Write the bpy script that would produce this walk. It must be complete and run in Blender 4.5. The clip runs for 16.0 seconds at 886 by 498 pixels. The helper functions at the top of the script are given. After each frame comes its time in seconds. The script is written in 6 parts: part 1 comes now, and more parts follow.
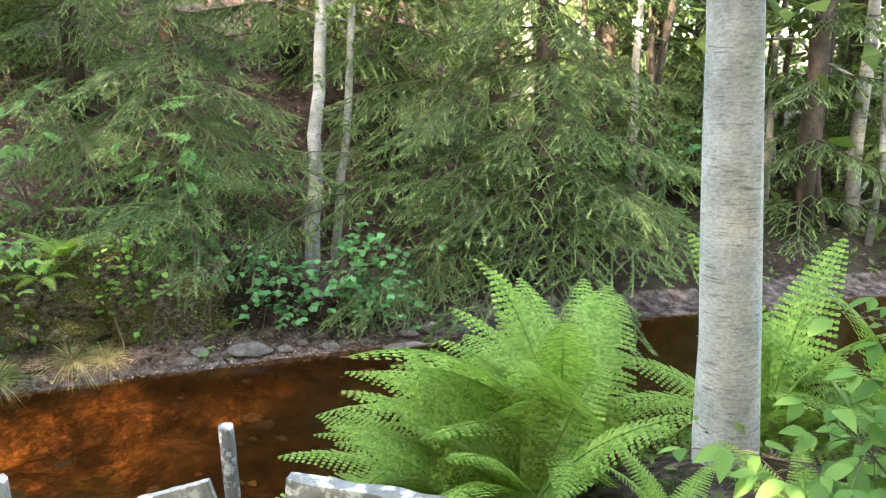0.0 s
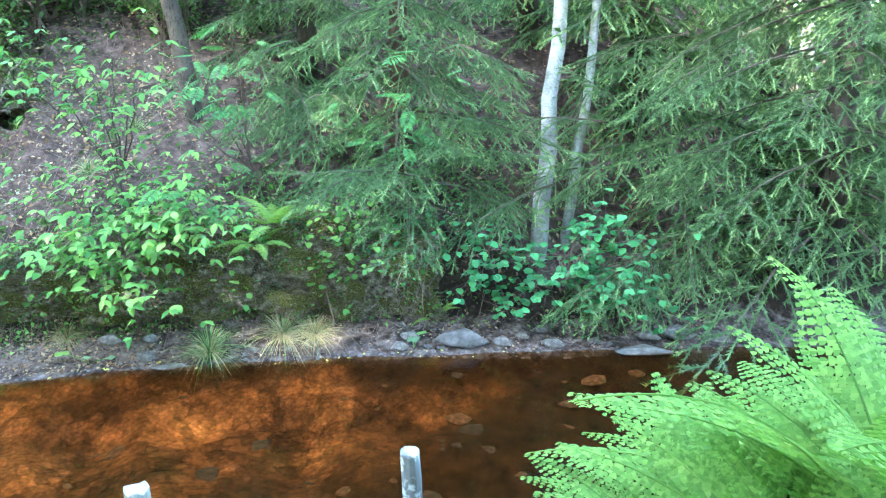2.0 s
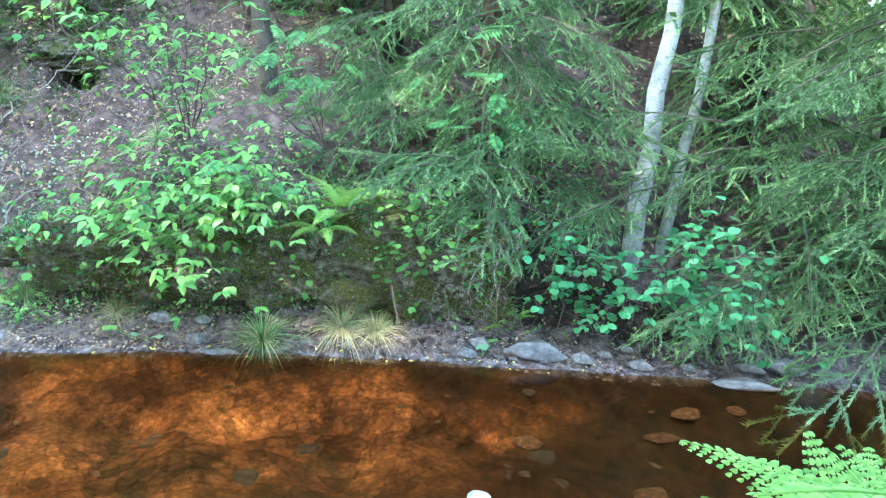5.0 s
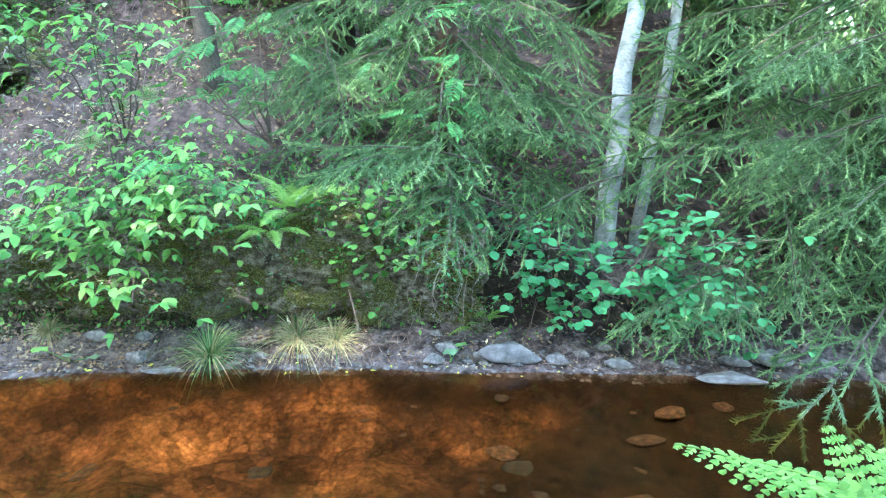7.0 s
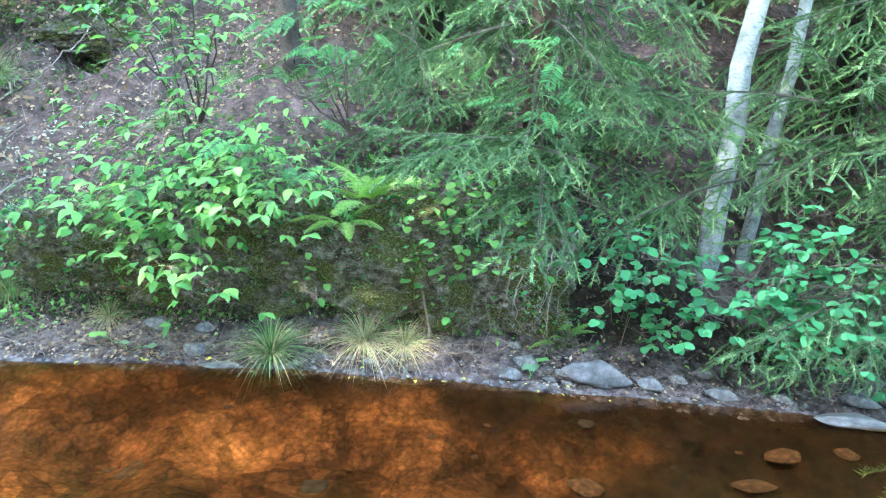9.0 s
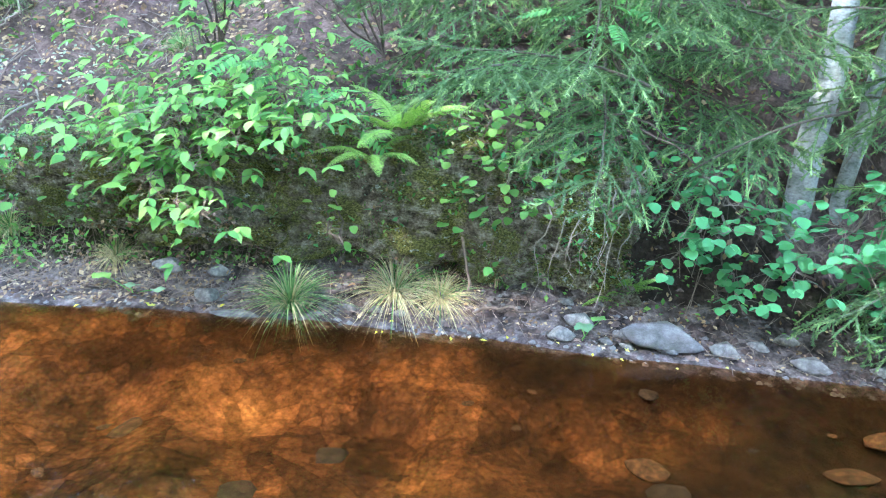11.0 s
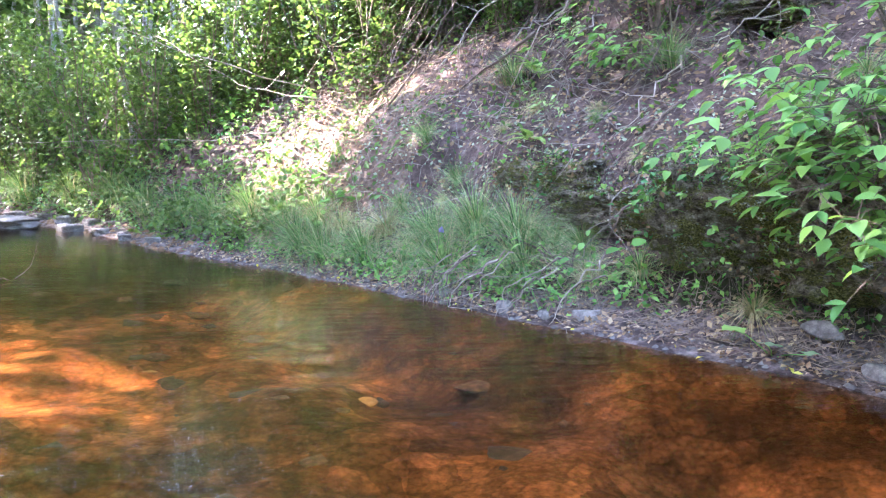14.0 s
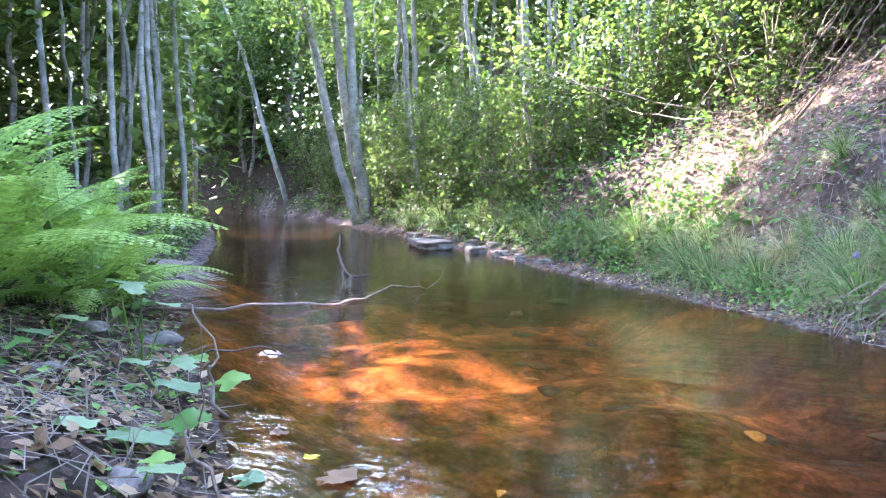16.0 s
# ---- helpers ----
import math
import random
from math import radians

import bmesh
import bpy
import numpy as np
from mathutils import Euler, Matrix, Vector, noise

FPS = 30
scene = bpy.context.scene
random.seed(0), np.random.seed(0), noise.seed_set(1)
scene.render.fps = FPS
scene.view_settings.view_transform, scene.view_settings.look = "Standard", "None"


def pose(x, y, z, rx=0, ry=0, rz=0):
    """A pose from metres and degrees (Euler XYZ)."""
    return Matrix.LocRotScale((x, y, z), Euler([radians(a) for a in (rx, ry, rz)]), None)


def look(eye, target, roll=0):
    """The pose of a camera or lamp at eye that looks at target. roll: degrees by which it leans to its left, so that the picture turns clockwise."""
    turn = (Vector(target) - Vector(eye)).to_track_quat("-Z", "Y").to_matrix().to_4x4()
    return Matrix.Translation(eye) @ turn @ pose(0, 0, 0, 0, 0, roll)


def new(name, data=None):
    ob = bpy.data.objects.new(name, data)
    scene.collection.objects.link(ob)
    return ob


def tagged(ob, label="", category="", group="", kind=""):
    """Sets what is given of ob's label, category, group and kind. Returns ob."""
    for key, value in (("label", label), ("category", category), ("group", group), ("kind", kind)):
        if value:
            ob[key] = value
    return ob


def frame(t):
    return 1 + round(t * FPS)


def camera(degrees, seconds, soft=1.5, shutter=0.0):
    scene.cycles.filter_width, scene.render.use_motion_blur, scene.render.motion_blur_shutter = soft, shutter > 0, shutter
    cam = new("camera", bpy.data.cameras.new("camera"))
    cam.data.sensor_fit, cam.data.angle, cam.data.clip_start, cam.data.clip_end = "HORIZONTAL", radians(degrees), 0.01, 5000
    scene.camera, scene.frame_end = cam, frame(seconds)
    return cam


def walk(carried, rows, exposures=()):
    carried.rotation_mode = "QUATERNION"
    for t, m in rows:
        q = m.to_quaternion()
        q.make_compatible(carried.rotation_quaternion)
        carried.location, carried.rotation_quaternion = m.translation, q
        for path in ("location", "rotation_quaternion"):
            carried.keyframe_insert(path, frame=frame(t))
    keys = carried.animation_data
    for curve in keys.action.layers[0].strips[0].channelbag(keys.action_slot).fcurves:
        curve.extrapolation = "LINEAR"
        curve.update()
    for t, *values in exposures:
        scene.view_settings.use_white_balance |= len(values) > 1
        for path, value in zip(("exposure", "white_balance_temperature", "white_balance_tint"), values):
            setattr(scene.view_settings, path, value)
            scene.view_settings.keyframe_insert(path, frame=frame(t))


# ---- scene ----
cam = camera(62.0, 16.0, soft=1.2)
PATH = [
    (0, (1.096, 0.077, 2.91), (0.927, 2.019, 2.463), 0.4),
    (0.5, (1.161, 0.453, 2.87), (0.711, 2.347, 2.412), 0.5),
    (1, (1.141, 0.677, 2.84), (0.536, 2.513, 2.329), 0.7),
    (1.5, (0.969, 0.896, 2.788), (0.275, 2.7, 2.276), -0.2),
    (2, (0.839, 1.194, 2.648), (0.072, 2.974, 2.154), -0.6),
    (2.5, (0.719, 1.366, 2.614), (-0.255, 3.039, 2.112), 0.4),
    (3, (0.533, 1.471, 2.606), (-0.498, 3.111, 2.106), 1.2),
    (3.5, (0.485, 1.562, 2.589), (-0.455, 3.244, 2.053), 2.1),
    (3.7, (0.488, 1.572, 2.58), (-0.415, 3.272, 2.037), 2.4),
    (5.8, (0.475, 1.977, 2.347), (-0.533, 3.637, 1.87), 2.9),
    (6, (0.443, 2.04, 2.327), (-0.621, 3.656, 1.823), 2.9),
    (6.5, (0.45, 2.085, 2.33), (-0.563, 3.72, 1.781), 1.3),
    (7, (0.371, 2.151, 2.254), (-0.499, 3.891, 1.787), 0.9),
    (7.5, (0.298, 2.248, 2.214), (-0.561, 3.99, 1.736), 1.4),
    (8, (0.165, 2.372, 2.194), (-0.764, 4.079, 1.721), 2.2),
    (8.2, (0.129, 2.405, 2.195), (-0.84, 4.093, 1.737), 2.6),
    (10.3, (-0.102, 2.895, 1.856), (-1.168, 4.519, 1.378), 2.8),
    (10.5, (-0.158, 2.956, 1.853), (-1.217, 4.574, 1.344), 2.9),
    (11, (-0.267, 3.117, 1.834), (-1.385, 4.671, 1.256), 3.3),
    (11.5, (-0.412, 3.237, 1.855), (-1.716, 4.626, 1.245), 5.2),
    (12, (-0.607, 3.337, 1.808), (-2.222, 4.379, 1.255), 7.1),
    (12.5, (-0.694, 3.387, 1.777), (-2.51, 4.09, 1.323), 10.3),
    (13, (-0.813, 3.414, 1.63), (-2.68, 4.03, 1.266), 8.1),
    (13.5, (-1.065, 3.496, 1.279), (-2.956, 4.103, 1.041), 3.5),
    (14, (-1.228, 3.518, 0.985), (-3.197, 3.78, 0.747), 0.7),
    (14.5, (-1.273, 3.505, 0.857), (-3.261, 3.51, 0.636), 0.2),
    (15, (-1.286, 3.489, 0.845), (-3.249, 3.177, 0.623), 0.5),
    (15.5, (-1.298, 3.54, 0.867), (-3.196, 2.943, 0.663), -0.1),
    (16, (-1.3, 3.564, 0.853), (-3.145, 2.807, 0.706), -0.0),
]
SKY = 0.15
EXPOSURES = [(0.0, 5.45, 8600, 15), (0.8, 5.5, 8500, 13), (2.0, 6.15, 5800, 0), (8.0, 6.2, 5800, 1), (11.0, 6.3, 5950, 7), (12.5, 6.0, 6050, 16), (14.5, 5.72, 6050, 29), (16.0, 5.68, 6050, 28)]
walk(cam, [(t, look(eye, target, roll)) for t, eye, target, roll in PATH], EXPOSURES)

# ---- sky and sun ----
SUN_ELEVATION, SUN_AZIMUTH = 35.0, 205.0  # degrees; azimuth clockwise from +y
world = bpy.data.worlds.new("world")
scene.world = world
world.use_nodes = True
sky = world.node_tree.nodes.new("ShaderNodeTexSky")
sky.sky_type, sky.sun_disc = "NISHITA", False
sky.sun_elevation, sky.sun_rotation = radians(SUN_ELEVATION), radians(SUN_AZIMUTH)
back = world.node_tree.nodes["Background"]
back.inputs["Strength"].default_value = SKY
world.node_tree.links.new(sky.outputs[0], back.inputs["Color"])
SUN_DIR = Vector((math.sin(radians(SUN_AZIMUTH)) * math.cos(radians(SUN_ELEVATION)), math.cos(radians(SUN_AZIMUTH)) * math.cos(radians(SUN_ELEVATION)), math.sin(radians(SUN_ELEVATION))))
sun = new("sun", bpy.data.lights.new("sun", "SUN"))
sun.data.energy, sun.data.angle, sun.data.color = 2.6, radians(0.55), (1.0, 0.94, 0.84)
sun.matrix_world = look(SUN_DIR * 60, (0, 0, 0))


# ---- materials ----
def material(name):
    m = bpy.data.materials.new(name)
    m.use_nodes = True
    t = m.node_tree
    return m, t, t.nodes["Principled BSDF"], t.nodes["Material Output"]


def node(t, kind, **values):
    n = t.nodes.new("ShaderNode" + kind)
    for key, value in values.items():
        n.inputs[key.replace("_", " ")].default_value = value
    return n


def noise_tex(t, scale, detail=6.0, rough=0.6, stretch=None, space="Object"):
    c = t.nodes.new("ShaderNodeTexCoord")
    n = node(t, "TexNoise", Scale=scale, Detail=detail, Roughness=rough)
    if stretch:
        mp = node(t, "Mapping", Scale=stretch)
        t.links.new(c.outputs[space], mp.inputs[0])
        t.links.new(mp.outputs[0], n.inputs["Vector"])
    else:
        t.links.new(c.outputs[space], n.inputs["Vector"])
    return n.outputs["Fac"]


def ramp(t, fac, stops):
    r = t.nodes.new("ShaderNodeValToRGB")
    e = r.color_ramp.elements
    while len(e) < len(stops):
        e.new(0.5)
    for el, (p, c) in zip(e, stops):
        el.position, el.color = p, (*c, 1)
    t.links.new(fac, r.inputs["Fac"])
    return r.outputs["Color"]


def mix(t, fac, a, b, mode="MIX"):
    n = t.nodes.new("ShaderNodeMix")
    n.data_type, n.blend_type = "RGBA", mode
    if isinstance(fac, float):
        n.inputs[0].default_value = fac
    else:
        t.links.new(fac, n.inputs[0])
    for socket, v in ((n.inputs[6], a), (n.inputs[7], b)):
        if isinstance(v, tuple):
            socket.default_value = (*v, 1)
        else:
            t.links.new(v, socket)
    return n.outputs[2]


def bump(t, bsdf, height, strength, distance):
    b = node(t, "Bump", Strength=strength, Distance=distance)
    t.links.new(height, b.inputs["Height"])
    t.links.new(b.outputs[0], bsdf.inputs["Normal"])
    return b.outputs[0]


def leaf_material(name, dark, mid, light, through_light=0.35, rough=0.5, grain=60.0):
    """A thin leaf: colour varies leaf by leaf and within it; light shines through."""
    m, t, p, out = material(name)
    g, o = t.nodes.new("ShaderNodeNewGeometry"), t.nodes.new("ShaderNodeObjectInfo")
    add = t.nodes.new("ShaderNodeMath")
    add.operation = "ADD"
    t.links.new(g.outputs["Random Per Island"], add.inputs[0])
    t.links.new(o.outputs["Random"], add.inputs[1])
    fr = t.nodes.new("ShaderNodeMath")
    fr.operation = "FRACT"
    t.links.new(add.outputs[0], fr.inputs[0])
    c = ramp(t, fr.outputs[0], [(0, dark), (0.5, mid), (1, light)])
    fine = noise_tex(t, grain)
    c = mix(t, 0.5, c, ramp(t, fine, [(0.3, (0.55, 0.6, 0.5)), (0.7, (1.0, 1.0, 1.0))]), "MULTIPLY")
    t.links.new(c, p.inputs["Base Color"])
    p.inputs["Roughness"].default_value = rough
    p.inputs["Specular IOR Level"].default_value = 0.12
    bump(t, p, fine, 0.3, 0.002)
    tr = t.nodes.new("ShaderNodeBsdfTranslucent")
    warm = mix(t, 0.6, c, (1.2, 1.25, 0.5), "MULTIPLY")
    t.links.new(warm, tr.inputs[0])
    ms = t.nodes.new("ShaderNodeMixShader")
    ms.inputs[0].default_value = through_light
    t.links.new(p.outputs[0], ms.inputs[1])
    t.links.new(tr.outputs[0], ms.inputs[2])
    t.links.new(ms.outputs[0], out.inputs[0])
    return m


def plain_material(name, stops, scale, detail_scale=None, rough=0.8, bump_strength=0.5, bump_distance=0.01, stretch=None, vary=True, extra=None):
    """Noise-driven colour at two scales with relief; vary: each object a little lighter or darker."""
    m, t, p, _ = material(name)
    big = noise_tex(t, scale, 8, 0.65, stretch)
    c = ramp(t, big, stops)
    fine = noise_tex(t, detail_scale or scale * 9, 8, 0.7, stretch)
    c = mix(t, 0.6, c, ramp(t, fine, [(0.3, (0.45, 0.44, 0.43)), (0.65, (1.1, 1.1, 1.1))]), "MULTIPLY")
    if vary:
        o = t.nodes.new("ShaderNodeObjectInfo")
        c = mix(t, 0.7, c, ramp(t, o.outputs["Random"], [(0, (0.6, 0.6, 0.62)), (1, (1.25, 1.2, 1.15))]), "MULTIPLY")
    if extra:
        c = mix(t, ramp(t, noise_tex(t, extra[0], 5, 0.6), [(extra[1], (0, 0, 0)), (extra[2], (1, 1, 1))]), c, extra[3])
    t.links.new(c, p.inputs["Base Color"])
    p.inputs["Roughness"].default_value = rough
    p.inputs["Specular IOR Level"].default_value = 0.2
    bump(t, p, fine, bump_strength, bump_distance)
    return m


def bed_colour(t):
    """Rust-coated gravel and cobbles: patches, single stones with dark gaps, fine grain."""
    c = ramp(t, noise_tex(t, 1.2, 4, 0.5), [(0.32, (0.09, 0.052, 0.032)), (0.45, (0.24, 0.115, 0.055)), (0.56, (0.44, 0.205, 0.088)), (0.7, (0.75, 0.37, 0.14))])
    tc = t.nodes.new("ShaderNodeTexCoord")
    wob = node(t, "TexNoise", Scale=4.0, Detail=4.0)
    t.links.new(tc.outputs["Object"], wob.inputs["Vector"])
    warped = mix(t, 0.1, tc.outputs["Object"], wob.outputs["Color"])
    for scale, amount in ((3.6, 0.5), (9.0, 0.55), (26.0, 0.3)):
        v = node(t, "TexVoronoi", Scale=scale)
        t.links.new(warped, v.inputs["Vector"])
        bw = t.nodes.new("ShaderNodeRGBToBW")
        t.links.new(v.outputs["Color"], bw.inputs[0])
        c = mix(t, amount, c, ramp(t, bw.outputs[0], [(0.2, (0.3, 0.28, 0.27)), (0.5, (0.85, 0.8, 0.75)), (0.8, (1.45, 1.35, 1.2))]), "MULTIPLY")
        c = mix(t, 0.35, c, ramp(t, v.outputs["Distance"], [(0.25, (1.1, 1.1, 1.1)), (0.65, (0.3, 0.28, 0.27))]), "MULTIPLY")
    return mix(t, 0.3, c, ramp(t, noise_tex(t, 30, 8, 0.7), [(0.34, (0.4, 0.4, 0.4)), (0.6, (1.25, 1.2, 1.15))]), "MULTIPLY")


def make_ground():
    """Soil, litter, sandy bank, mossy rock, wet mud and stream bed, blended by where they lie."""
    m, t, p, _ = material("forest_ground")
    big, mid_n, fine = noise_tex(t, 1.1, 6, 0.65), noise_tex(t, 7.0, 8, 0.7), noise_tex(t, 42.0, 8, 0.72)
    c = ramp(t, mid_n, [(0.3, (0.02, 0.014, 0.011)), (0.5, (0.05, 0.034, 0.027)), (0.7, (0.10, 0.07, 0.052))])
    c = mix(t, ramp(t, big, [(0.52, (0, 0, 0)), (0.64, (0.8, 0.8, 0.8))]), c, (0.045, 0.06, 0.02))
    zones = (("litter", [(0.3, (0.033, 0.021, 0.018)), (0.48, (0.1, 0.066, 0.057)), (0.6, (0.165, 0.11, 0.095)), (0.74, (0.26, 0.18, 0.155))]),
             ("sand", [(0.3, (0.06, 0.037, 0.028)), (0.5, (0.16, 0.105, 0.075)), (0.7, (0.30, 0.22, 0.165))]),
             ("rock", [(0.35, (0.03, 0.03, 0.013)), (0.5, (0.08, 0.07, 0.035)), (0.66, (0.17, 0.15, 0.12))]),
             ("mud", [(0.34, (0.016, 0.011, 0.009)), (0.48, (0.085, 0.063, 0.057)), (0.58, (0.17, 0.132, 0.12)), (0.7, (0.3, 0.23, 0.2))]))
    for name, stops in zones:
        a = t.nodes.new("ShaderNodeAttribute")
        a.attribute_name = name
        w = t.nodes.new("ShaderNodeMath")
        w.operation = "ADD"
        t.links.new(a.outputs["Fac"], w.inputs[0])
        k = t.nodes.new("ShaderNodeMath")
        k.operation = "MULTIPLY_ADD"
        t.links.new(mid_n, k.inputs[0])
        k.inputs[1].default_value, k.inputs[2].default_value = 1.2, -0.6
        t.links.new(k.outputs[0], w.inputs[1])
        c = mix(t, ramp(t, w.outputs[0], [(0.4, (0, 0, 0)), (0.6, (1, 1, 1))]), c, ramp(t, mid_n, stops))
    a = t.nodes.new("ShaderNodeAttribute")
    a.attribute_name = "bed"
    under = bed_colour(t)
    # dark reflections and deep water, painted into the bed colour
    dim_bed = t.nodes.new("ShaderNodeAttribute")
    dim_bed.attribute_name = "dim_bed"
    under = mix(t, dim_bed.outputs["Fac"], under, ramp(t, mid_n, [(0.35, (0.008, 0.005, 0.003)), (0.65, (0.05, 0.027, 0.014))]))
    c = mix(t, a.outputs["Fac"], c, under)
    c = mix(t, 0.75, c, ramp(t, fine, [(0.3, (0.35, 0.34, 0.34)), (0.62, (1.2, 1.2, 1.2))]), "MULTIPLY")
    t.links.new(c, p.inputs["Base Color"])
    p.inputs["Roughness"].default_value = 0.95
    p.inputs["Specular IOR Level"].default_value = 0.12
    h = t.nodes.new("ShaderNodeMath")
    h.operation = "MULTIPLY_ADD"
    t.links.new(mid_n, h.inputs[0])
    h.inputs[1].default_value = 1.5
    t.links.new(fine, h.inputs[2])
    bump(t, p, h.outputs[0], 1.0, 0.03)
    return m


EARTH = make_ground()


def make_mossy_rock():
    """Brown rock under moss and pale lichen, cracked and pitted."""
    m, t, p, _ = material("mossy_rock")
    fine, mid_n = noise_tex(t, 75, 8, 0.75), noise_tex(t, 16, 8, 0.7)
    c = ramp(t, mid_n, [(0.34, (0.035, 0.028, 0.019)), (0.46, (0.14, 0.11, 0.075)), (0.56, (0.25, 0.21, 0.155)), (0.68, (0.38, 0.34, 0.28))])
    moss = ramp(t, noise_tex(t, 4.5, 7, 0.7), [(0.46, (0, 0, 0)), (0.56, (1, 1, 1))])
    c = mix(t, moss, c, ramp(t, fine, [(0.35, (0.045, 0.05, 0.014)), (0.5, (0.13, 0.13, 0.035)), (0.66, (0.26, 0.235, 0.075))]))
    pale = ramp(t, noise_tex(t, 9, 8, 0.75), [(0.6, (0, 0, 0)), (0.64, (1, 1, 1))])
    c = mix(t, pale, c, ramp(t, fine, [(0.38, (0.12, 0.13, 0.1)), (0.6, (0.38, 0.39, 0.33))]))
    c = mix(t, 0.7, c, ramp(t, fine, [(0.38, (0.35, 0.34, 0.32)), (0.58, (1.2, 1.2, 1.2))]), "MULTIPLY")
    t.links.new(c, p.inputs["Base Color"])
    p.inputs["Roughness"].default_value = 0.95
    p.inputs["Specular IOR Level"].default_value = 0.12
    h = t.nodes.new("ShaderNodeMath")
    h.operation = "MULTIPLY_ADD"
    t.links.new(mid_n, h.inputs[0])
    h.inputs[1].default_value = 2.0
    t.links.new(fine, h.inputs[2])
    bump(t, p, h.outputs[0], 1.0, 0.05)
    return m


MOSS_ROCK = make_mossy_rock()
STONE = plain_material("grey_stone", [(0.3, (0.075, 0.066, 0.06)), (0.5, (0.16, 0.143, 0.13)), (0.7, (0.29, 0.262, 0.24))], 5, 60, 0.75, 0.5, 0.006)
BED_STONE = plain_material("rusty_stone", [(0.3, (0.04, 0.025, 0.016)), (0.5, (0.11, 0.062, 0.035)), (0.7, (0.25, 0.135, 0.062))], 7, 50, 0.7, 0.5, 0.01)

DARK_STONE = plain_material("dark_wet_stone", [(0.3, (0.02, 0.016, 0.013)), (0.5, (0.05, 0.038, 0.03)), (0.7, (0.10, 0.07, 0.05))], 4, 40, 0.7, 0.5, 0.01)


def make_water():
    """Peaty water: brown when looked through, mirror-like at a slant, with small ripples."""
    m, t, p, out = material("peaty_water")
    clear = node(t, "BsdfTransparent", Color=(0.76, 0.57, 0.38, 1))
    gloss = node(t, "BsdfGlossy", Roughness=0.03)
    a = noise_tex(t, 5.0, 3, 0.5, (2.4, 0.8, 1.0))
    b = noise_tex(t, 1.7, 2, 0.5, (2.2, 0.8, 1.0))
    h = t.nodes.new("ShaderNodeMath")
    h.operation = "MULTIPLY_ADD"
    t.links.new(b, h.inputs[0])
    h.inputs[1].default_value = 1.6
    t.links.new(a, h.inputs[2])
    bm = node(t, "Bump", Strength=0.32, Distance=0.016)
    t.links.new(h.outputs[0], bm.inputs["Height"])
    t.links.new(bm.outputs[0], gloss.inputs["Normal"])
    slant = node(t, "LayerWeight", Blend=0.5)
    t.links.new(bm.outputs[0], slant.inputs["Normal"])
    steep = t.nodes.new("ShaderNodeMath")
    steep.operation = "POWER"
    t.links.new(slant.outputs["Facing"], steep.inputs[0])
    steep.inputs[1].default_value = 5.0
    fr = t.nodes.new("ShaderNodeMath")
    fr.operation = "MULTIPLY_ADD"
    t.links.new(steep.outputs[0], fr.inputs[0])
    fr.inputs[1].default_value, fr.inputs[2].default_value = 0.98, 0.02
    ms = t.nodes.new("ShaderNodeMixShader")
    t.links.new(fr.outputs[0], ms.inputs[0])
    t.links.new(clear.outputs[0], ms.inputs[1])
    t.links.new(gloss.outputs[0], ms.inputs[2])
    t.links.new(ms.outputs[0], out.inputs[0])
    return m


def make_bark(name, stops, dash, dash_scale, stretch, rough=0.92, dist=0.008):
    """Bark with marks drawn out round the trunk or along it."""
    m, t, p, _ = material(name)
    c = ramp(t, noise_tex(t, 4, 6, 0.6), stops)
    marks = noise_tex(t, dash_scale, 6, 0.6, stretch)
    c = mix(t, ramp(t, marks, [(0.56, (0, 0, 0)), (0.68, (1, 1, 1))]), c, dash)
    moss = ramp(t, noise_tex(t, 1.7, 4, 0.6), [(0.56, (0, 0, 0)), (0.75, (0.7, 0.7, 0.7))])
    c = mix(t, moss, c, tuple(v * k for v, k in zip(stops[0][1], (0.55, 0.72, 0.4))))
    fine = ramp(t, noise_tex(t, 45, 7, 0.7, (1, 1, 1.8)), [(0.34, (0.5, 0.5, 0.48)), (0.6, (1.12, 1.12, 1.12))])
    t.links.new(mix(t, 0.75, c, fine, "MULTIPLY"), p.inputs["Base Color"])
    p.inputs["Roughness"].default_value = rough
    p.inputs["Specular IOR Level"].default_value = 0.15
    bump(t, p, marks, 0.6, dist)
    return m


WATER = make_water()
PALE_BARK = make_bark("pale_aspen_bark", [(0.3, (0.13, 0.135, 0.11)), (0.5, (0.27, 0.265, 0.245)), (0.7, (0.40, 0.39, 0.37))], (0.11, 0.115, 0.095), 11, (1, 1, 2.6))
NEAR_BARK = make_bark("smooth_pale_bark", [(0.3, (0.3, 0.3, 0.28)), (0.5, (0.43, 0.425, 0.41)), (0.7, (0.53, 0.525, 0.51))], (0.2, 0.195, 0.18), 9, (1, 1, 9))
GREY_BARK = make_bark("grey_bark", [(0.3, (0.17, 0.16, 0.14)), (0.7, (0.38, 0.36, 0.33))], (0.07, 0.065, 0.055), 6, (1, 1, 4))
DARK_BARK = make_bark("dark_bark", [(0.3, (0.05, 0.04, 0.03)), (0.7, (0.13, 0.10, 0.08))], (0.025, 0.02, 0.016), 14, (3, 3, 0.6))
RED_BARK = make_bark("reddish_bark", [(0.3, (0.07, 0.045, 0.032)), (0.7, (0.15, 0.09, 0.065))], (0.05, 0.03, 0.02), 16, (2, 2, 0.8))
TWIG = plain_material("dry_twig", [(0.3, (0.09, 0.065, 0.05)), (0.7, (0.25, 0.19, 0.15))], 12, 60, 0.85, 0.4, 0.003)
ROOT = plain_material("pale_root", [(0.3, (0.2, 0.155, 0.125)), (0.7, (0.42, 0.36, 0.3))], 12, 60, 0.85, 0.4, 0.003)
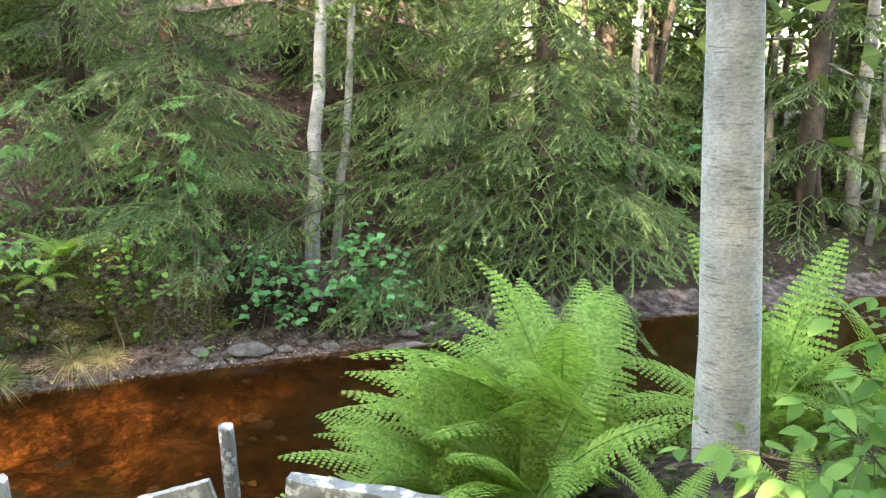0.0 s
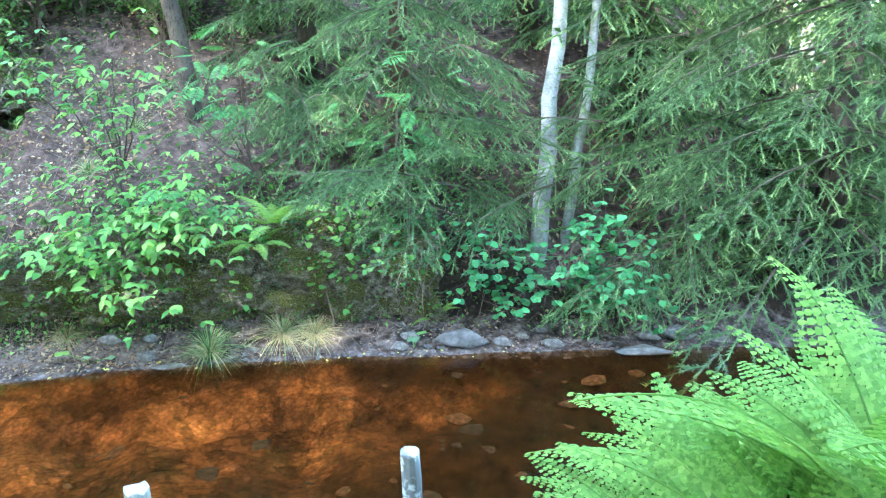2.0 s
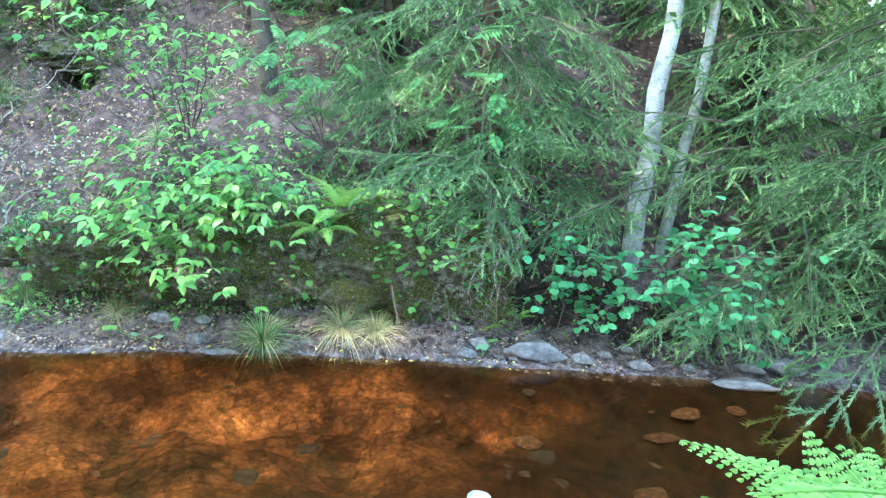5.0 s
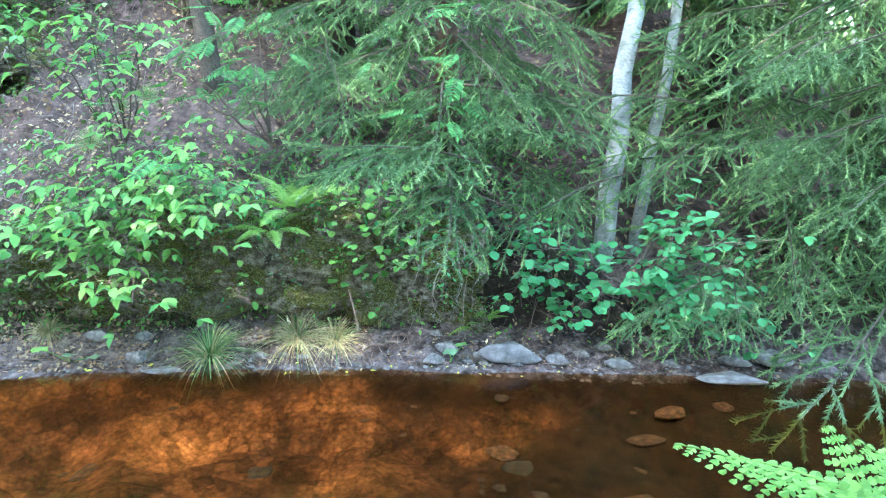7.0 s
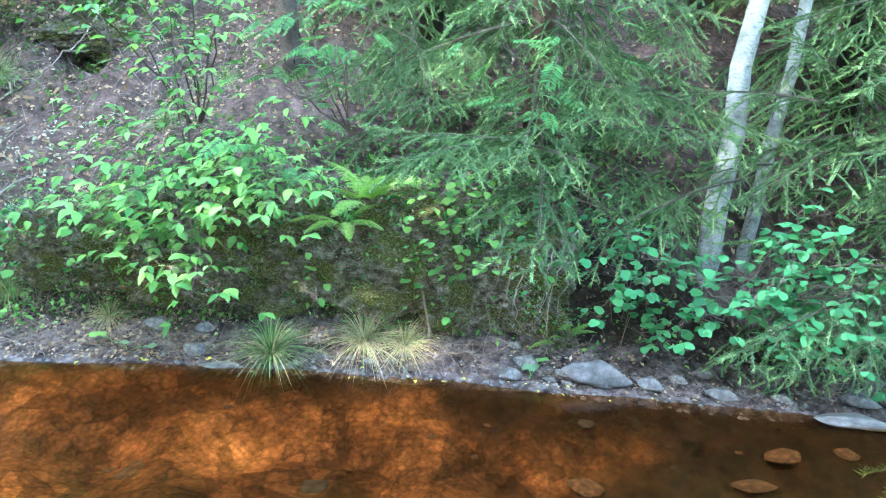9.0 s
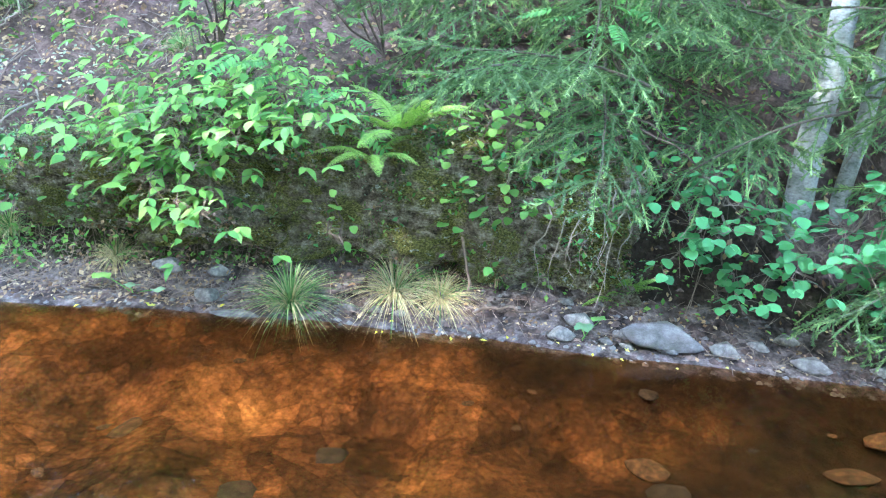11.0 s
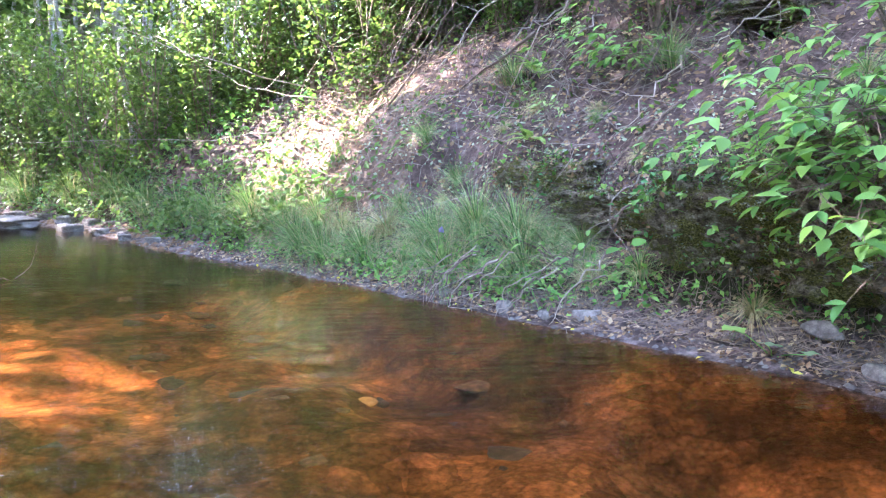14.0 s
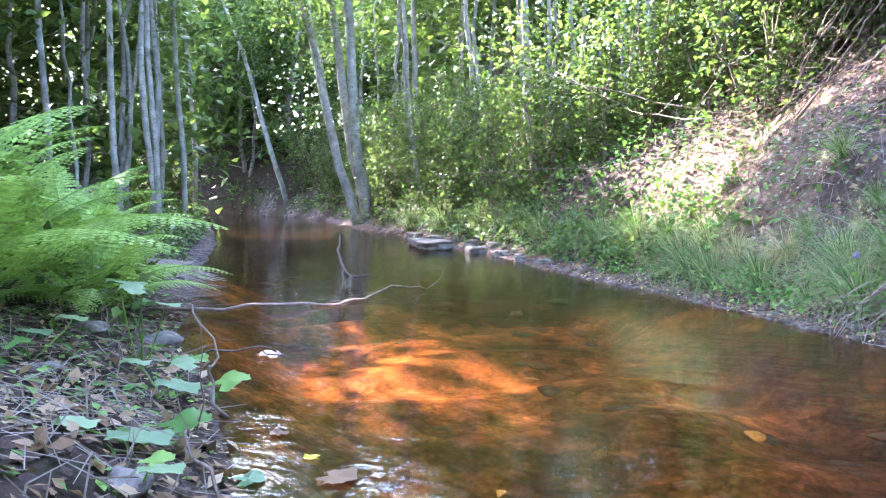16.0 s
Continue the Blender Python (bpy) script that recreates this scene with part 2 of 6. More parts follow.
OLD_WOOD = plain_material("weathered_wood", [(0.3, (0.20, 0.19, 0.18)), (0.7, (0.42, 0.41, 0.39))], 6, 50, 0.85, 0.6, 0.004, (1, 1, 0.15), extra=(14, 0.52, 0.6, (0.55, 0.55, 0.5)))
NEEDLE = leaf_material("spruce_needles", (0.08, 0.14, 0.062), (0.12, 0.19, 0.084), (0.17, 0.25, 0.105), 0.2, 0.5)
NEW_NEEDLE = leaf_material("young_spruce_needles", (0.18, 0.28, 0.11), (0.25, 0.36, 0.145), (0.36, 0.46, 0.2), 0.3, 0.5)
FERN = leaf_material("fern_green", (0.15, 0.265, 0.06), (0.22, 0.36, 0.085), (0.32, 0.46, 0.12), 0.4, 0.5)
LEAF_BRIGHT = leaf_material("bright_leaf", (0.07, 0.18, 0.045), (0.15, 0.30, 0.08), (0.25, 0.41, 0.11), 0.4, 0.45)
LEAF_BLUE = leaf_material("bluish_leaf", (0.045, 0.14, 0.055), (0.09, 0.26, 0.10), (0.13, 0.33, 0.13), 0.35, 0.4)
LEAF_ROWAN = leaf_material("rowan_leaf", (0.06, 0.16, 0.05), (0.09, 0.22, 0.07), (0.14, 0.30, 0.09), 0.4, 0.45)
LEAF_WOOD = leaf_material("woodland_leaf", (0.055, 0.10, 0.03), (0.09, 0.15, 0.045), (0.16, 0.235, 0.07), 0.4, 0.45)
GRASS = leaf_material("grass_blade", (0.025, 0.065, 0.02), (0.12, 0.22, 0.075), (0.27, 0.36, 0.15), 0.35, 0.5)
STRAW = leaf_material("dry_grass", (0.25, 0.19, 0.10), (0.38, 0.30, 0.17), (0.5, 0.42, 0.26), 0.3, 0.6)
DEAD_LEAF = leaf_material("fallen_leaf", (0.12, 0.07, 0.04), (0.28, 0.17, 0.10), (0.45, 0.33, 0.22), 0.2, 0.6)
YELLOW_LEAF = leaf_material("yellow_leaf", (0.45, 0.35, 0.04), (0.6, 0.5, 0.06), (0.6, 0.55, 0.15), 0.3, 0.5)
# sunshine on bed stones, put into a brighter ochre colour
SUNLIT_STONE = plain_material("sunlit_ochre_stone", [(0.3, (0.3, 0.17, 0.06)), (0.7, (0.6, 0.38, 0.14))], 6, 50, 0.7, 0.4, 0.006)
PURPLE = leaf_material("purple_petal", (0.25, 0.2, 0.5), (0.33, 0.28, 0.6), (0.4, 0.35, 0.65), 0.4, 0.5)
PALE_LEAF = leaf_material("greyish_leaf", (0.13, 0.22, 0.12), (0.2, 0.3, 0.16), (0.3, 0.4, 0.22), 0.3, 0.5)

# ---- the lie of the land: water's edges and bank profiles ----
FAR_X = [-60, -30, -28, -26, -21.8, -16.9, -15.6, -12.2, -11.2, -8.7, -8.1, -7.2, -5.8, -4.66, -3.4, -2.1, -0.65, 0.3, 2.5, 6, 14, 60]
FAR_Y = [-90, -40, -22, -13.5, -8.9, -4.95, -3.5, -0.7, 0.3, 2.1, 2.75, 3.4, 4.46, 5.36, 6.21, 6.9, 7.56, 8.05, 9.0, 10.4, 13, 20]
NEAR_X = [-60, -28, -26, -24, -11.9, -7.9, -5.5, -4.7, -4.1, -3.55, -3.0, -2.0, -1.2, -0.4, 0.5, 2, 6, 14, 60]
NEAR_Y = [-110, -48, -27, -15.5, -5.1, -2.1, -0.15, 0.42, 1.15, 1.7, 2.2, 3.0, 3.5, 3.9, 4.4, 5.4, 7.2, 9.5, 16]


def smooth(a, b, v):
    u = np.clip((v - a) / (b - a), 0, 1)
    return u * u * (3 - 2 * u)


def wobble(x, y, s, seed=0.0):
    """Cheap smooth noise of about -1 to 1 at the scale of s metres."""
    x, y = x / s + seed, y / s - seed
    return (np.sin(x * 2.1 + 1.3 * np.sin(y * 1.7 + seed)) + np.sin(y * 2.6 + 1.1 * np.sin(x * 1.9 - seed)) + np.sin((x + y) * 3.3 + seed * 2)) / 3


def bank(d, rows):
    return np.interp(d, [r[0] for r in rows], [r[1] for r in rows])


STEEP = [(0, 0), (0.3, 0.06), (0.6, 0.16), (1.1, 0.5), (1.5, 1.1), (2.5, 1.95), (4, 3.2), (7, 4.8), (15, 6.5), (60, 10), (400, 30)]
ROCKY = [(0, 0), (0.25, 0.06), (0.5, 0.2), (0.62, 0.42), (0.72, 0.9), (1.0, 1.2), (2, 1.95), (4, 3.3), (7, 4.8), (15, 6.5), (60, 10), (400, 30)]
LOW = [(0, 0), (0.3, 0.07), (0.6, 0.25), (1.2, 0.5), (3, 0.9), (8, 1.7), (20, 3), (60, 6), (400, 30)]
UPPER = [(0, 0), (0.3, 0.1), (0.8, 0.45), (2, 0.9), (5, 1.8), (12, 3.2), (60, 7), (400, 30)]
NEAR = [(0, 0), (0.15, 0.04), (0.4, 0.2), (1.0, 0.4), (1.95, 0.78), (2.5, 1.0), (4, 1.33), (8, 1.5), (60, 3.5), (400, 20)]
NEAR_UP = [(0, 0), (0.2, 0.05), (0.6, 0.14), (1.5, 0.3), (4, 0.6), (20, 1.8), (60, 4), (400, 20)]


def land(x, y):
    """Height of the ground; the water lies at 0."""
    x, y = np.asarray(x, float), np.asarray(y, float)
    df = (y - np.interp(x, FAR_X, FAR_Y)) * 0.8 + 0.05 * wobble(x, y, 0.8, 3)
    dn = (np.interp(x, NEAR_X, NEAR_Y) - y) * 0.8 + 0.04 * wobble(x, y, 0.7, 7)
    rocky = smooth(-6.2, -5.0, x) * (1 - smooth(-1.8, -0.6, x))
    low = smooth(-1.4, 1.2, x)
    up = 1 - smooth(-15, -11, x)
    far = bank(df, STEEP) * (1 - rocky) * (1 - low) * (1 - up) + bank(df, ROCKY) * rocky + bank(df, LOW) * low + bank(df, UPPER) * up
    w = smooth(-4, -2, x)
    near = bank(dn, NEAR) * w + bank(dn, NEAR_UP) * (1 - w)
    near = near + 0.45 * np.exp(-(((x - 2.1) / 1.0) ** 2 + ((y - 3.5) / 1.0) ** 2)) * np.clip(dn * 2, 0, 1)
    near = near + 0.2 * np.exp(-(((x + 7.5) / 0.9) ** 2 + ((y + 1.35) / 0.55) ** 2))
    depth = np.minimum(-df, -dn)
    bed = -np.minimum(0.3, 0.42 * np.maximum(depth, 0)) * (1 + 0.25 * wobble(x, y, 0.6, 1))
    rough = 0.05 * wobble(x, y, 0.9, 2) + 0.03 * wobble(x, y, 0.33, 5) + 0.014 * wobble(x, y, 0.13, 9)
    z = np.where(df > 0, far + rough * np.clip(df * 1.5, 0, 1.6), np.where(dn > 0, near + rough * np.clip(dn * 0.8, 0, 0.7), bed))
    u, v = (x + 7.03) * 0.79 + (y - 6.95) * 0.61, -(x + 7.03) * 0.61 + (y - 6.95) * 0.79
    hole = smooth(0.26, 0.2, np.abs(u)) * smooth(-0.2, -0.1, v) * smooth(1.3, 1.2, v)  # a burrow dug level into the slope
    return np.where(hole > 0, z + (np.minimum(z, 1.8 + 0.05 * np.maximum(v, 0)) - z) * hole, z)


# ---- building helpers ----
def mesh_of(name, verts, faces, *mats, smooth_faces=False, indices=None):
    me = bpy.data.meshes.new(name)
    me.from_pydata(verts.tolist() if isinstance(verts, np.ndarray) else verts, [], faces.tolist() if isinstance(faces, np.ndarray) else faces)
    for m in mats:
        me.materials.append(m)
    if smooth_faces:
        me.polygons.foreach_set("use_smooth", [True] * len(me.polygons))
    if indices is not None:
        me.polygons.foreach_set("material_index", indices)
    me.update()
    return me


def part(name, me, parent=None, label="", m=None):
    """Links a mesh as one object under a thing or a part."""
    ob = new(name, me)
    if parent:
        ob.parent = parent
    if m is not None:
        ob.matrix_basis = m
    if label:
        ob["label"] = label
    return ob


def thing(name, m, label, category, group=""):
    ob = new(name)
    ob.matrix_basis = m
    return tagged(ob, label, category, group)


RNG = np.random.default_rng(5)


def unit(v):
    return v / np.maximum(np.linalg.norm(v, axis=-1, keepdims=True), 1e-9)


def frames_along(d, up):
    """Rotations (K,3,3) whose y column is d and whose z column is near up."""
    y = unit(d)
    x = unit(np.cross(y, up))
    z = np.cross(x, y)
    return np.stack([x, y, z], axis=-1)


def scatter(tv, tf, rot, loc, size):
    """Many copies of a template joined: vertices and faces."""
    k, n = len(loc), len(tv)
    v = np.einsum("kij,nj->kni", rot, tv) * np.asarray(size).reshape(-1, 1, 1) + loc[:, None, :]
    f = (np.arange(k)[:, None, None] * n + np.asarray(tf)[None]).reshape(-1, np.asarray(tf).shape[1])
    return v.reshape(-1, 3), f


def join(*pieces):
    vs, fs, n = [], [], 0
    for v, f in pieces:
        vs.append(np.asarray(v, float))
        fs += [[i + n for i in q] for q in (f.tolist() if isinstance(f, np.ndarray) else f)]
        n += len(v)
    return np.concatenate(vs), fs


def tube(points, radii, sides=8, knots=0.0, seed=0):
    """A tapered round limb along points, with a slightly uneven girth."""
    p = np.asarray(points, float)
    r = np.interp(np.linspace(0, 1, len(p)), np.linspace(0, 1, len(radii)), radii)
    d = unit(np.gradient(p, axis=0))
    ref = np.array([0.31, 0.95, 0.05]) if abs(d[:, 2]).mean() > 0.6 else np.array([0.05, 0.1, 1.0])
    x = unit(np.cross(d, ref))
    y = np.cross(d, x)
    a = np.linspace(0, 2 * np.pi, sides, endpoint=False)
    rng = np.random.default_rng(seed)
    rr = r[:, None] * (1 + knots * rng.normal(size=(len(p), sides)))
    v = p[:, None] + rr[..., None] * (np.cos(a)[None, :, None] * x[:, None] + np.sin(a)[None, :, None] * y[:, None])
    f = []
    for i in range(len(p) - 1):
        for j in range(sides):
            k = (j + 1) % sides
            f.append([i * sides + j, i * sides + k, (i + 1) * sides + k, (i + 1) * sides + j])
    f.append(list(range(sides))[::-1])
    f.append([(len(p) - 1) * sides + j for j in range(sides)])
    return v.reshape(-1, 3), f


def wander(a, b, n, sway, seed, sag=0.0):
    """n points from a to b that sway to the sides."""
    rng = np.random.default_rng(seed)
    u = np.linspace(0, 1, n)[:, None]
    p = np.asarray(a, float) * (1 - u) + np.asarray(b, float) * u
    s = np.cumsum(rng.normal(size=(n, 3)), axis=0)
    s -= s[0] + (s[-1] - s[0]) * u
    p = p + sway * s / max(np.abs(s).max(), 1e-6)
    p[:, 2] -= sag * 4 * (u * (1 - u))[:, 0]
    return p


def blade(length, width, fold=0.15, droop=0.2, stations=(0.0, 0.25, 0.55, 0.82, 1.0), shape=(0.05, 0.8, 1.0, 0.55, 0.0)):
    """A leaf along +y, folded along its midrib: vertices and faces."""
    v, f = [], []
    for s, w in zip(stations, shape):
        y, z = s * length, -droop * length * s * s
        v += [(-w * width / 2, y, z + fold * w * width), (0, y, z), (w * width / 2, y, z + fold * w * width)]
    for i in range(len(stations) - 1):
        a = i * 3
        f += [[a, a + 1, a + 4, a + 3], [a + 1, a + 2, a + 5, a + 4]]
    return np.array(v), np.array(f)


LEAF_SIMPLE = (np.array([(0, 0, 0), (-0.3, 0.45, 0.06), (0, 1.0, -0.08), (0.3, 0.45, 0.06), (0, 0.45, 0)]), np.array([[0, 4, 1], [1, 4, 2], [0, 3, 4], [4, 3, 2]]))
LEAF_QUAD = (np.array([(0, 0, 0), (-0.32, 0.5, 0.05), (0, 1.0, -0.1), (0.32, 0.5, 0.05)]), np.array([[0, 3, 1], [1, 3, 2]]))


def random_dirs(n, rng, flat=1.0):
    d = rng.normal(size=(n, 3))
    d[:, 2] *= flat
    return unit(d)


# ---- ground, water ----
def spaced(lo, a, b, hi, step):
    fine = np.arange(a, b, step)
    left, right, s = [a], [fine[-1]], step
    while left[-1] > lo:
        s *= 1.09
        left.append(left[-1] - s)
    s = step
    while right[-1] < hi:
        s *= 1.09
        right.append(right[-1] + s)
    return np.concatenate([left[:0:-1], fine, right[1:]])


def build_ground():
    xs, ys = spaced(-420, -12.5, 4.5, 420, 0.085), spaced(-420, -3.0, 10.5, 420, 0.085)
    gx, gy = np.meshgrid(xs, ys, indexing="ij")
    gz = land(gx, gy)
    v = np.stack([gx, gy, gz], -1).reshape(-1, 3)
    n, m = len(xs), len(ys)
    idx = np.arange(n * m).reshape(n, m)
    f = np.stack([idx[:-1, :-1], idx[1:, :-1], idx[1:, 1:], idx[:-1, 1:]], -1).reshape(-1, 4)
    x, y, z = v[:, 0], v[:, 1], v[:, 2]
    df = (y - np.interp(x, FAR_X, FAR_Y)) * 0.8
    dn = (np.interp(x, NEAR_X, NEAR_Y) - y) * 0.8
    zones = {
        "litter": smooth(0.5, 1.0, df) * smooth(-13, -11, x) * (1 - smooth(2.5, 4, df) * 0.5) * (1 - smooth(-0.5, 2.0, x)) + 0.45 * smooth(0.3, 0.8, dn),
        "sand": 0.8 * (1 - smooth(0.6, 1.25, ((x + 9.3) / 1.6) ** 2 + ((y - 3.4) / 1.0) ** 2)) * smooth(0.3, 0.6, df),
        "rock": smooth(-5.1, -4.8, x) * (1 - smooth(-2.6, -1.9, x)) * smooth(0.42, 0.52, df) * (1 - smooth(1.0, 1.2, z)),
        "mud": (1 - smooth(0.35, 0.6, df)) * smooth(-0.1, 0.0, df) + (1 - smooth(0.15, 0.4, dn)) * smooth(-0.1, 0.0, dn),
    }
    zones["bed"] = smooth(0.0, 0.045, -z)
    # painted darkening of the bed: downstream, along the far edge and upstream
    zones["dim_bed"] = 0.95 * smooth(-2.7, -0.6, x + 0.25 * wobble(x, y, 0.7, 4)) + 0.5 * (1 - smooth(0.1, 0.5, -df + 0.15 * wobble(x, y, 0.5, 6))) + 0.85 * (1 - smooth(-8.6, -7.2, x + 0.3 * wobble(x, y, 0.9, 5)))
    zones["dim_bed"] = np.minimum(zones["dim_bed"], 0.96)
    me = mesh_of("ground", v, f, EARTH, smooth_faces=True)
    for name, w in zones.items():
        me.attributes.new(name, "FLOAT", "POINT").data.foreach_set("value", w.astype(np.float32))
    return tagged(new("ground", me), "dark forest soil banks with leaf litter round a stream bed", "ground", kind="structure")


def build_water():
    xs = np.concatenate([np.arange(-60, -14, 1.0), np.arange(-14, 8, 0.25), np.arange(8, 61, 1.0)])
    v, f = [], []
    for x in xs:
        a, b = float(np.interp(x, NEAR_X, NEAR_Y)) - 0.35, float(np.interp(x, FAR_X, FAR_Y)) + 0.35
        v += [(x, a + (b - a) * k / 8, 0.0) for k in range(9)]
    for i in range(len(xs) - 1):
        f += [[i * 9 + k, (i + 1) * 9 + k, (i + 1) * 9 + k + 1, i * 9 + k + 1] for k in range(8)]
    return tagged(new("water", mesh_of("water", v, f, WATER, smooth_faces=True)), "shallow brown peaty stream water with small ripples", "water", kind="structure")


GROUND, WATER_SHEET = build_ground(), build_water()


def on_land(x, y, sink=0.0):
    return float(land(x, y)) - sink


# ---- plants: builders ----
def spruce_bough(length, seed, per_cm=2.6, hang=0.35, loose=1.0, fat=1.0):
    """A flat drooping spray of spruce twigs covered with needles; returns (needle mesh, wood mesh)."""
    rng = np.random.default_rng(seed)
    segs, tips, wood = [], [], []

    def twig(p, d, ln, level):
        n = max(3, int(ln / 0.05))
        pts, q, v = [p], p, unit(d)
        for i in range(n):
            v = unit(v + np.array([rng.normal(0, 0.05), rng.normal(0, 0.04), -hang * 0.05 * (0.5 + 1.7 * level) + (0.03 if i > n * 0.7 else 0)]))
            q = q + v * ln / n
            pts.append(q)
        pts = np.array(pts)
        for i in range(n):
            if level > 0 or i > n * 0.12:
                segs.append((pts[i], pts[i + 1]))
                tips.append(i >= n * (0.7 if level else 0.85))
        if level < 2:
            wood.append(tube(pts if level == 0 else pts[[0, n // 2, n]], [0.007 * length if level == 0 else 0.0028, 0.0012], 3 if level else 5))
        if level < 2:
            step = (0.085 if level == 0 else 0.095) * loose
            s, side = (0.10 if level == 0 else 0.07), 1
            while s < ln * 0.96:
                i = min(int(s / ln * n), n - 1)
                u = s / ln
                sub = (0.50 * length * (1 - u) ** 0.8 + 0.10) * rng.uniform(0.65, 1.1) if level == 0 else 0.34 * ln * (1 - u) + 0.075
                if level == 0 or ln > 0.22:
                    base = unit(pts[i + 1] - pts[i])
                    lat = unit(np.cross(base, [0, 0, 1.0])) * side
                    twig(pts[i], base * 0.75 + lat * 0.75 + np.array([0, 0, -0.12 * rng.random()]), min(sub, 0.55), level + 1)
                s += step * rng.uniform(0.75, 1.25)
                side = -side
    twig(np.zeros(3), np.array([0, 1.0, 0.12]), length, 0)
    a, b = np.array([s[0] for s in segs]), np.array([s[1] for s in segs])
    tip = np.array(tips)
    k = np.maximum(2, (np.linalg.norm(b - a, axis=1) * 100 * per_cm).astype(int))
    i = np.repeat(np.arange(len(a)), k)
    u = rng.random(len(i))[:, None]
    p = a[i] * (1 - u) + b[i] * u
    d = unit(b - a)[i]
    r = unit(np.cross(d, random_dirs(len(i), rng) + np.array([0, 0, 0.4])))
    n = unit(d * 0.75 + r * 0.8)
    ln = rng.uniform(0.018, 0.031, len(i))[:, None] * (0.6 + 0.4 * fat)
    w = unit(np.cross(n, random_dirs(len(i), rng))) * 0.0034 * fat
    v = np.stack([p - w, p + w, p + n * ln], 1).reshape(-1, 3)
    f = np.arange(len(v)).reshape(-1, 3)
    ax = unit(b - a)
    s1 = unit(np.cross(ax, np.array([0.1, 0.2, 1.0]))) * 0.0038 * fat
    s2 = unit(np.cross(ax, s1)) * 0.0038 * fat
    cv = np.stack([a - s1, a + s1, b + s1, b - s1, a - s2, a + s2, b + s2, b - s2], 1).reshape(-1, 3)
    cf = (np.arange(len(a))[:, None, None] * 8 + np.array([[0, 1, 2], [0, 2, 3], [4, 5, 6], [4, 6, 7]])[None]).reshape(-1, 3) + len(v)
    ind = np.concatenate([np.where(tip[i], (rng.random(len(i)) < 0.75).astype(int), 0), np.repeat(tip.astype(int), 4)])
    needles = mesh_of("needles", np.concatenate([v, cv]), np.concatenate([f, cf]), NEEDLE, NEW_NEEDLE, indices=ind.tolist())
    wv, wf = join(*wood)
    return needles, mesh_of("branch_wood", wv, wf, DARK_BARK)


BOUGH_LONG = [spruce_bough(1.7, 11 + k, 2.8, 0.6, 1.35, 1.15) for k in range(3)]
BOUGH_SHORT = [spruce_bough(0.95, 31 + k, 3.0, 0.6, 1.1, 1.1) for k in range(3)]
BOUGH_FAR = [spruce_bough(1.7, 51 + k, 0.6, 0.6, 1.3, 2.0) for k in range(2)]


def add_bough(tree, which, m):
    needles, wood = which
    b = part("bough", wood, tree, m=m)
    part("needles", needles, b)
    return b


def spruce(x, y, height, radius, low, top, levels, per_level, label, seed, z=None, bark=None, lean=(0, 0), far=False):
    """A spruce: trunk and boughs in whorls between two heights, wider below."""
    rng = random.Random(seed)
    z = on_land(x, y, 0.05) if z is None else z
    tree = thing("spruce_tree", pose(x, y, z, 0, 0, rng.uniform(0, 360)), label, "tree", "spruces on the far bank")
    pts = [(lean[0] * k * height / 6, lean[1] * k * height / 6, k * height / 6) for k in range(7)]
    r = 0.012 * height + 0.01
    part("trunk", mesh_of("trunk", *tube(pts, [r * 1.2, r, r * 0.6, 0.01], 10, 0.04, seed), bark or DARK_BARK, smooth_faces=True), tree)
    for i in range(levels):
        u = i / max(levels - 1, 1)
        h = low + (top - low) * u
        reach = radius * (1 - (h / height)) * rng.uniform(0.85, 1.1)
        for k in range(per_level):
            a = 360 * (k + 0.5 * (i % 2)) / per_level + rng.uniform(-18, 18)
            pool, base = (BOUGH_LONG, 1.7) if reach > 1.15 else (BOUGH_SHORT, 0.95)
            if far:
                pool, base = BOUGH_FAR, 1.7
            s = reach / base * rng.uniform(0.8, 1.12)
            add_bough(tree, rng.choice(pool), pose(lean[0] * h, lean[1] * h, h + rng.uniform(-0.12, 0.12), rng.uniform(-20, -4), rng.uniform(-14, 14), a) @ Matrix.Scale(s, 4))
    return tree


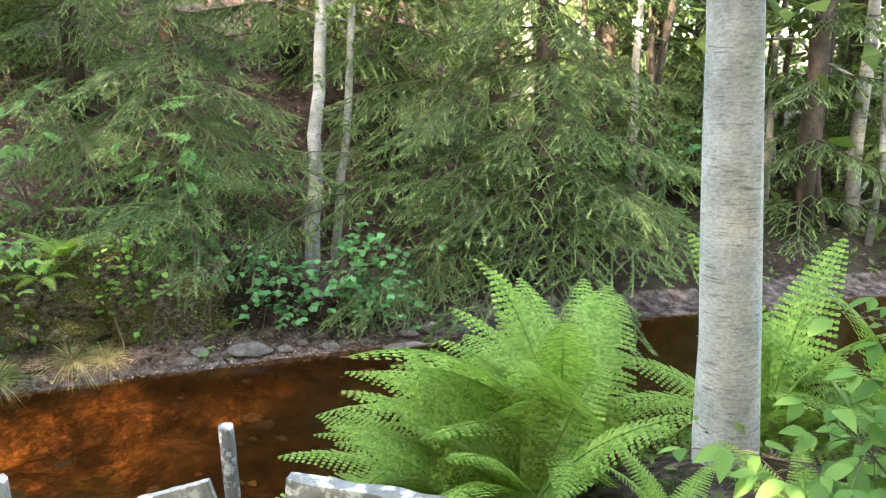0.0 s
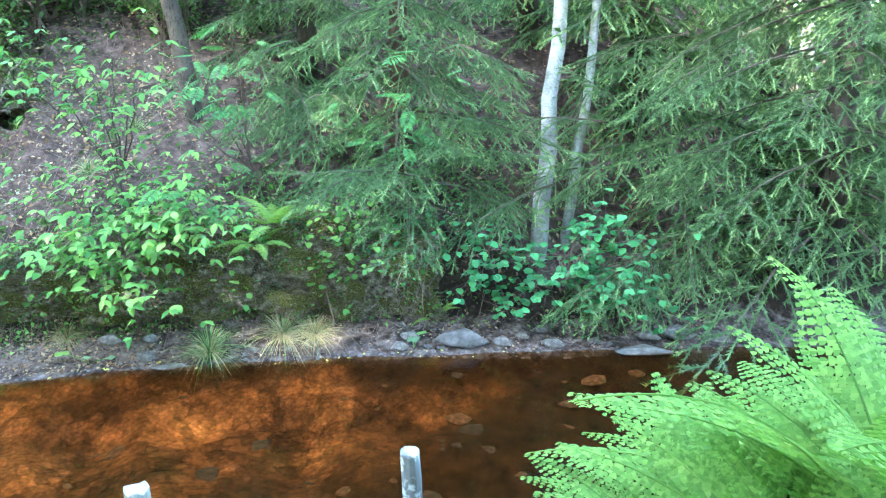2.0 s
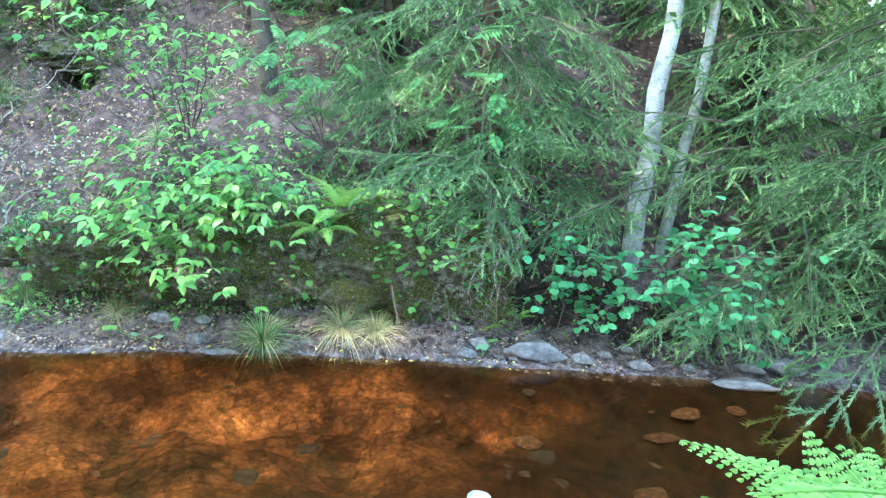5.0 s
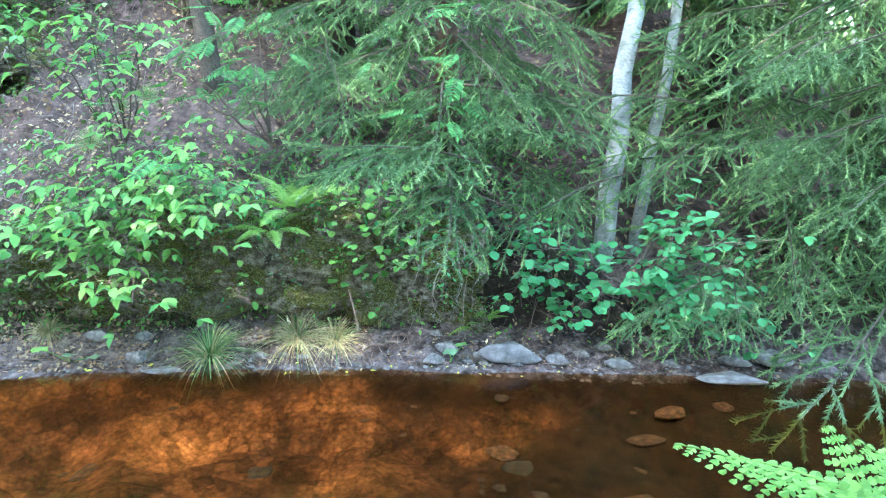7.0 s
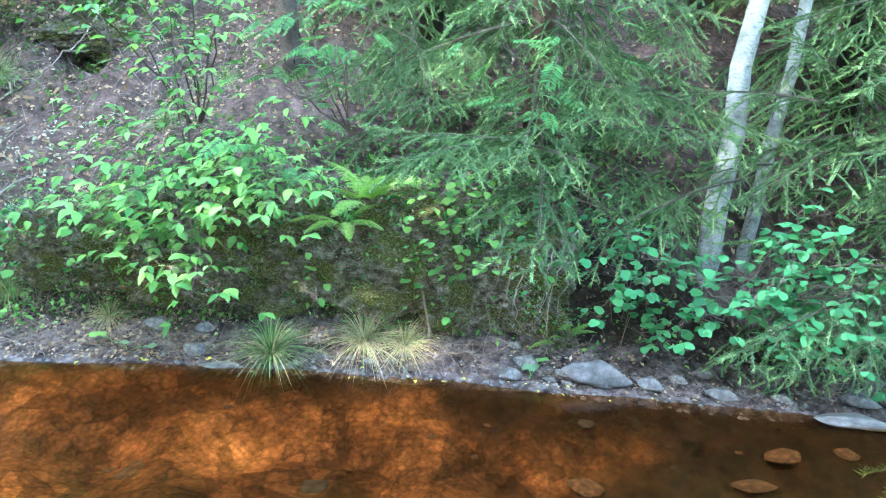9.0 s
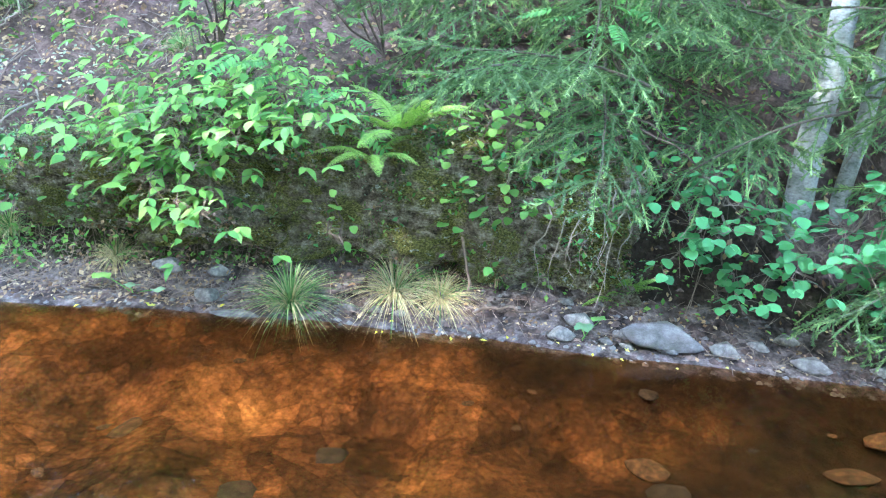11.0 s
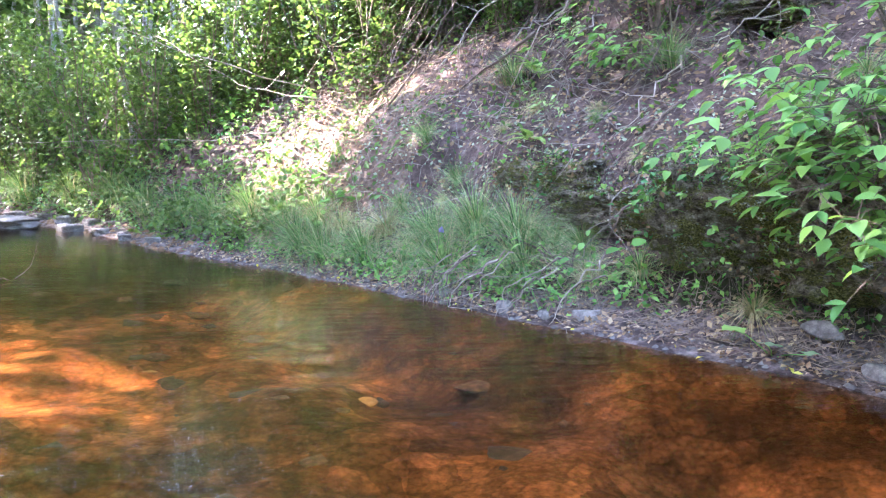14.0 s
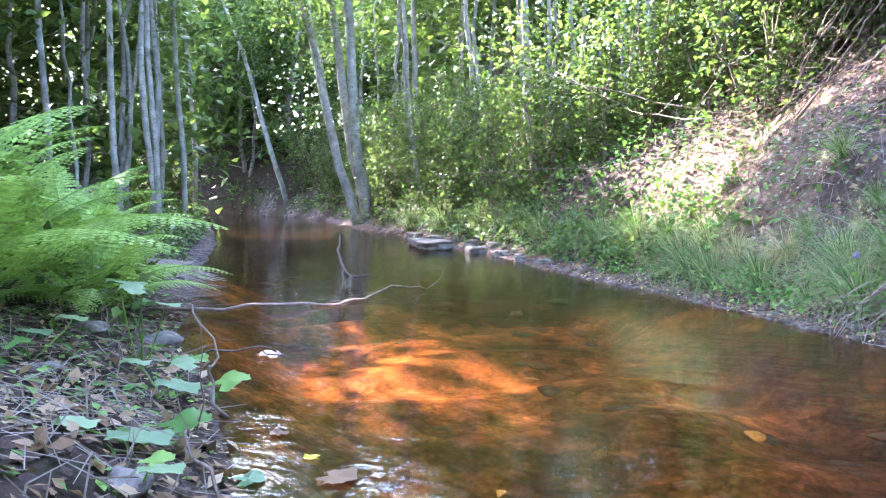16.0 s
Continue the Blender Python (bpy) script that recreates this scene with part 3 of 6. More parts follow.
def frond_mesh(seed, arch=62.0, pairs=29, mat=None):
    """One arching lady-fern frond, 1 m along its stalk, with toothed leaflets."""
    rng = np.random.default_rng(seed)
    n = 26
    ang = np.radians(np.linspace(arch, arch - 78, n))
    pts = np.zeros((n, 3))
    for i in range(1, n):
        pts[i] = pts[i - 1] + np.array([0.012 * math.sin(i * 0.3 + seed), math.cos(ang[i]), math.sin(ang[i])]) / (n - 1)
    verts, faces = [], []
    sv, sf = tube(pts, [0.0055, 0.004, 0.0012], 5)
    for i in range(pairs):
        u = 0.2 + 0.79 * i / (pairs - 1)
        q = u * (n - 1)
        j = min(int(q), n - 2)
        p = pts[j] + (pts[j + 1] - pts[j]) * (q - j)
        along = unit(pts[j + 1] - pts[j])
        w = (u - 0.2) / 0.8
        ln = 0.205 * (min(1, (w + 0.10) * 3.2) ** 0.7) * (1 - w) ** 0.75 + 0.008
        for side in (-1, 1):
            lat = np.array([side, 0, 0.0])
            d = unit(lat + along * 0.32 + np.array([0, 0, -0.10 - 0.12 * rng.random()]))
            cross = unit(np.cross(d, np.cross(along, d)))  # width direction near along
            cross = unit(along - d * (along @ d))
            teeth = max(3, int(ln / 0.0165))
            for k in range(teeth):
                s = (k + 0.5) / teeth
                c = p + d * ln * s + np.array([0, 0, -0.16 * ln * s * s])
                tl = 0.0155 * (1 - 0.78 * s) * (0.55 + 0.45 * min(1, ln / 0.15)) + 0.003
                hw = ln / teeth * 0.6
                for e in (-1, 1):
                    b = len(verts)
                    tip = c + cross * e * tl + d * tl * 0.35 + np.array([0, 0, -0.12 * tl])
                    verts += [c - d * hw, c + d * hw, tip + d * hw * 0.55, tip - d * hw * 0.35]
                    faces.append([b, b + 1, b + 2, b + 3] if e * side > 0 else [b + 3, b + 2, b + 1, b])
    v, f = join((np.array(verts), faces), (sv, sf))
    return mesh_of("frond", v, f, mat or FERN)


FRONDS = [frond_mesh(3, 68), frond_mesh(4, 56, 28), frond_mesh(5, 80, 30), frond_mesh(6, 48, 28)]


def fern(x, y, z, fronds, size, seed, label, facing=None, spread=360, group="", low=-4, high=14):
    rng = random.Random(seed)
    plant = thing("fern", pose(x, y, z), label, "fern", group)
    for k in range(fronds):
        a = (facing if facing is not None else 0) + spread * (k / fronds - 0.5) + rng.uniform(-14, 14)
        part("frond", rng.choice(FRONDS), plant, m=pose(0, 0, 0, rng.uniform(low, high), rng.uniform(-12, 12), a) @ Matrix.Scale(size * rng.uniform(0.78, 1.12), 4))
    return plant


def leaf_cloud(centres, spread, per, size, rng, template=LEAF_QUAD, droop=-0.25, flat=0.5):
    """Leaves scattered round twig ends."""
    c = np.repeat(centres, per, axis=0)
    loc = c + rng.normal(size=c.shape) * spread
    d = random_dirs(len(c), rng, 0.6) + np.array([0, 0, droop])
    up = random_dirs(len(c), rng) * (1 - flat) + np.array([0, 0, 1.0])
    return scatter(*template, frames_along(d, up), loc, rng.uniform(0.7, 1.25, len(c)) * size)


def tree_parts(seed, height, girth, crown_low, crown_r, clumps, per, leaf, bark, leaves, lean=0.0, limbs=9):
    """Meshes of a slim broad-leaved tree: trunk with limbs, and a ragged crown."""
    rng = np.random.default_rng(seed)
    pts = wander((0, 0, -0.2), (lean * height, lean * 0.4 * height, height), 14, 0.18, seed)
    wood = [tube(pts, [girth * 1.25, girth, girth * 0.72, girth * 0.2], 7, 0.05, seed)]
    ends = []
    for k in range(limbs):
        u = crown_low / height + (0.97 - crown_low / height) * (k + rng.random()) / limbs
        i = min(int(u * 13), 12)
        a = rng.uniform(0, 2 * np.pi)
        r = crown_r * (1.1 - 0.5 * u) * rng.uniform(0.6, 1.1)
        end = pts[i] + np.array([math.cos(a) * r, math.sin(a) * r, r * rng.uniform(0.15, 0.7)])
        limb = wander(pts[i], end, 7, 0.12, seed * 50 + k)
        wood.append(tube(limb, [girth * 0.35 * (1.1 - u), 0.008], 5))
        ends += [limb[3], limb[4], limb[5], limb[6]]
    ends = np.array(ends)
    c = ends[rng.integers(0, len(ends), clumps)] + rng.normal(size=(clumps, 3)) * np.array([0.45, 0.45, 0.32]) * crown_r * 0.45
    v, f = leaf_cloud(c, 0.17 * max(crown_r, 1) ** 0.5, per, leaf, rng)
    return mesh_of("trunk", *join(*wood), bark, smooth_faces=True), mesh_of("crown", v, f, leaves)


def plant_tree(meshes, m, name, label, group):
    t = thing(name, m, label, "tree", group)
    part("trunk", meshes[0], t)
    part("crown", meshes[1], t)
    return t


def shrub_parts(seed, height, width, stems, clumps, per, leaf, leaves, bark=None, template=LEAF_SIMPLE):
    rng = np.random.default_rng(seed)
    wood, ends = [], []
    for k in range(stems):
        a = rng.uniform(0, 2 * np.pi)
        r = width * rng.uniform(0.2, 1)
        end = np.array([math.cos(a) * r, math.sin(a) * r, height * rng.uniform(0.55, 1.0)])
        p = wander((rng.normal() * 0.06, rng.normal() * 0.06, -0.05), end, 8, 0.10, seed * 40 + k)
        wood.append(tube(p, [0.012, 0.003], 3))
        for i in (2, 4, 6, 7):
            e2 = p[i] + rng.normal(size=3) * np.array([0.22, 0.22, 0.1]) * width
            wood.append(tube(wander(p[i], e2, 4, 0.03, seed * 90 + k * 9 + i), [0.005, 0.002], 3))
            ends += [p[i], e2, (p[i] + e2) / 2]
    ends = np.array(ends)
    c = ends[rng.integers(0, len(ends), clumps)]
    v, f = leaf_cloud(c, 0.07 + 0.05 * width, per, leaf, rng, template)
    return mesh_of("stem", *join(*wood), bark or TWIG), mesh_of("foliage", v, f, leaves)


def plant_shrub(meshes, m, label, group):
    t = thing("shrub", m, label, "shrub", group)
    part("stem", meshes[0], t)
    part("foliage", meshes[1], t)
    return t


def grass_tuft(seed, blades, length, bend, mat, dry=0.0):
    """A tuft of arching blades."""
    rng = np.random.default_rng(seed)
    verts, faces, ind = [], [], []
    for k in range(blades):
        a, r = rng.uniform(0, 2 * np.pi), abs(rng.normal(0, 0.06)) * length * 2
        out = np.array([math.cos(a), math.sin(a), 0])
        side = np.array([-out[1], out[0], 0]) * rng.uniform(0.002, 0.0042)
        ln, b = length * rng.uniform(0.55, 1.1), bend * rng.uniform(0.4, 1.3)
        base = out * r
        n0 = len(verts)
        for i in range(5):
            s = i / 4
            p = base + out * ln * b * s * s + np.array([0, 0, ln * (s * (1.05 - 0.25 * b) - 0.62 * b * s ** 3)])
            w = side * (1 - s * 0.9)
            verts += [p - w, p + w]
        q = rng.random() < dry
        for i in range(4):
            faces.append([n0 + 2 * i, n0 + 2 * i + 1, n0 + 2 * i + 3, n0 + 2 * i + 2])
            ind.append(int(q))
    return mesh_of("grass_tuft", np.array(verts), faces, mat, STRAW, indices=ind)


def stone_mesh(seed, mat, flat=0.6, detail=2, jag=0.18):
    bm = bmesh.new()
    bmesh.ops.create_icosphere(bm, subdivisions=detail, radius=0.5)
    off = Vector((seed * 3.7, seed * 1.3, seed * 2.1))
    for v in bm.verts:
        n = noise.noise(v.co * 1.6 + off) * jag * 1.6 + noise.noise(v.co * 4 + off) * jag * 0.5
        v.co *= 1 + n
        for ax in (Vector((0.8, 0.3, 0.5)), Vector((-0.6, 0.5, 0.6)), Vector((0.2, -0.9, 0.4)), Vector((0, 0, 1))):
            d = v.co.dot(ax.normalized()) - (0.25 + 0.07 * math.sin(seed * 7 + ax.x * 9))
            if d > 0:
                v.co -= ax.normalized() * d * 0.92
        v.co.z *= flat
    me = bpy.data.meshes.new("stone")
    bm.to_mesh(me)
    bm.free()
    me.materials.append(mat)
    me.polygons.foreach_set("use_smooth", [True] * len(me.polygons))
    return me


def add_bough_between(tree, base, tip, seed):
    """A bough from one place to another, given from the tree's foot."""
    d = Vector(tip) - Vector(base)
    pool, ln = (BOUGH_LONG, 1.62) if d.length > 1.15 else (BOUGH_SHORT, 0.92)
    r = random.Random(seed)
    turn = (d + Vector((0, 0, 0.12 * d.length))).to_track_quat("Y", "Z").to_matrix().to_4x4()
    return add_bough(tree, r.choice(pool), Matrix.Translation(Vector(base)) @ turn @ pose(0, 0, 0, 0, r.uniform(-15, 15), 0) @ Matrix.Scale(d.length / ln, 4))


def ledge_mesh(seed, mat, cuts=21):
    """A block of rock, undercut below, broken by cracks; about 1 in each direction."""
    bm = bmesh.new()
    bmesh.ops.create_cube(bm, size=1.0)
    bmesh.ops.subdivide_edges(bm, edges=bm.edges[:], cuts=cuts, use_grid_fill=True)
    off = Vector((seed * 5.1, seed * 2.3, seed))
    for v in bm.verts:
        c = v.co.copy()
        n = noise.fractal(c * 2.2 + off, 0.6, 2.2, 6) * 0.24 + abs(noise.noise(Vector((c.x * 3, c.y * 3, c.z * 6)) + off)) * 0.2
        v.co = c * (1 + n - 0.22 * (c.length - 0.5)) + Vector((0, 0.16 * max(0, -c.z) * (1 if c.y < 0 else 0), 0))
    me = bpy.data.meshes.new("rock")
    bm.to_mesh(me)
    bm.free()
    me.materials.append(mat)
    me.polygons.foreach_set("use_smooth", [True] * len(me.polygons))
    return me


def compound_leaf(pairs=6, mat=None, seed=0):
    """A rowan leaf: paired toothed leaflets on a stalk, 1 long."""
    rng = np.random.default_rng(seed)
    tv, tf = blade(1.0, 0.34, 0.12, 0.12)
    stalk = np.array([(0, s, -0.16 * s * s) for s in np.linspace(0, 0.8, 7)])
    pieces = [tube(stalk, [0.012, 0.006], 4)]
    locs, dirs, sizes = [], [], []
    for i in range(pairs):
        s = 0.2 + 0.58 * i / (pairs - 1)
        for side in (-1, 1):
            locs.append((0, s, -0.16 * s * s))
            dirs.append((side, 0.42 + 0.1 * rng.random(), -0.15))
            sizes.append(0.30 * (1 - 0.35 * abs(i / (pairs - 1) - 0.4)))
    locs.append((0, 0.8, -0.1)), dirs.append((0, 1, -0.3)), sizes.append(0.27)
    rot = frames_along(np.array(dirs, float), np.tile([0, 0, 1.0], (len(dirs), 1)))
    pieces.append(scatter(tv, tf, rot, np.array(locs, float), sizes))
    return mesh_of("leaf", *join(*pieces), mat or LEAF_ROWAN)


# ---- the far bank: spruces, slim pale trees ----
SPRUCE_BIG = spruce(1.55, 9.6, 10.5, 3.0, 0.7, 5.6, 15, 6, "tall dark green spruce with drooping branches on the far bank", 1)
SPRUCE_YOUNG = spruce(-2.7, 8.3, 7.0, 2.1, 0.3, 4.6, 12, 6, "young spruce with a reddish trunk and drooping green boughs", 2, bark=RED_BARK)
SPRUCE_SLOPE = spruce(-4.2, 8.9, 7.5, 2.2, 0.5, 4.6, 11, 6, "dense spruce standing on the slope above the stream", 3)
spruce(-0.6, 10.6, 9.5, 2.6, 0.6, 5.6, 12, 6, "dark spruce behind the two pale trunks", 4, far=True)
spruce(-2.2, 11.2, 10, 2.6, 0.6, 5.5, 10, 6, "dark spruce higher on the wooded slope", 5, far=True)
spruce(3.6, 13.2, 11, 2.8, 0.8, 6, 9, 6, "dark spruce in the shade of the wood", 6, far=True)

for k, (x, y, h) in enumerate(((2.6, 12.6, 12), (4.6, 14.4, 13), (5.8, 12.2, 11), (7.4, 14.6, 12), (3.4, 16.2, 13), (0.9, 13.4, 12))):
    spruce(x, y, h, 2.7, 0.6, 9.0, 10, 5, "dark spruce in the shade of the wood downstream", 40 + k, far=True)

# single boughs that hang out over the bank and the water
YOUNG_BOUGHS = [((-2.6, 7.6, 1.5), (-2.3, 5.8, 1.62)), ((-2.3, 8.1, 1.35), (-2.4, 6.9, 1.07)), ((-2.1, 8.2, 1.2), (-2.03, 7.2, 0.75)), ((-1.6, 8.9, 1.45), (-1.63, 7.6, 1.14)), ((-2.4, 8.9, 2.2), (-2.8, 7.4, 1.82)), ((-1.7, 9.0, 2.0), (-1.85, 7.9, 1.95)), ((-1.8, 8.6, 1.7), (-2.0, 7.4, 1.6)), ((-2.8, 8.5, 2.55), (-2.04, 7.9, 2.16)), ((-2.0, 9.2, 2.7), (-1.24, 8.3, 2.15)), ((-2.2, 8.0, 1.9), (-1.6, 7.1, 1.75)), ((-2.19, 8.31, 1.71), (-0.81, 8.18, 1.63)), ((-2.2, 8.12, 1.43), (-1.03, 7.93, 1.12)), ((-1.76, 8.34, 1.43), (-1.17, 7.86, 0.7)), ((-2.58, 7.98, 1.61), (-2.76, 6.83, 1.52)), ((-2.6, 7.8, 1.43), (-1.96, 7.25, 1.19))]
YOUNG_BOUGHS += [((-1.87, 7.64, 1.5), (-2.62, 6.12, 1.67)), ((-0.98, 8.22, 1.47), (-1.97, 7.24, 0.8)), ((-1.21, 8.19, 1.71), (-2.37, 7.56, 1.66)), ((-3.25, 8.24, 2.5), (-2.75, 7.6, 1.77))]
SLOPE_BOUGHS = [((-4.19, 7.84, 2.56), (-3.02, 7.69, 2.02)), ((-4.1, 8.3, 2.6), (-2.7, 7.2, 1.8)), ((-3.6, 8.2, 2.4), (-2.6, 7.5, 2.0)), ((-3.5, 7.9, 2.0), (-3.25, 6.9, 1.65)), ((-4.2, 8.2, 2.3), (-3.6, 7.0, 1.85)), ((-4.0, 8.4, 2.9), (-3.2, 7.1, 2.4))]
BIG_BOUGHS = [((-0.3, 9.0, 0.7), (-0.85, 7.6, 0.2)), ((-0.2, 9.1, 0.65), (-0.25, 7.7, 0.12)), ((-0.1, 9.1, 0.7), (0.2, 7.95, 0.15)), ((0.6, 9.6, 2.7), (-0.1, 8.0, 2.1)), ((0.9, 9.5, 2.0), (0.4, 8.0, 1.3)), ((-0.7, 9.3, 1.5), (-0.92, 8.0, 1.35)), ((-0.1, 9.5, 1.5), (0.35, 8.2, 1.4)), ((0.7, 9.5, 1.3), (0.35, 8.0, 0.5)), ((1.1, 9.5, 1.0), (0.85, 8.2, 0.2)), ((-0.75, 9.9, 2.6), (-0.97, 8.5, 1.95)), ((0.0, 9.8, 2.9), (-0.55, 8.4, 2.35)), ((0.4, 9.6, 1.8), (-0.05, 8.3, 1.35)), ((1.3, 9.4, 1.6), (1.2, 8.0, 0.8)), ((1.6, 9.3, 0.9), (1.7, 8.0, 0.25)), ((0.05, 9.8, 1.78), (-1.02, 8.16, 1.55)), ((0.22, 9.29, 0.86), (-0.47, 8.0, 0.14)), ((0.28, 9.3, 0.77), (-0.02, 8.26, 0.04)), ((0.94, 9.81, 3.18), (0.02, 8.25, 2.08)), ((1.2, 9.7, 1.84), (0.27, 8.37, 1.18)), ((0.53, 9.68, 1.3), (0.71, 8.77, 0.16)), ((-0.45, 9.31, 1.32), (-0.92, 8.24, 1.22)), ((0.93, 9.92, 1.45), (1.01, 8.87, 0.38)), ((0.1, 9.92, 2.14), (-0.26, 8.76, 1.49))]
BIG_BOUGHS += [((-0.13, 8.09, 0.78), (-0.71, 7.25, 0.32)), ((-0.11, 8.1, 0.79), (-0.34, 7.39, 0.26)), ((-0.08, 8.1, 0.79), (0.07, 7.53, 0.29)), ((0.21, 8.5, 1.27), (0.45, 7.87, 0.38)), ((-0.57, 8.63, 2.04), (-1.79, 7.93, 1.95)), ((-0.51, 8.52, 1.7), (-0.91, 7.87, 1.14)), ((-0.53, 8.73, 2.26), (-0.98, 8.25, 2.52)), ((0.36, 8.36, 2.54), (-0.01, 7.77, 2.05)), ((0.53, 8.35, 1.84), (-0.25, 7.93, 1.61))]
for tree, rows in ((SPRUCE_YOUNG, YOUNG_BOUGHS), (SPRUCE_SLOPE, SLOPE_BOUGHS), (SPRUCE_BIG, BIG_BOUGHS)):
    back_to = tree.matrix_basis.inverted()
    for k, (a, b) in enumerate(rows):
        add_bough_between(tree, back_to @ Vector(a), back_to @ Vector(b), k)


def slim_trunk(name, a, b, r0, r1, bark, label, seed, group="", sway=0.06):
    z = on_land(a[0], a[1], 0.35)
    pts = wander((0, 0, 0), (b[0] - a[0], b[1] - a[1], b[2] - z), 16, sway, seed)
    t = thing(name, pose(a[0], a[1], z), label, "tree", group)
    part("trunk", mesh_of("trunk", *tube(pts, [r0 * 1.3, r0, (r0 + r1) / 2, r1], 14, 0.03, seed), bark, smooth_faces=True), t)
    rng = np.random.default_rng(seed)
    wood, ends = [], []
    for k in range(10):
        p = pts[7 + k % 9]
        e = p + np.array([rng.normal() * 1.0, rng.normal() * 1.0, rng.uniform(0.3, 1.1)])
        limb = wander(p, e, 6, 0.1, seed * 30 + k)
        wood.append(tube(limb, [r1 * 0.5, 0.005], 5))
        ends += [limb[2], limb[3], limb[4], limb[5]]
    part("limbs", mesh_of("limbs", *join(*wood), bark), t)
    ends = np.array(ends)
    v, f = leaf_cloud(ends[rng.integers(0, len(ends), 420)] + rng.normal(size=(420, 3)) * 0.4, 0.2, 5, 0.085, rng)
    part("crown", mesh_of("crown", v, f, LEAF_WOOD), t)
    return t


slim_trunk("aspen_tree", (-1.25, 8.35, 0), (-1.0, 9.9, 7.5), 0.075, 0.045, PALE_BARK, "slim pale-barked tree leaning out from the far bank", 21, "pale trunks of the far bank")
slim_trunk("aspen_tree", (-1.02, 8.65, 0), (-0.62, 10.2, 7.5), 0.047, 0.03, PALE_BARK, "thin pale-barked tree beside a thicker one", 22, "pale trunks of the far bank")
slim_trunk("old_trunk", (-4.95, 7.85, 0), (-5.6, 7.3, 7.0), 0.085, 0.05, DARK_BARK, "grey trunk on the slope above the rock", 23)
slim_trunk("aspen_tree", (2.23, 3.5, 0), (1.78, 3.7, 8.0), 0.122, 0.09, NEAR_BARK, "pale-barked tree with horizontal marks beside the ferns", 24, sway=0.02)

# ---- ferns on the near bank ----
for k, (fx, fy, n, s, face, spr) in enumerate(((0.9, 3.6, 11, 1.35, 110, 300), (1.45, 3.95, 11, 1.75, 85, 210), (1.5, 3.75, 8, 1.45, 100, 180), (1.2, 3.2, 10, 1.2, 130, 340), (0.85, 4.1, 10, 1.4, 100, 300), (1.3, 4.5, 10, 1.5, 160, 360), (2.7, 4.3, 10, 1.5, 180, 360), (3.2, 4.0, 9, 1.4, 180, 360), (2.3, 2.75, 7, 0.55, 180, 360), (1.75, 2.7, 7, 0.55, 180, 360))):
    fern(fx, fy, on_land(fx, fy, 0.02), n, s, 100 + k, "large bright green fern with arching feathery fronds", face, spr, "ferns on the near bank", 8, 30)
for k, (fx, fy, n, s, face) in enumerate(((0.97, 3.6, 8, 1.15, 85), (1.25, 4.15, 8, 1.2, 75), (1.22, 3.3, 7, 1.15, 95))):
    fern(fx, fy, on_land(fx, fy, 0.02), n, s, 160 + k, "large bright green fern leaning out over the water", face, 170, "ferns on the near bank", 12, 34)
fern(-0.95, 2.45, on_land(-0.95, 2.45, 0.02), 7, 0.75, 120, "green fern beside the low wooden posts", 0, 360, "ferns on the near bank")
for k, (fx, fy, n, s) in enumerate(((-4.75, -0.25, 11, 1.05), (-5.3, -0.85, 10, 1.1), (-4.2, -0.5, 10, 1.5), (-3.7, 0.1, 9, 1.4), (-5.7, -1.5, 9, 1.4), (-3.3, 0.3, 9, 1.5), (-4.6, -1.4, 9, 1.6))):
    fern(fx, fy, on_land(fx, fy, 0.02), n, s, 140 + k, "large green fern leaning over the upstream bank", 0, 360, "ferns on the upstream bank", 0, 14)

# ---- wood on both sides ----
ASPEN = [tree_parts(60 + k, 11 + k, 0.10 + 0.02 * k, 4.0, 1.9, 620, 4, 0.12, GREY_BARK, LEAF_WOOD, 0.03 * (k - 1)) for k in range(3)]
PALE = [tree_parts(70 + k, 12, 0.09 + 0.02 * k, 4.6, 1.8, 560, 4, 0.12, PALE_BARK, LEAF_WOOD, 0.05 * k) for k in range(2)]
BUSH = [shrub_parts(80 + k, 1.5 + 0.5 * k, 0.8 + 0.15 * k, 9, 330, 4, 0.075, LEAF_WOOD, None, LEAF_QUAD) for k in range(3)]
rng_wood = random.Random(77)


def stream_gap(x, y):
    """How far a place lies from the water."""
    return max((y - float(np.interp(x, FAR_X, FAR_Y))) * 0.8, (float(np.interp(x, NEAR_X, NEAR_Y)) - y) * 0.8)


def clear_of_path(x, y, d):
    return all(math.hypot(x - e[0], y - e[1]) > d for _, e, _, _ in PATH)


STEM = [tree_parts(75 + k, 13, 0.062 + 0.012 * k, 5.0, 1.5, 330, 4, 0.09, PALE_BARK, LEAF_WOOD, 0.015 * k) for k in range(2)]
for (x, y, kind, s, left, back_lean) in ((-18.5, -5.95, 1, 1.0, 17, 0), (-18.9, -5.9, 1, 1.05, 13, -2), (-18.2, -5.5, 1, 1.1, 6, 2)):
    plant_tree(PALE[kind], pose(x, y, on_land(x, y, 0.05), left, back_lean, 0) @ Matrix.Scale(s, 4), "aspen_tree", "tall pale tree of a leaning clump beside the stream", "pale trees upstream")
for (x, y, kind, s, left, back_lean) in ((-10.8, -5.4, 0, 0.75, 2, 0), (-14.6, -8.2, 0, 0.9, 4, -2), (-18.8, -4.4, 0, 1.0, 0, 0), (-21.5, -7.4, 0, 1.0, 5, 0), (-24.5, -10.0, 1, 1.0, 9, 0), (-20.2, -12.8, 1, 1.0, 2, 0), (-24, -17.5, 0, 1.1, 0, 0)):
    plant_tree(STEM[kind], pose(x, y, on_land(x, y, 0.05), left, back_lean, 0) @ Matrix.Scale(s, 4), "aspen_tree", "slim pale tree beside the stream upstream", "pale trees upstream")
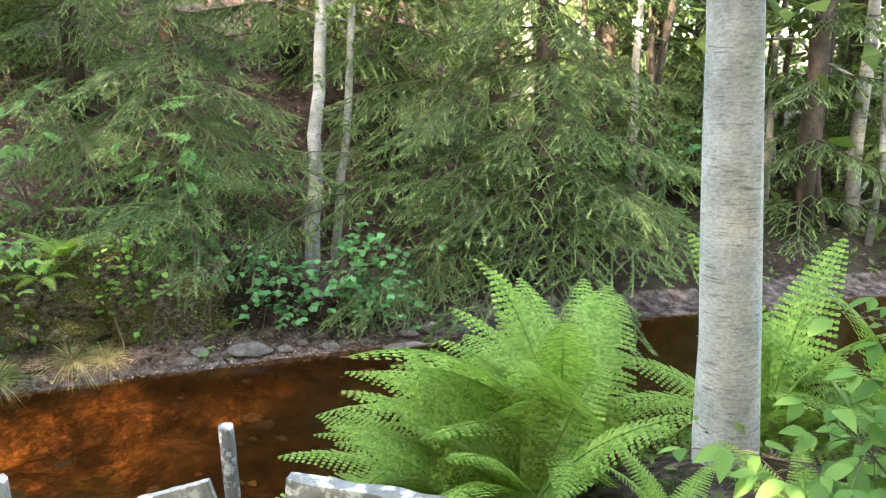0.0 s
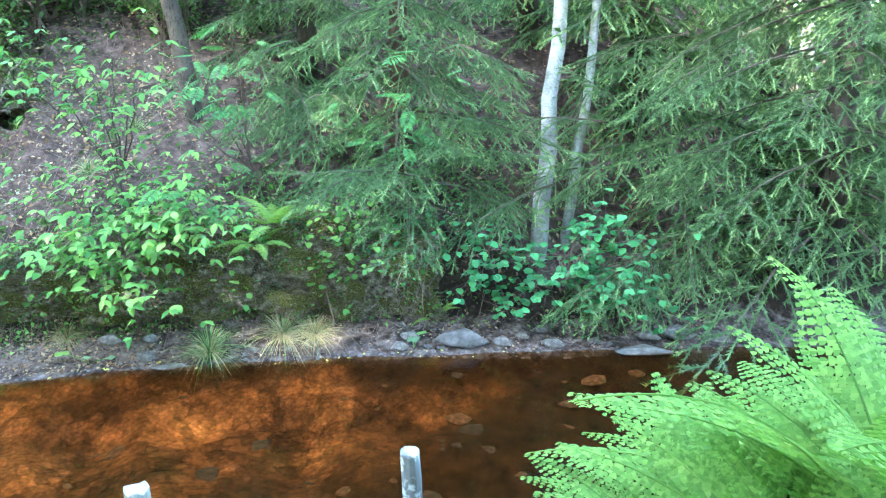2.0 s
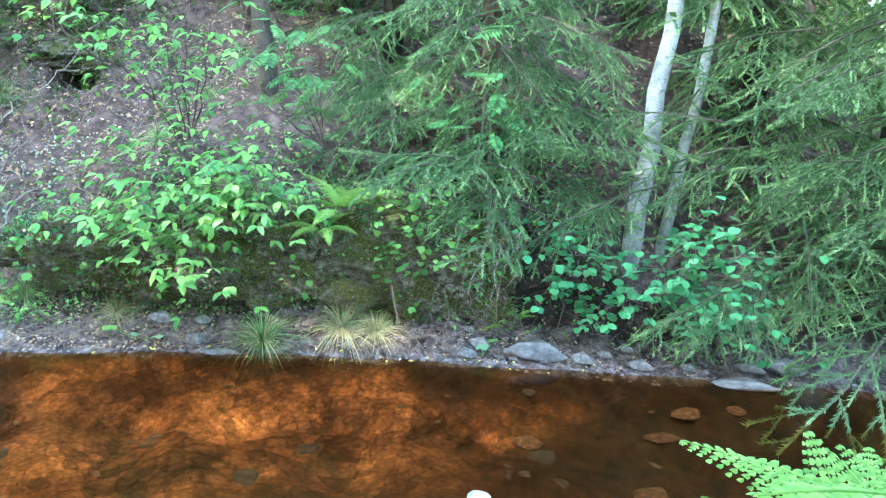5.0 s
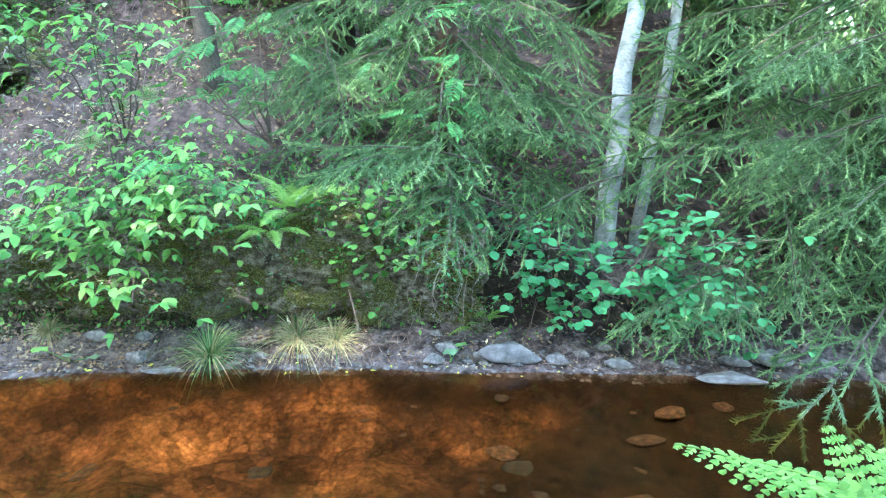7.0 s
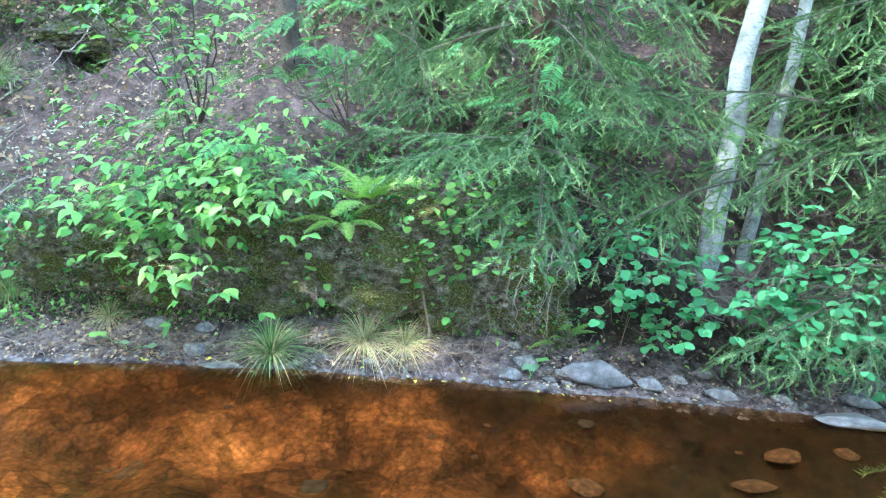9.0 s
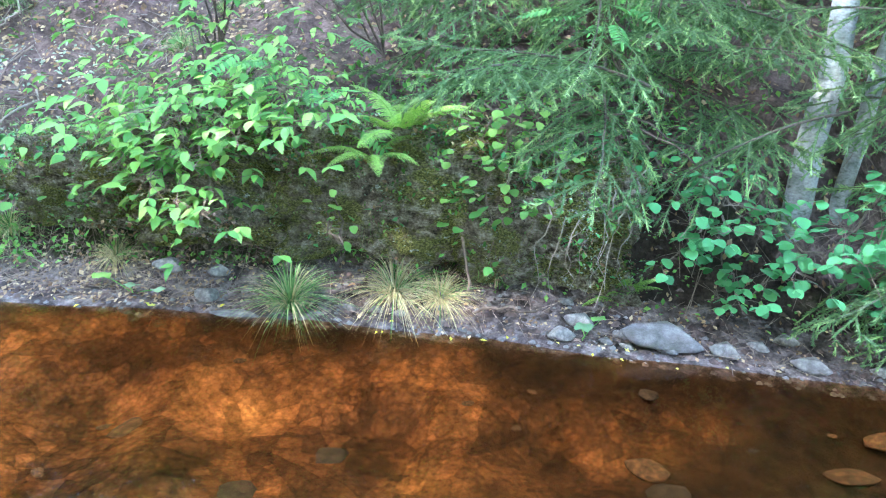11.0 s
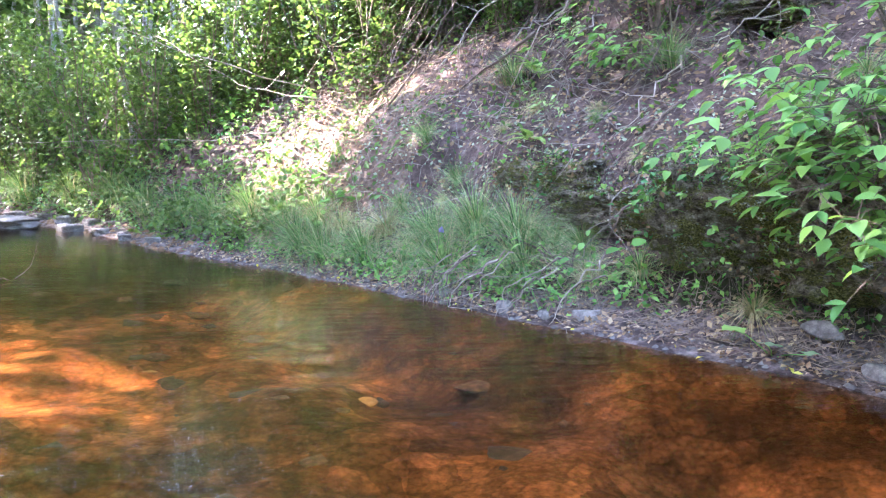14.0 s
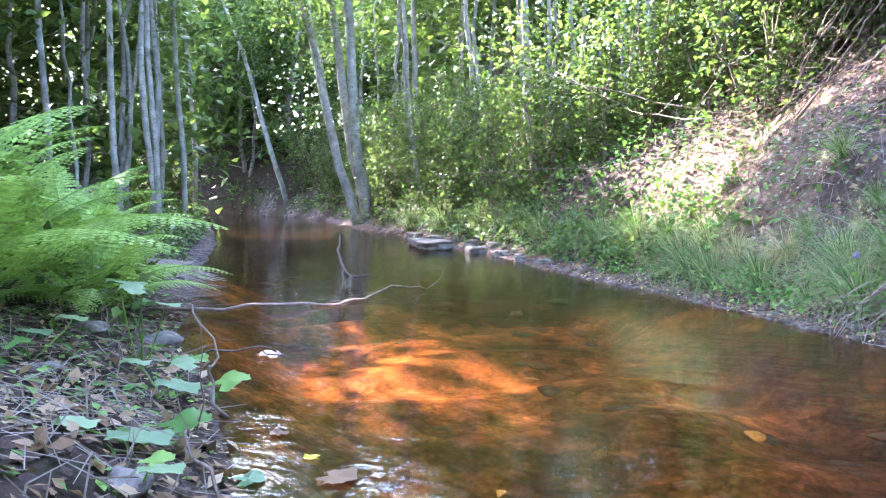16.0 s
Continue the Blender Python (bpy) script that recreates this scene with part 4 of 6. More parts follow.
# spots to be sunlit, with the size of the gaps cut in the crowns
SUN_SPOTS = [(Vector((-10.2, 3.3, 1.25)), 0.3), (Vector((-5.2, 1.6, -0.3)), 0.2), (Vector((-5.95, 1.15, -0.28)), 0.35), (Vector((-9.2, 3.2, 0.55)), 0.35), (Vector((-3.6, 3.2, 0.0)), 0.0), (Vector((-7.2, -1.2, 0.2)), 0.1), (Vector((-11.0, 2.7, 1.4)), 0.4), (Vector((-10.4, 4.3, 2.3)), 0.35), (Vector((-13.0, 2.0, 2.2)), 0.4)]


def open_to_sun(c):
    """Which of the places c (K,3) keep leaves: gaps are cut so the sun reaches SUN_SPOTS."""
    keep = np.ones(len(c), bool)
    for spot, r in SUN_SPOTS:
        rel = c - np.array(spot)
        along = rel @ np.array(SUN_DIR)
        miss = np.linalg.norm(rel - along[:, None] * np.array(SUN_DIR), axis=1)
        keep &= ~((miss < r + 0.55) & (along > 1.5))
    return keep


def blocks_sun(x, y, wide=2.4, tall=14.0):
    """Whether a tree standing here would shade one of the sunlit spots."""
    for spot, r in SUN_SPOTS[:4]:
        for k in range(1, 40):
            q = spot + SUN_DIR * (k * 0.5)
            if q.z < tall and math.hypot(q.x - x, q.y - y) < wide:
                return True
    return False


def tall_tree(x, y, height, low, reach, clumps, seed, bark, girth=0.16):
    """A tall tree added to block the sun with its wide crown; trunk, limbs and crown at true size."""
    rng = np.random.default_rng(seed)
    z = on_land(x, y, 0.2)
    top = np.array([x + rng.normal() * 0.4, y + rng.normal() * 0.4, z + height])
    pts = wander((x, y, z), top, 14, 0.2, seed)
    wood, ends = [tube(pts, [girth, girth * 0.8, girth * 0.55, 0.03], 10, 0.04, seed)], []
    for k in range(12):
        u = low / height + (0.97 - low / height) * (k + rng.random()) / 12
        p, a = pts[min(int(u * 13), 12)], rng.uniform(0, 2 * np.pi)
        r = reach * rng.uniform(0.5, 1.0) * (1.15 - 0.5 * u)
        limb = wander(p, p + np.array([math.cos(a) * r, math.sin(a) * r, r * rng.uniform(0.1, 0.5)]), 7, 0.15, seed * 60 + k)
        wood.append(tube(limb, [0.05, 0.01], 5))
        ends += [limb[2], limb[3], limb[4], limb[5], limb[6]]
    ends = np.array(ends)
    c = ends[rng.integers(0, len(ends), clumps)] + rng.normal(size=(clumps, 3)) * np.array([0.7, 0.7, 0.4])
    c = c[open_to_sun(c)]
    v, f = leaf_cloud(c, 0.3, 5, 0.25, rng)
    t = thing("woodland_tree", Matrix.Identity(4), "tall woodland tree added so that its wide leafy crown shades the stream", "tree", "tall shade trees")
    part("trunk", mesh_of("trunk", *join(*wood), bark, smooth_faces=True), t)
    part("crown", mesh_of("crown", v, f, LEAF_WOOD), t)


# trees added, mostly out of view, to keep the sun off the far bank
SHADE = [(x, float(np.interp(x, NEAR_X, NEAR_Y)) - back) for x, back in ((-15, 8), (-12.3, 7), (-10, 8), (-7.8, 6.8), (-5.6, 8.2), (-3.4, 7.6), (-1.2, 9), (1.0, 9.4), (3.2, 9.6), (5.4, 9.2), (7.8, 8), (-9, 11.5), (-5, 12), (-1.5, 13), (2.5, 13.5), (-13, 11.5), (-13.5, 3.8), (-10.8, 3.6), (-15.5, 4.5))]
# added so that the water mirrors leaves instead of bright sky
SHADE += [(-20.5, 1.5), (-24.0, 4.0), (-23.5, -0.5), (-28.0, 1.5), (-18.5, 5.0), (-26.5, -5.5)]
# the rest are more added trees, many unseen, shading banks and trunks
for k, (x, y) in enumerate(SHADE + [(-2.4, -0.8), (-8.5, 10.5), (-12.0, 8.0), (5.5, 13.0), (-17.0, 2.5), (-3.5, 13), (1.0, 14), (-24, -3), (-33, -14), (-30, -24), (-12.6, -7.3), (-11.0, -6.4), (-14.2, -8.6), (5.0, 1.0), (1.6, -3.2), (7.8, 3.6), (-22.0, -16.5), (-21.0, -3.0), (-15.5, 1.5), (9.5, 14.5), (5.5, 17.5), (1.5, 17.5), (6.8, 12.0), (3.0, 11.6), (9.8, 11.5), (12.5, 15.0), (-1.5, -3.8)]):
    tall_tree(x, y, 19 + (k * 7 % 4), (6.0 if k in (16, 17, 18) else 3.2) if k < len(SHADE) else 7.0, 3.2, 1250 if k < len(SHADE) or k > 27 else 700, 300 + k, PALE_BARK if x < -7 else GREY_BARK if y > 10 else (GREY_BARK, DARK_BARK)[k % 2], 0.06 if x < -7 or y > 10 else 0.16)
plant_tree(PALE[0], pose(-26.3, -13.5, on_land(-26.3, -13.5), 20, 0, 0), "birch_tree", "leaning pale birch where the stream bends away", "pale trees upstream")
count = 0
while count < 50:
    x, y = rng_wood.uniform(-34, 14), rng_wood.uniform(-24, 26)
    g = stream_gap(x, y)
    if blocks_sun(x, y):
        continue
    if g < 1.2 or (x > -9 and y < float(np.interp(x, NEAR_X, NEAR_Y)) and g < 5.5) or (-9 < x < 4 and 0 < g < 3.0 and y > 3) or (-11 < x < -2 and y > 2 and g < 4.5):
        continue
    count += 1
    plant_tree(ASPEN[count % 3], pose(x, y, on_land(x, y, 0.1), rng_wood.uniform(-4, 4), rng_wood.uniform(-4, 4), rng_wood.uniform(0, 360)) @ Matrix.Scale(rng_wood.uniform(0.75, 1.15), 4), "woodland_tree", "slim grey-barked woodland tree with a leafy crown", "trees of the wood")
count = 0
while count < 150:
    x, y = rng_wood.uniform(-30, 9), rng_wood.uniform(-20, 18)
    g = stream_gap(x, y)
    if blocks_sun(x, y):
        continue
    if g < 0.7 or not clear_of_path(x, y, 2.6) or (-11 < x < 1.5 and y > np.interp(x, FAR_X, FAR_Y) and g < 2.8) or (-4.5 < x < 3.5 and y < 5):
        continue
    count += 1
    stand = pose(x, y, on_land(x, y, 0.03), 0, 0, rng_wood.uniform(0, 360)) @ Matrix.Scale(rng_wood.uniform(0.8, 1.5), 4)
    if 1.5 <= x < 4.5 and 9 < y < 13:
        continue
    plant_shrub(BUSH[count % 3], stand, "leafy green undergrowth bush in the wood", "undergrowth bushes")

THICKET = [tree_parts(90 + k, 5.0, 0.05, 0.3, 1.7, 480, 3, 0.25, GREY_BARK, LEAF_WOOD, 0.02, 14) for k in range(3)]
for k in range(105):
    a, r = rng_wood.uniform(0, 2 * math.pi), rng_wood.uniform(15, 34)
    x, y = -5 + r * math.cos(a), 3 + r * math.sin(a)
    if stream_gap(x, y) < 1.0 or blocks_sun(x, y):
        continue
    plant_tree(THICKET[k % 3], pose(x, y, on_land(x, y, 0.1), 0, 0, rng_wood.uniform(0, 360)) @ Matrix.Scale(rng_wood.uniform(0.9, 2.0), 4), "young_tree", "leafy young tree in the thicket at the edge of view", "thicket round the stream")

for k in range(40):  # the wood closes over the stream where it bends away
    x, y = -32 + rng_wood.uniform(-5, 6), -18 + rng_wood.uniform(-9, 9)
    if stream_gap(x, y) < 0.8:
        continue
    plant_tree(THICKET[k % 3], pose(x, y, max(on_land(x, y, 0.1), -0.1), 0, 0, rng_wood.uniform(0, 360)) @ Matrix.Scale(rng_wood.uniform(1.1, 2.2), 4), "young_tree", "leafy young tree where the stream bends away", "thicket round the stream")
for k in range(46):  # bushes close along the upstream far bank
    x = rng_wood.uniform(-24, -9.6)
    y = float(np.interp(x, FAR_X, FAR_Y)) + rng_wood.uniform(0.9, 4.0)
    if x > -11.2 and y - float(np.interp(x, FAR_X, FAR_Y)) < 2.6:
        continue
    plant_shrub(BUSH[k % 3], pose(x, y, on_land(x, y, 0.03), 0, 0, rng_wood.uniform(0, 360)) @ Matrix.Scale(rng_wood.uniform(0.8, 1.5), 4), "leafy green bush crowding the upstream bank", "bushes of the upstream bank")
for k in range(26):  # and above the slope
    x = rng_wood.uniform(-12, -4.5)
    y = float(np.interp(x, FAR_X, FAR_Y)) + rng_wood.uniform(4.0, 6.5)
    plant_shrub(BUSH[k % 3], pose(x, y, on_land(x, y, 0.03), 0, 0, rng_wood.uniform(0, 360)) @ Matrix.Scale(rng_wood.uniform(0.7, 1.2), 4), "leafy green bush at the top of the slope", "bushes above the slope")

def distant_wood(r0, r1, tall, n, size, seed):
    """The leafy wall of the wood all round, past the trees that stand singly."""
    rng = np.random.default_rng(seed)
    a, r = rng.uniform(0, 2 * np.pi, n), rng.uniform(r0, r1, n)
    x, y = -8 + r * np.cos(a), 2 + r * np.sin(a)
    z = np.maximum(land(x, y), 0) + tall * rng.random(n) ** 1.15 * (0.75 + 0.25 * wobble(x, y, 4.0, seed))
    v, f = leaf_cloud(np.stack([x, y, z], -1), 0.5, 4, size, rng)
    tagged(new("distant_wood", mesh_of("distant_wood", v, f, LEAF_WOOD)), "dim green leaves of the wood beyond the stream", "woods", kind="stuff")


distant_wood(34, 48, 24.0, 22000, 0.5, 401)
for x, y in ((-9.5, -11.5), (-11.5, -13.0), (-13.5, -14.0), (-9.0, -14.0), (-15.8, -15.0), (-12.0, -10.6), (-17.5, -12.6), (-7.6, -12.5), (-15.0, -11.2)):
    plant_tree(THICKET[int(-x) % 3], pose(x, y, on_land(x, y, 0.1), 0, 0, rng_wood.uniform(0, 360)) @ Matrix.Scale(rng_wood.uniform(1.3, 2.0), 4), "young_tree", "leafy young tree behind the ferns upstream", "thicket round the stream")
for k in range(34):  # leafy bushes hanging over the upper edge of the eroded slope
    x = rng_wood.uniform(-15, -7.6)
    y = float(np.interp(x, FAR_X, FAR_Y)) + rng_wood.uniform(3.3, 5.2)
    plant_shrub(BUSH[k % 3], pose(x, y, on_land(x, y, 0.03), 0, 0, rng_wood.uniform(0, 360)) @ Matrix.Scale(rng_wood.uniform(0.6, 1.1), 4), "leafy bush over the upper edge of the eroded slope", "bushes above the slope")
SAPLING_DARK = tree_parts(120, 9.0, 0.05, 4.0, 1.0, 110, 4, 0.11, DARK_BARK, LEAF_WOOD, 0.02, 6)
SAPLING = [tree_parts(110 + k, 9.0, 0.045, 4.5, 1.0, 110, 4, 0.11, PALE_BARK, LEAF_WOOD, 0.03 * k, 6) for k in range(2)]
count = 0
while count < 46:  # thin pale stems standing close in the wood upstream
    x = rng_wood.uniform(-26, -9.5)
    side = rng_wood.random() < 0.6
    y = float(np.interp(x, FAR_X, FAR_Y)) + rng_wood.uniform(1.0, 7) if side else float(np.interp(x, NEAR_X, NEAR_Y)) - rng_wood.uniform(1.0, 6)
    if blocks_sun(x, y, 1.2) or (x > -11.5 and side and y < 5.0):
        continue
    count += 1
    plant_tree(SAPLING[count % 2], pose(x, y, on_land(x, y, 0.1), rng_wood.uniform(-5, 5), rng_wood.uniform(-8, 5), rng_wood.uniform(0, 360)) @ Matrix.Scale(rng_wood.uniform(0.8, 1.3), 4), "young_tree", "thin pale young tree in the wood upstream", "thin stems upstream")
for k in range(22):  # thin stems and bushes of the dark wood downstream
    x = rng_wood.uniform(2.2, 8.5)
    y = float(np.interp(x, FAR_X, FAR_Y)) + rng_wood.uniform(1.6, 7)
    if k % 2:
        plant_tree(SAPLING_DARK, pose(x, y, on_land(x, y, 0.1), rng_wood.uniform(-5, 5), rng_wood.uniform(-6, 6), rng_wood.uniform(0, 360)) @ Matrix.Scale(rng_wood.uniform(0.8, 1.2), 4), "young_tree", "thin grey stem in the shade of the wood", "thin stems downstream")
    else:
        plant_shrub(BUSH[k % 3], pose(x, y, on_land(x, y, 0.03), 0, 0, rng_wood.uniform(0, 360)) @ Matrix.Scale(rng_wood.uniform(0.8, 1.4), 4), "dull green bush in the shade of the wood", "undergrowth bushes")


# ---- stones, rock outcrop ----
ROCKS = [ledge_mesh(k + 1, MOSS_ROCK) for k in range(3)]
for (x, y, z, sx, sy, sz, turn, k) in ((-4.4, 6.42, 0.72, 1.3, 0.75, 0.85, 34, 0), (-3.45, 7.02, 0.74, 1.35, 0.75, 0.9, 32, 1), (-2.55, 7.5, 0.62, 1.1, 0.6, 0.8, 28, 2), (-5.3, 5.9, 0.66, 0.9, 0.6, 0.6, 36, 2), (-6.3, 5.6, 0.55, 1.0, 0.5, 0.42, 38, 1), (-7.15, 5.25, 0.78, 0.9, 0.5, 0.4, 36, 0)):
    r = new("rock", ROCKS[k])
    r.matrix_basis = pose(x, y, z, 0, 0, turn) @ Matrix.Diagonal((sx, sy, sz, 1))
    tagged(r, "mossy brown rock face jutting from the far bank", "rock", "rocks of the far bank")
STONES = [stone_mesh(k + 20, STONE, 0.62, 3, 0.16) for k in range(6)]
BLOCKS = [ledge_mesh(k + 11, STONE, 7) for k in range(3)]
WET = [stone_mesh(k + 40, BED_STONE if k % 3 else DARK_STONE, 0.5, 2, 0.16) for k in range(7)]


def stone(x, y, size, wide=1.0, turn=0.0, k=0, z=None, tall=1.0, label="grey stone at the water's edge on dark mud", group="stones at the far edge", pool=None):
    s = new("stone", (pool or STONES)[k % len(pool or STONES)])
    s.matrix_basis = pose(x, y, max(on_land(x, y), -0.25) + 0.2 * size * tall if z is None else z, 0, 0, turn) @ Matrix.Diagonal((size * wide, size, size * tall, 1))
    return tagged(s, label, "stone", group)


stone(-1.6, 7.3, 0.3, 1.85, 26, 2, 0.13, 1.25, "large smooth grey stone on the muddy far edge")
for k, (x, y, s, w, tu) in enumerate(((-2.1, 7.2, 0.17, 1.2, 10), (-2.12, 7.0, 0.17, 1.1, 60), (-1.26, 7.46, 0.2, 1.05, 20), (-0.81, 7.66, 0.2, 1.4, 15), (-1.0, 7.83, 0.15, 1.2, 40), (-1.55, 7.27, 0.12, 1.4, 0), (-4.16, 5.9, 0.16, 1.1, 0), (-4.6, 5.92, 0.19, 1.2, 30), (-4.3, 6.1, 0.18, 1.0, 70), (-2.98, 6.88, 0.13, 1.2, 0), (-2.9, 6.8, 0.1, 1.3, 50), (0.0, 8.1, 0.2, 1.3, 10), (0.26, 8.25, 0.24, 1.3, 25), (-1.11, 7.64, 0.11, 1.3, 0), (-1.83, 7.24, 0.11, 1.0, 0), (-2.25, 7.3, 0.1, 1.2, 0), (-1.88, 7.12, 0.1, 1.1, 30), (-1.75, 7.15, 0.08, 1.2, 0), (0.6, 8.35, 0.2, 1.4, 0), (-0.45, 7.85, 0.12, 1.3, 0), (-3.35, 6.4, 0.09, 1.3, 0), (-3.2, 6.5, 0.08, 1.2, 0), (-3.05, 6.55, 0.1, 1.2, 40))):
    stone(x, y, s, w, tu, k)
stone(-3.88, 5.93, 0.2, 2.0, 33, 3, 0.01, 0.45, "flat pale stone half in the water")
stone(0.0, 7.86, 0.26, 2.4, 24, 2, 0.02, 0.6, "long flat grey stone lying in the shallow water")
stone(-12.2, -1.15, 0.45, 2.3, 40, 1, 0.06, 0.3, "broad flat brown slab at the upstream water's edge", pool=BLOCKS)
for k, (x, y, s) in enumerate(((-12.1, -0.35, 0.2), (-11.5, -0.1, 0.24), (-12.9, -0.9, 0.16), (-11.0, 0.45, 0.14), (-13.3, -1.5, 0.2), (-10.4, 0.9, 0.13), (-14.2, -2.3, 0.22), (-9.9, 1.35, 0.12), (-11.8, 0.1, 0.15), (-10.7, 0.8, 0.1))):
    stone(x, y, s, 1.3, k * 40, k, tall=0.7, label="grey stone on the upstream far edge", group="stones upstream", pool=BLOCKS)
stone(-5.5, 5.0, 0.26, 0.8, 30, 4, 0.06, 0.9, "pale weathered stone under the undercut bank")
rng_st = random.Random(9)
for k in range(130):
    x = rng_st.uniform(-9.5, 0.2)
    a, b = float(np.interp(x, NEAR_X, NEAR_Y)), float(np.interp(x, FAR_X, FAR_Y))
    y = a + (b - a) * rng_st.uniform(0.25, 0.93)
    s = 0.06 + 0.22 * rng_st.random() ** 2.2
    if not clear_of_path(x, y, 1.0):
        continue
    stone(x, y, s, rng_st.uniform(1.0, 1.6), rng_st.uniform(0, 360), k, on_land(x, y) - 0.02 * s, 0.5, "rust-coated stone on the stream bed under the water", "stones on the stream bed", WET)


def pebbles(name, n, x0, x1, lo, hi, size, mat, seed, label, edge=FAR_Y, ex=FAR_X, sign=1):
    rng = np.random.default_rng(seed)
    x = rng.uniform(x0, x1, n)
    y = np.interp(x, ex, edge) + sign * (lo + (hi - lo) * rng.random(n) ** 1.5) / 0.8
    v0 = np.array([(1, 0, 0), (0.3, 0.9, 0.1), (-0.8, 0.5, 0), (-0.7, -0.6, 0.05), (0.4, -0.8, 0), (0.15, 0.1, 0.75), (-0.3, -0.1, 0.65)])
    f0 = np.array([[0, 1, 5], [1, 2, 6], [1, 6, 5], [2, 3, 6], [3, 4, 6], [4, 5, 6], [4, 0, 5]])
    a = rng.uniform(0, 2 * np.pi, n)
    rot = np.stack([np.stack([np.cos(a), -np.sin(a), a * 0], -1), np.stack([np.sin(a), np.cos(a), a * 0], -1), np.stack([a * 0, a * 0, a * 0 + 0.8], -1)], 1)
    v, f = scatter(v0, f0, rot, np.stack([x, y, land(x, y) - 0.004], -1), size * rng.uniform(0.35, 1.4, n))
    return tagged(new(name, mesh_of(name, v, f, mat)), label, "pebbles", kind="stuff")


pebbles("pebbles", 1000, -10, 1.0, -0.05, 0.5, 0.022, STONE, 3, "small grey pebbles scattered on the muddy far edge")
pebbles("pebbles", 260, -16, -9, -0.05, 0.4, 0.045, BED_STONE, 4, "grey pebbles along the upstream far edge")

# ---- leafy shrubs of the far bank ----
OVATE = [blade(1.0, 0.56, 0.10, 0.18, (0.0, 0.14, 0.36, 0.6, 0.82, 1.0), (0.03, 0.62, 1.0, 0.85, 0.42, 0.0)), blade(1.0, 0.5, 0.2, 0.3, (0.0, 0.14, 0.36, 0.6, 0.82, 1.0), (0.03, 0.6, 1.0, 0.9, 0.45, 0.0))]
ROUND = [blade(1.0, 0.9, 0.06, 0.1, (0.0, 0.08, 0.35, 0.65, 0.9, 1.0), (0.15, 0.6, 1.0, 0.92, 0.5, 0.1)), blade(1.0, 0.82, 0.12, 0.2, (0.0, 0.08, 0.35, 0.65, 0.9, 1.0), (0.15, 0.6, 1.0, 0.92, 0.5, 0.1))]


def leaf_meshes(shapes, mat):
    return [mesh_of("leaf", v, f, mat, smooth_faces=True) for v, f in shapes]


L_BRIGHT, L_BLUE, L_VINE = leaf_meshes(OVATE, LEAF_BRIGHT), leaf_meshes(ROUND, LEAF_BLUE), leaf_meshes(ROUND, LEAF_BRIGHT)
L_ROWAN = [compound_leaf(6, LEAF_ROWAN, 1), compound_leaf(7, LEAF_ROWAN, 2)]


def leafy(name, root, ends, leaves, size, per, label, category, seed, spread=0.16, bark=None, group="", pair=True, stem=0.009):
    """A shrub: stems from the root to each end, with separate leaves set along their outer half."""
    rng = np.random.default_rng(seed)
    t = thing(name, pose(*root), label, category, group)
    wood = []
    for k, e in enumerate(ends):
        rel = np.array(e) - np.array(root)
        p = wander((0, 0, 0), rel, 9, 0.07, seed * 70 + k, -0.12 * np.linalg.norm(rel[:2]))
        wood.append(tube(p, [stem, 0.0025], 5))
        for j in range(per):
            u = 0.42 + 0.6 * rng.random()
            i = min(u * 8, 7.99)
            q = p[int(i)] + (p[int(i) + 1] - p[int(i)]) * (i % 1) if u < 1 else p[8]
            off = rng.normal(size=3) * spread * np.array([1, 1, 0.7])
            wood.append(tube(np.array([q, q + off * 0.6 + [0, 0, 0.01], q + off]), [0.002, 0.0012], 3))
            a = math.degrees(math.atan2(off[1], off[0])) - 90
            a += 0.45 * ((180 - a + 180) % 360 - 180)  # leaves turn towards the open stream
            for s in ((-35, 35) if pair else (0,)):
                part("leaf", leaves[int(rng.integers(len(leaves)))], t, m=pose(*(q + off), rng.uniform(-32, 8), rng.uniform(-22, 22), a + s + rng.uniform(-25, 25)) @ Matrix.Scale(size * rng.uniform(0.65, 1.2), 4))
    part("stem", mesh_of("stem", *join(*wood), bark or TWIG), t)
    return t


leafy("leafy_shrub", (-4.55, 6.3, 1.0), [(-4.4, 5.42, 0.9), (-4.15, 5.5, 0.88), (-3.89, 5.65, 0.98), (-3.78, 5.58, 0.62), (-3.66, 5.8, 1.1), (-3.25, 6.05, 1.25), (-3.66, 5.88, 1.38), (-4.35, 5.5, 1.24), (-4.0, 5.6, 0.75), (-3.5, 6.1, 1.45), (-4.6, 5.45, 1.05), (-4.1, 5.6, 1.25)], L_BRIGHT, 0.105, 32, "bright green leafy shrub hanging from the rocky far bank", "shrub", 1)
leafy("leafy_shrub", (-4.5, 6.25, 1.1), [(-4.77, 6.29, 1.99), (-4.72, 6.17, 2.56), (-3.88, 6.4, 1.74), (-5.61, 5.93, 1.65), (-3.85, 6.3, 1.6), (-4.55, 6.1, 1.55), (-4.2, 6.1, 1.5), (-5.1, 5.8, 1.4)], L_BRIGHT, 0.1, 20, "slender leafy young tree with thin dark stems above the rock", "shrub", 2, 0.15, DARK_BARK, stem=0.01)
leafy("leafy_shrub", (-7.6, 6.3, 1.7), [(-7.83, 6.05, 1.96), (-8.0, 5.7, 2.0), (-8.05, 5.3, 1.96), (-7.6, 5.9, 2.1), (-7.5, 5.8, 1.9), (-7.9, 5.6, 2.2)], L_BRIGHT, 0.11, 13, "green leafy branches over the bare slope", "shrub", 3, 0.14)
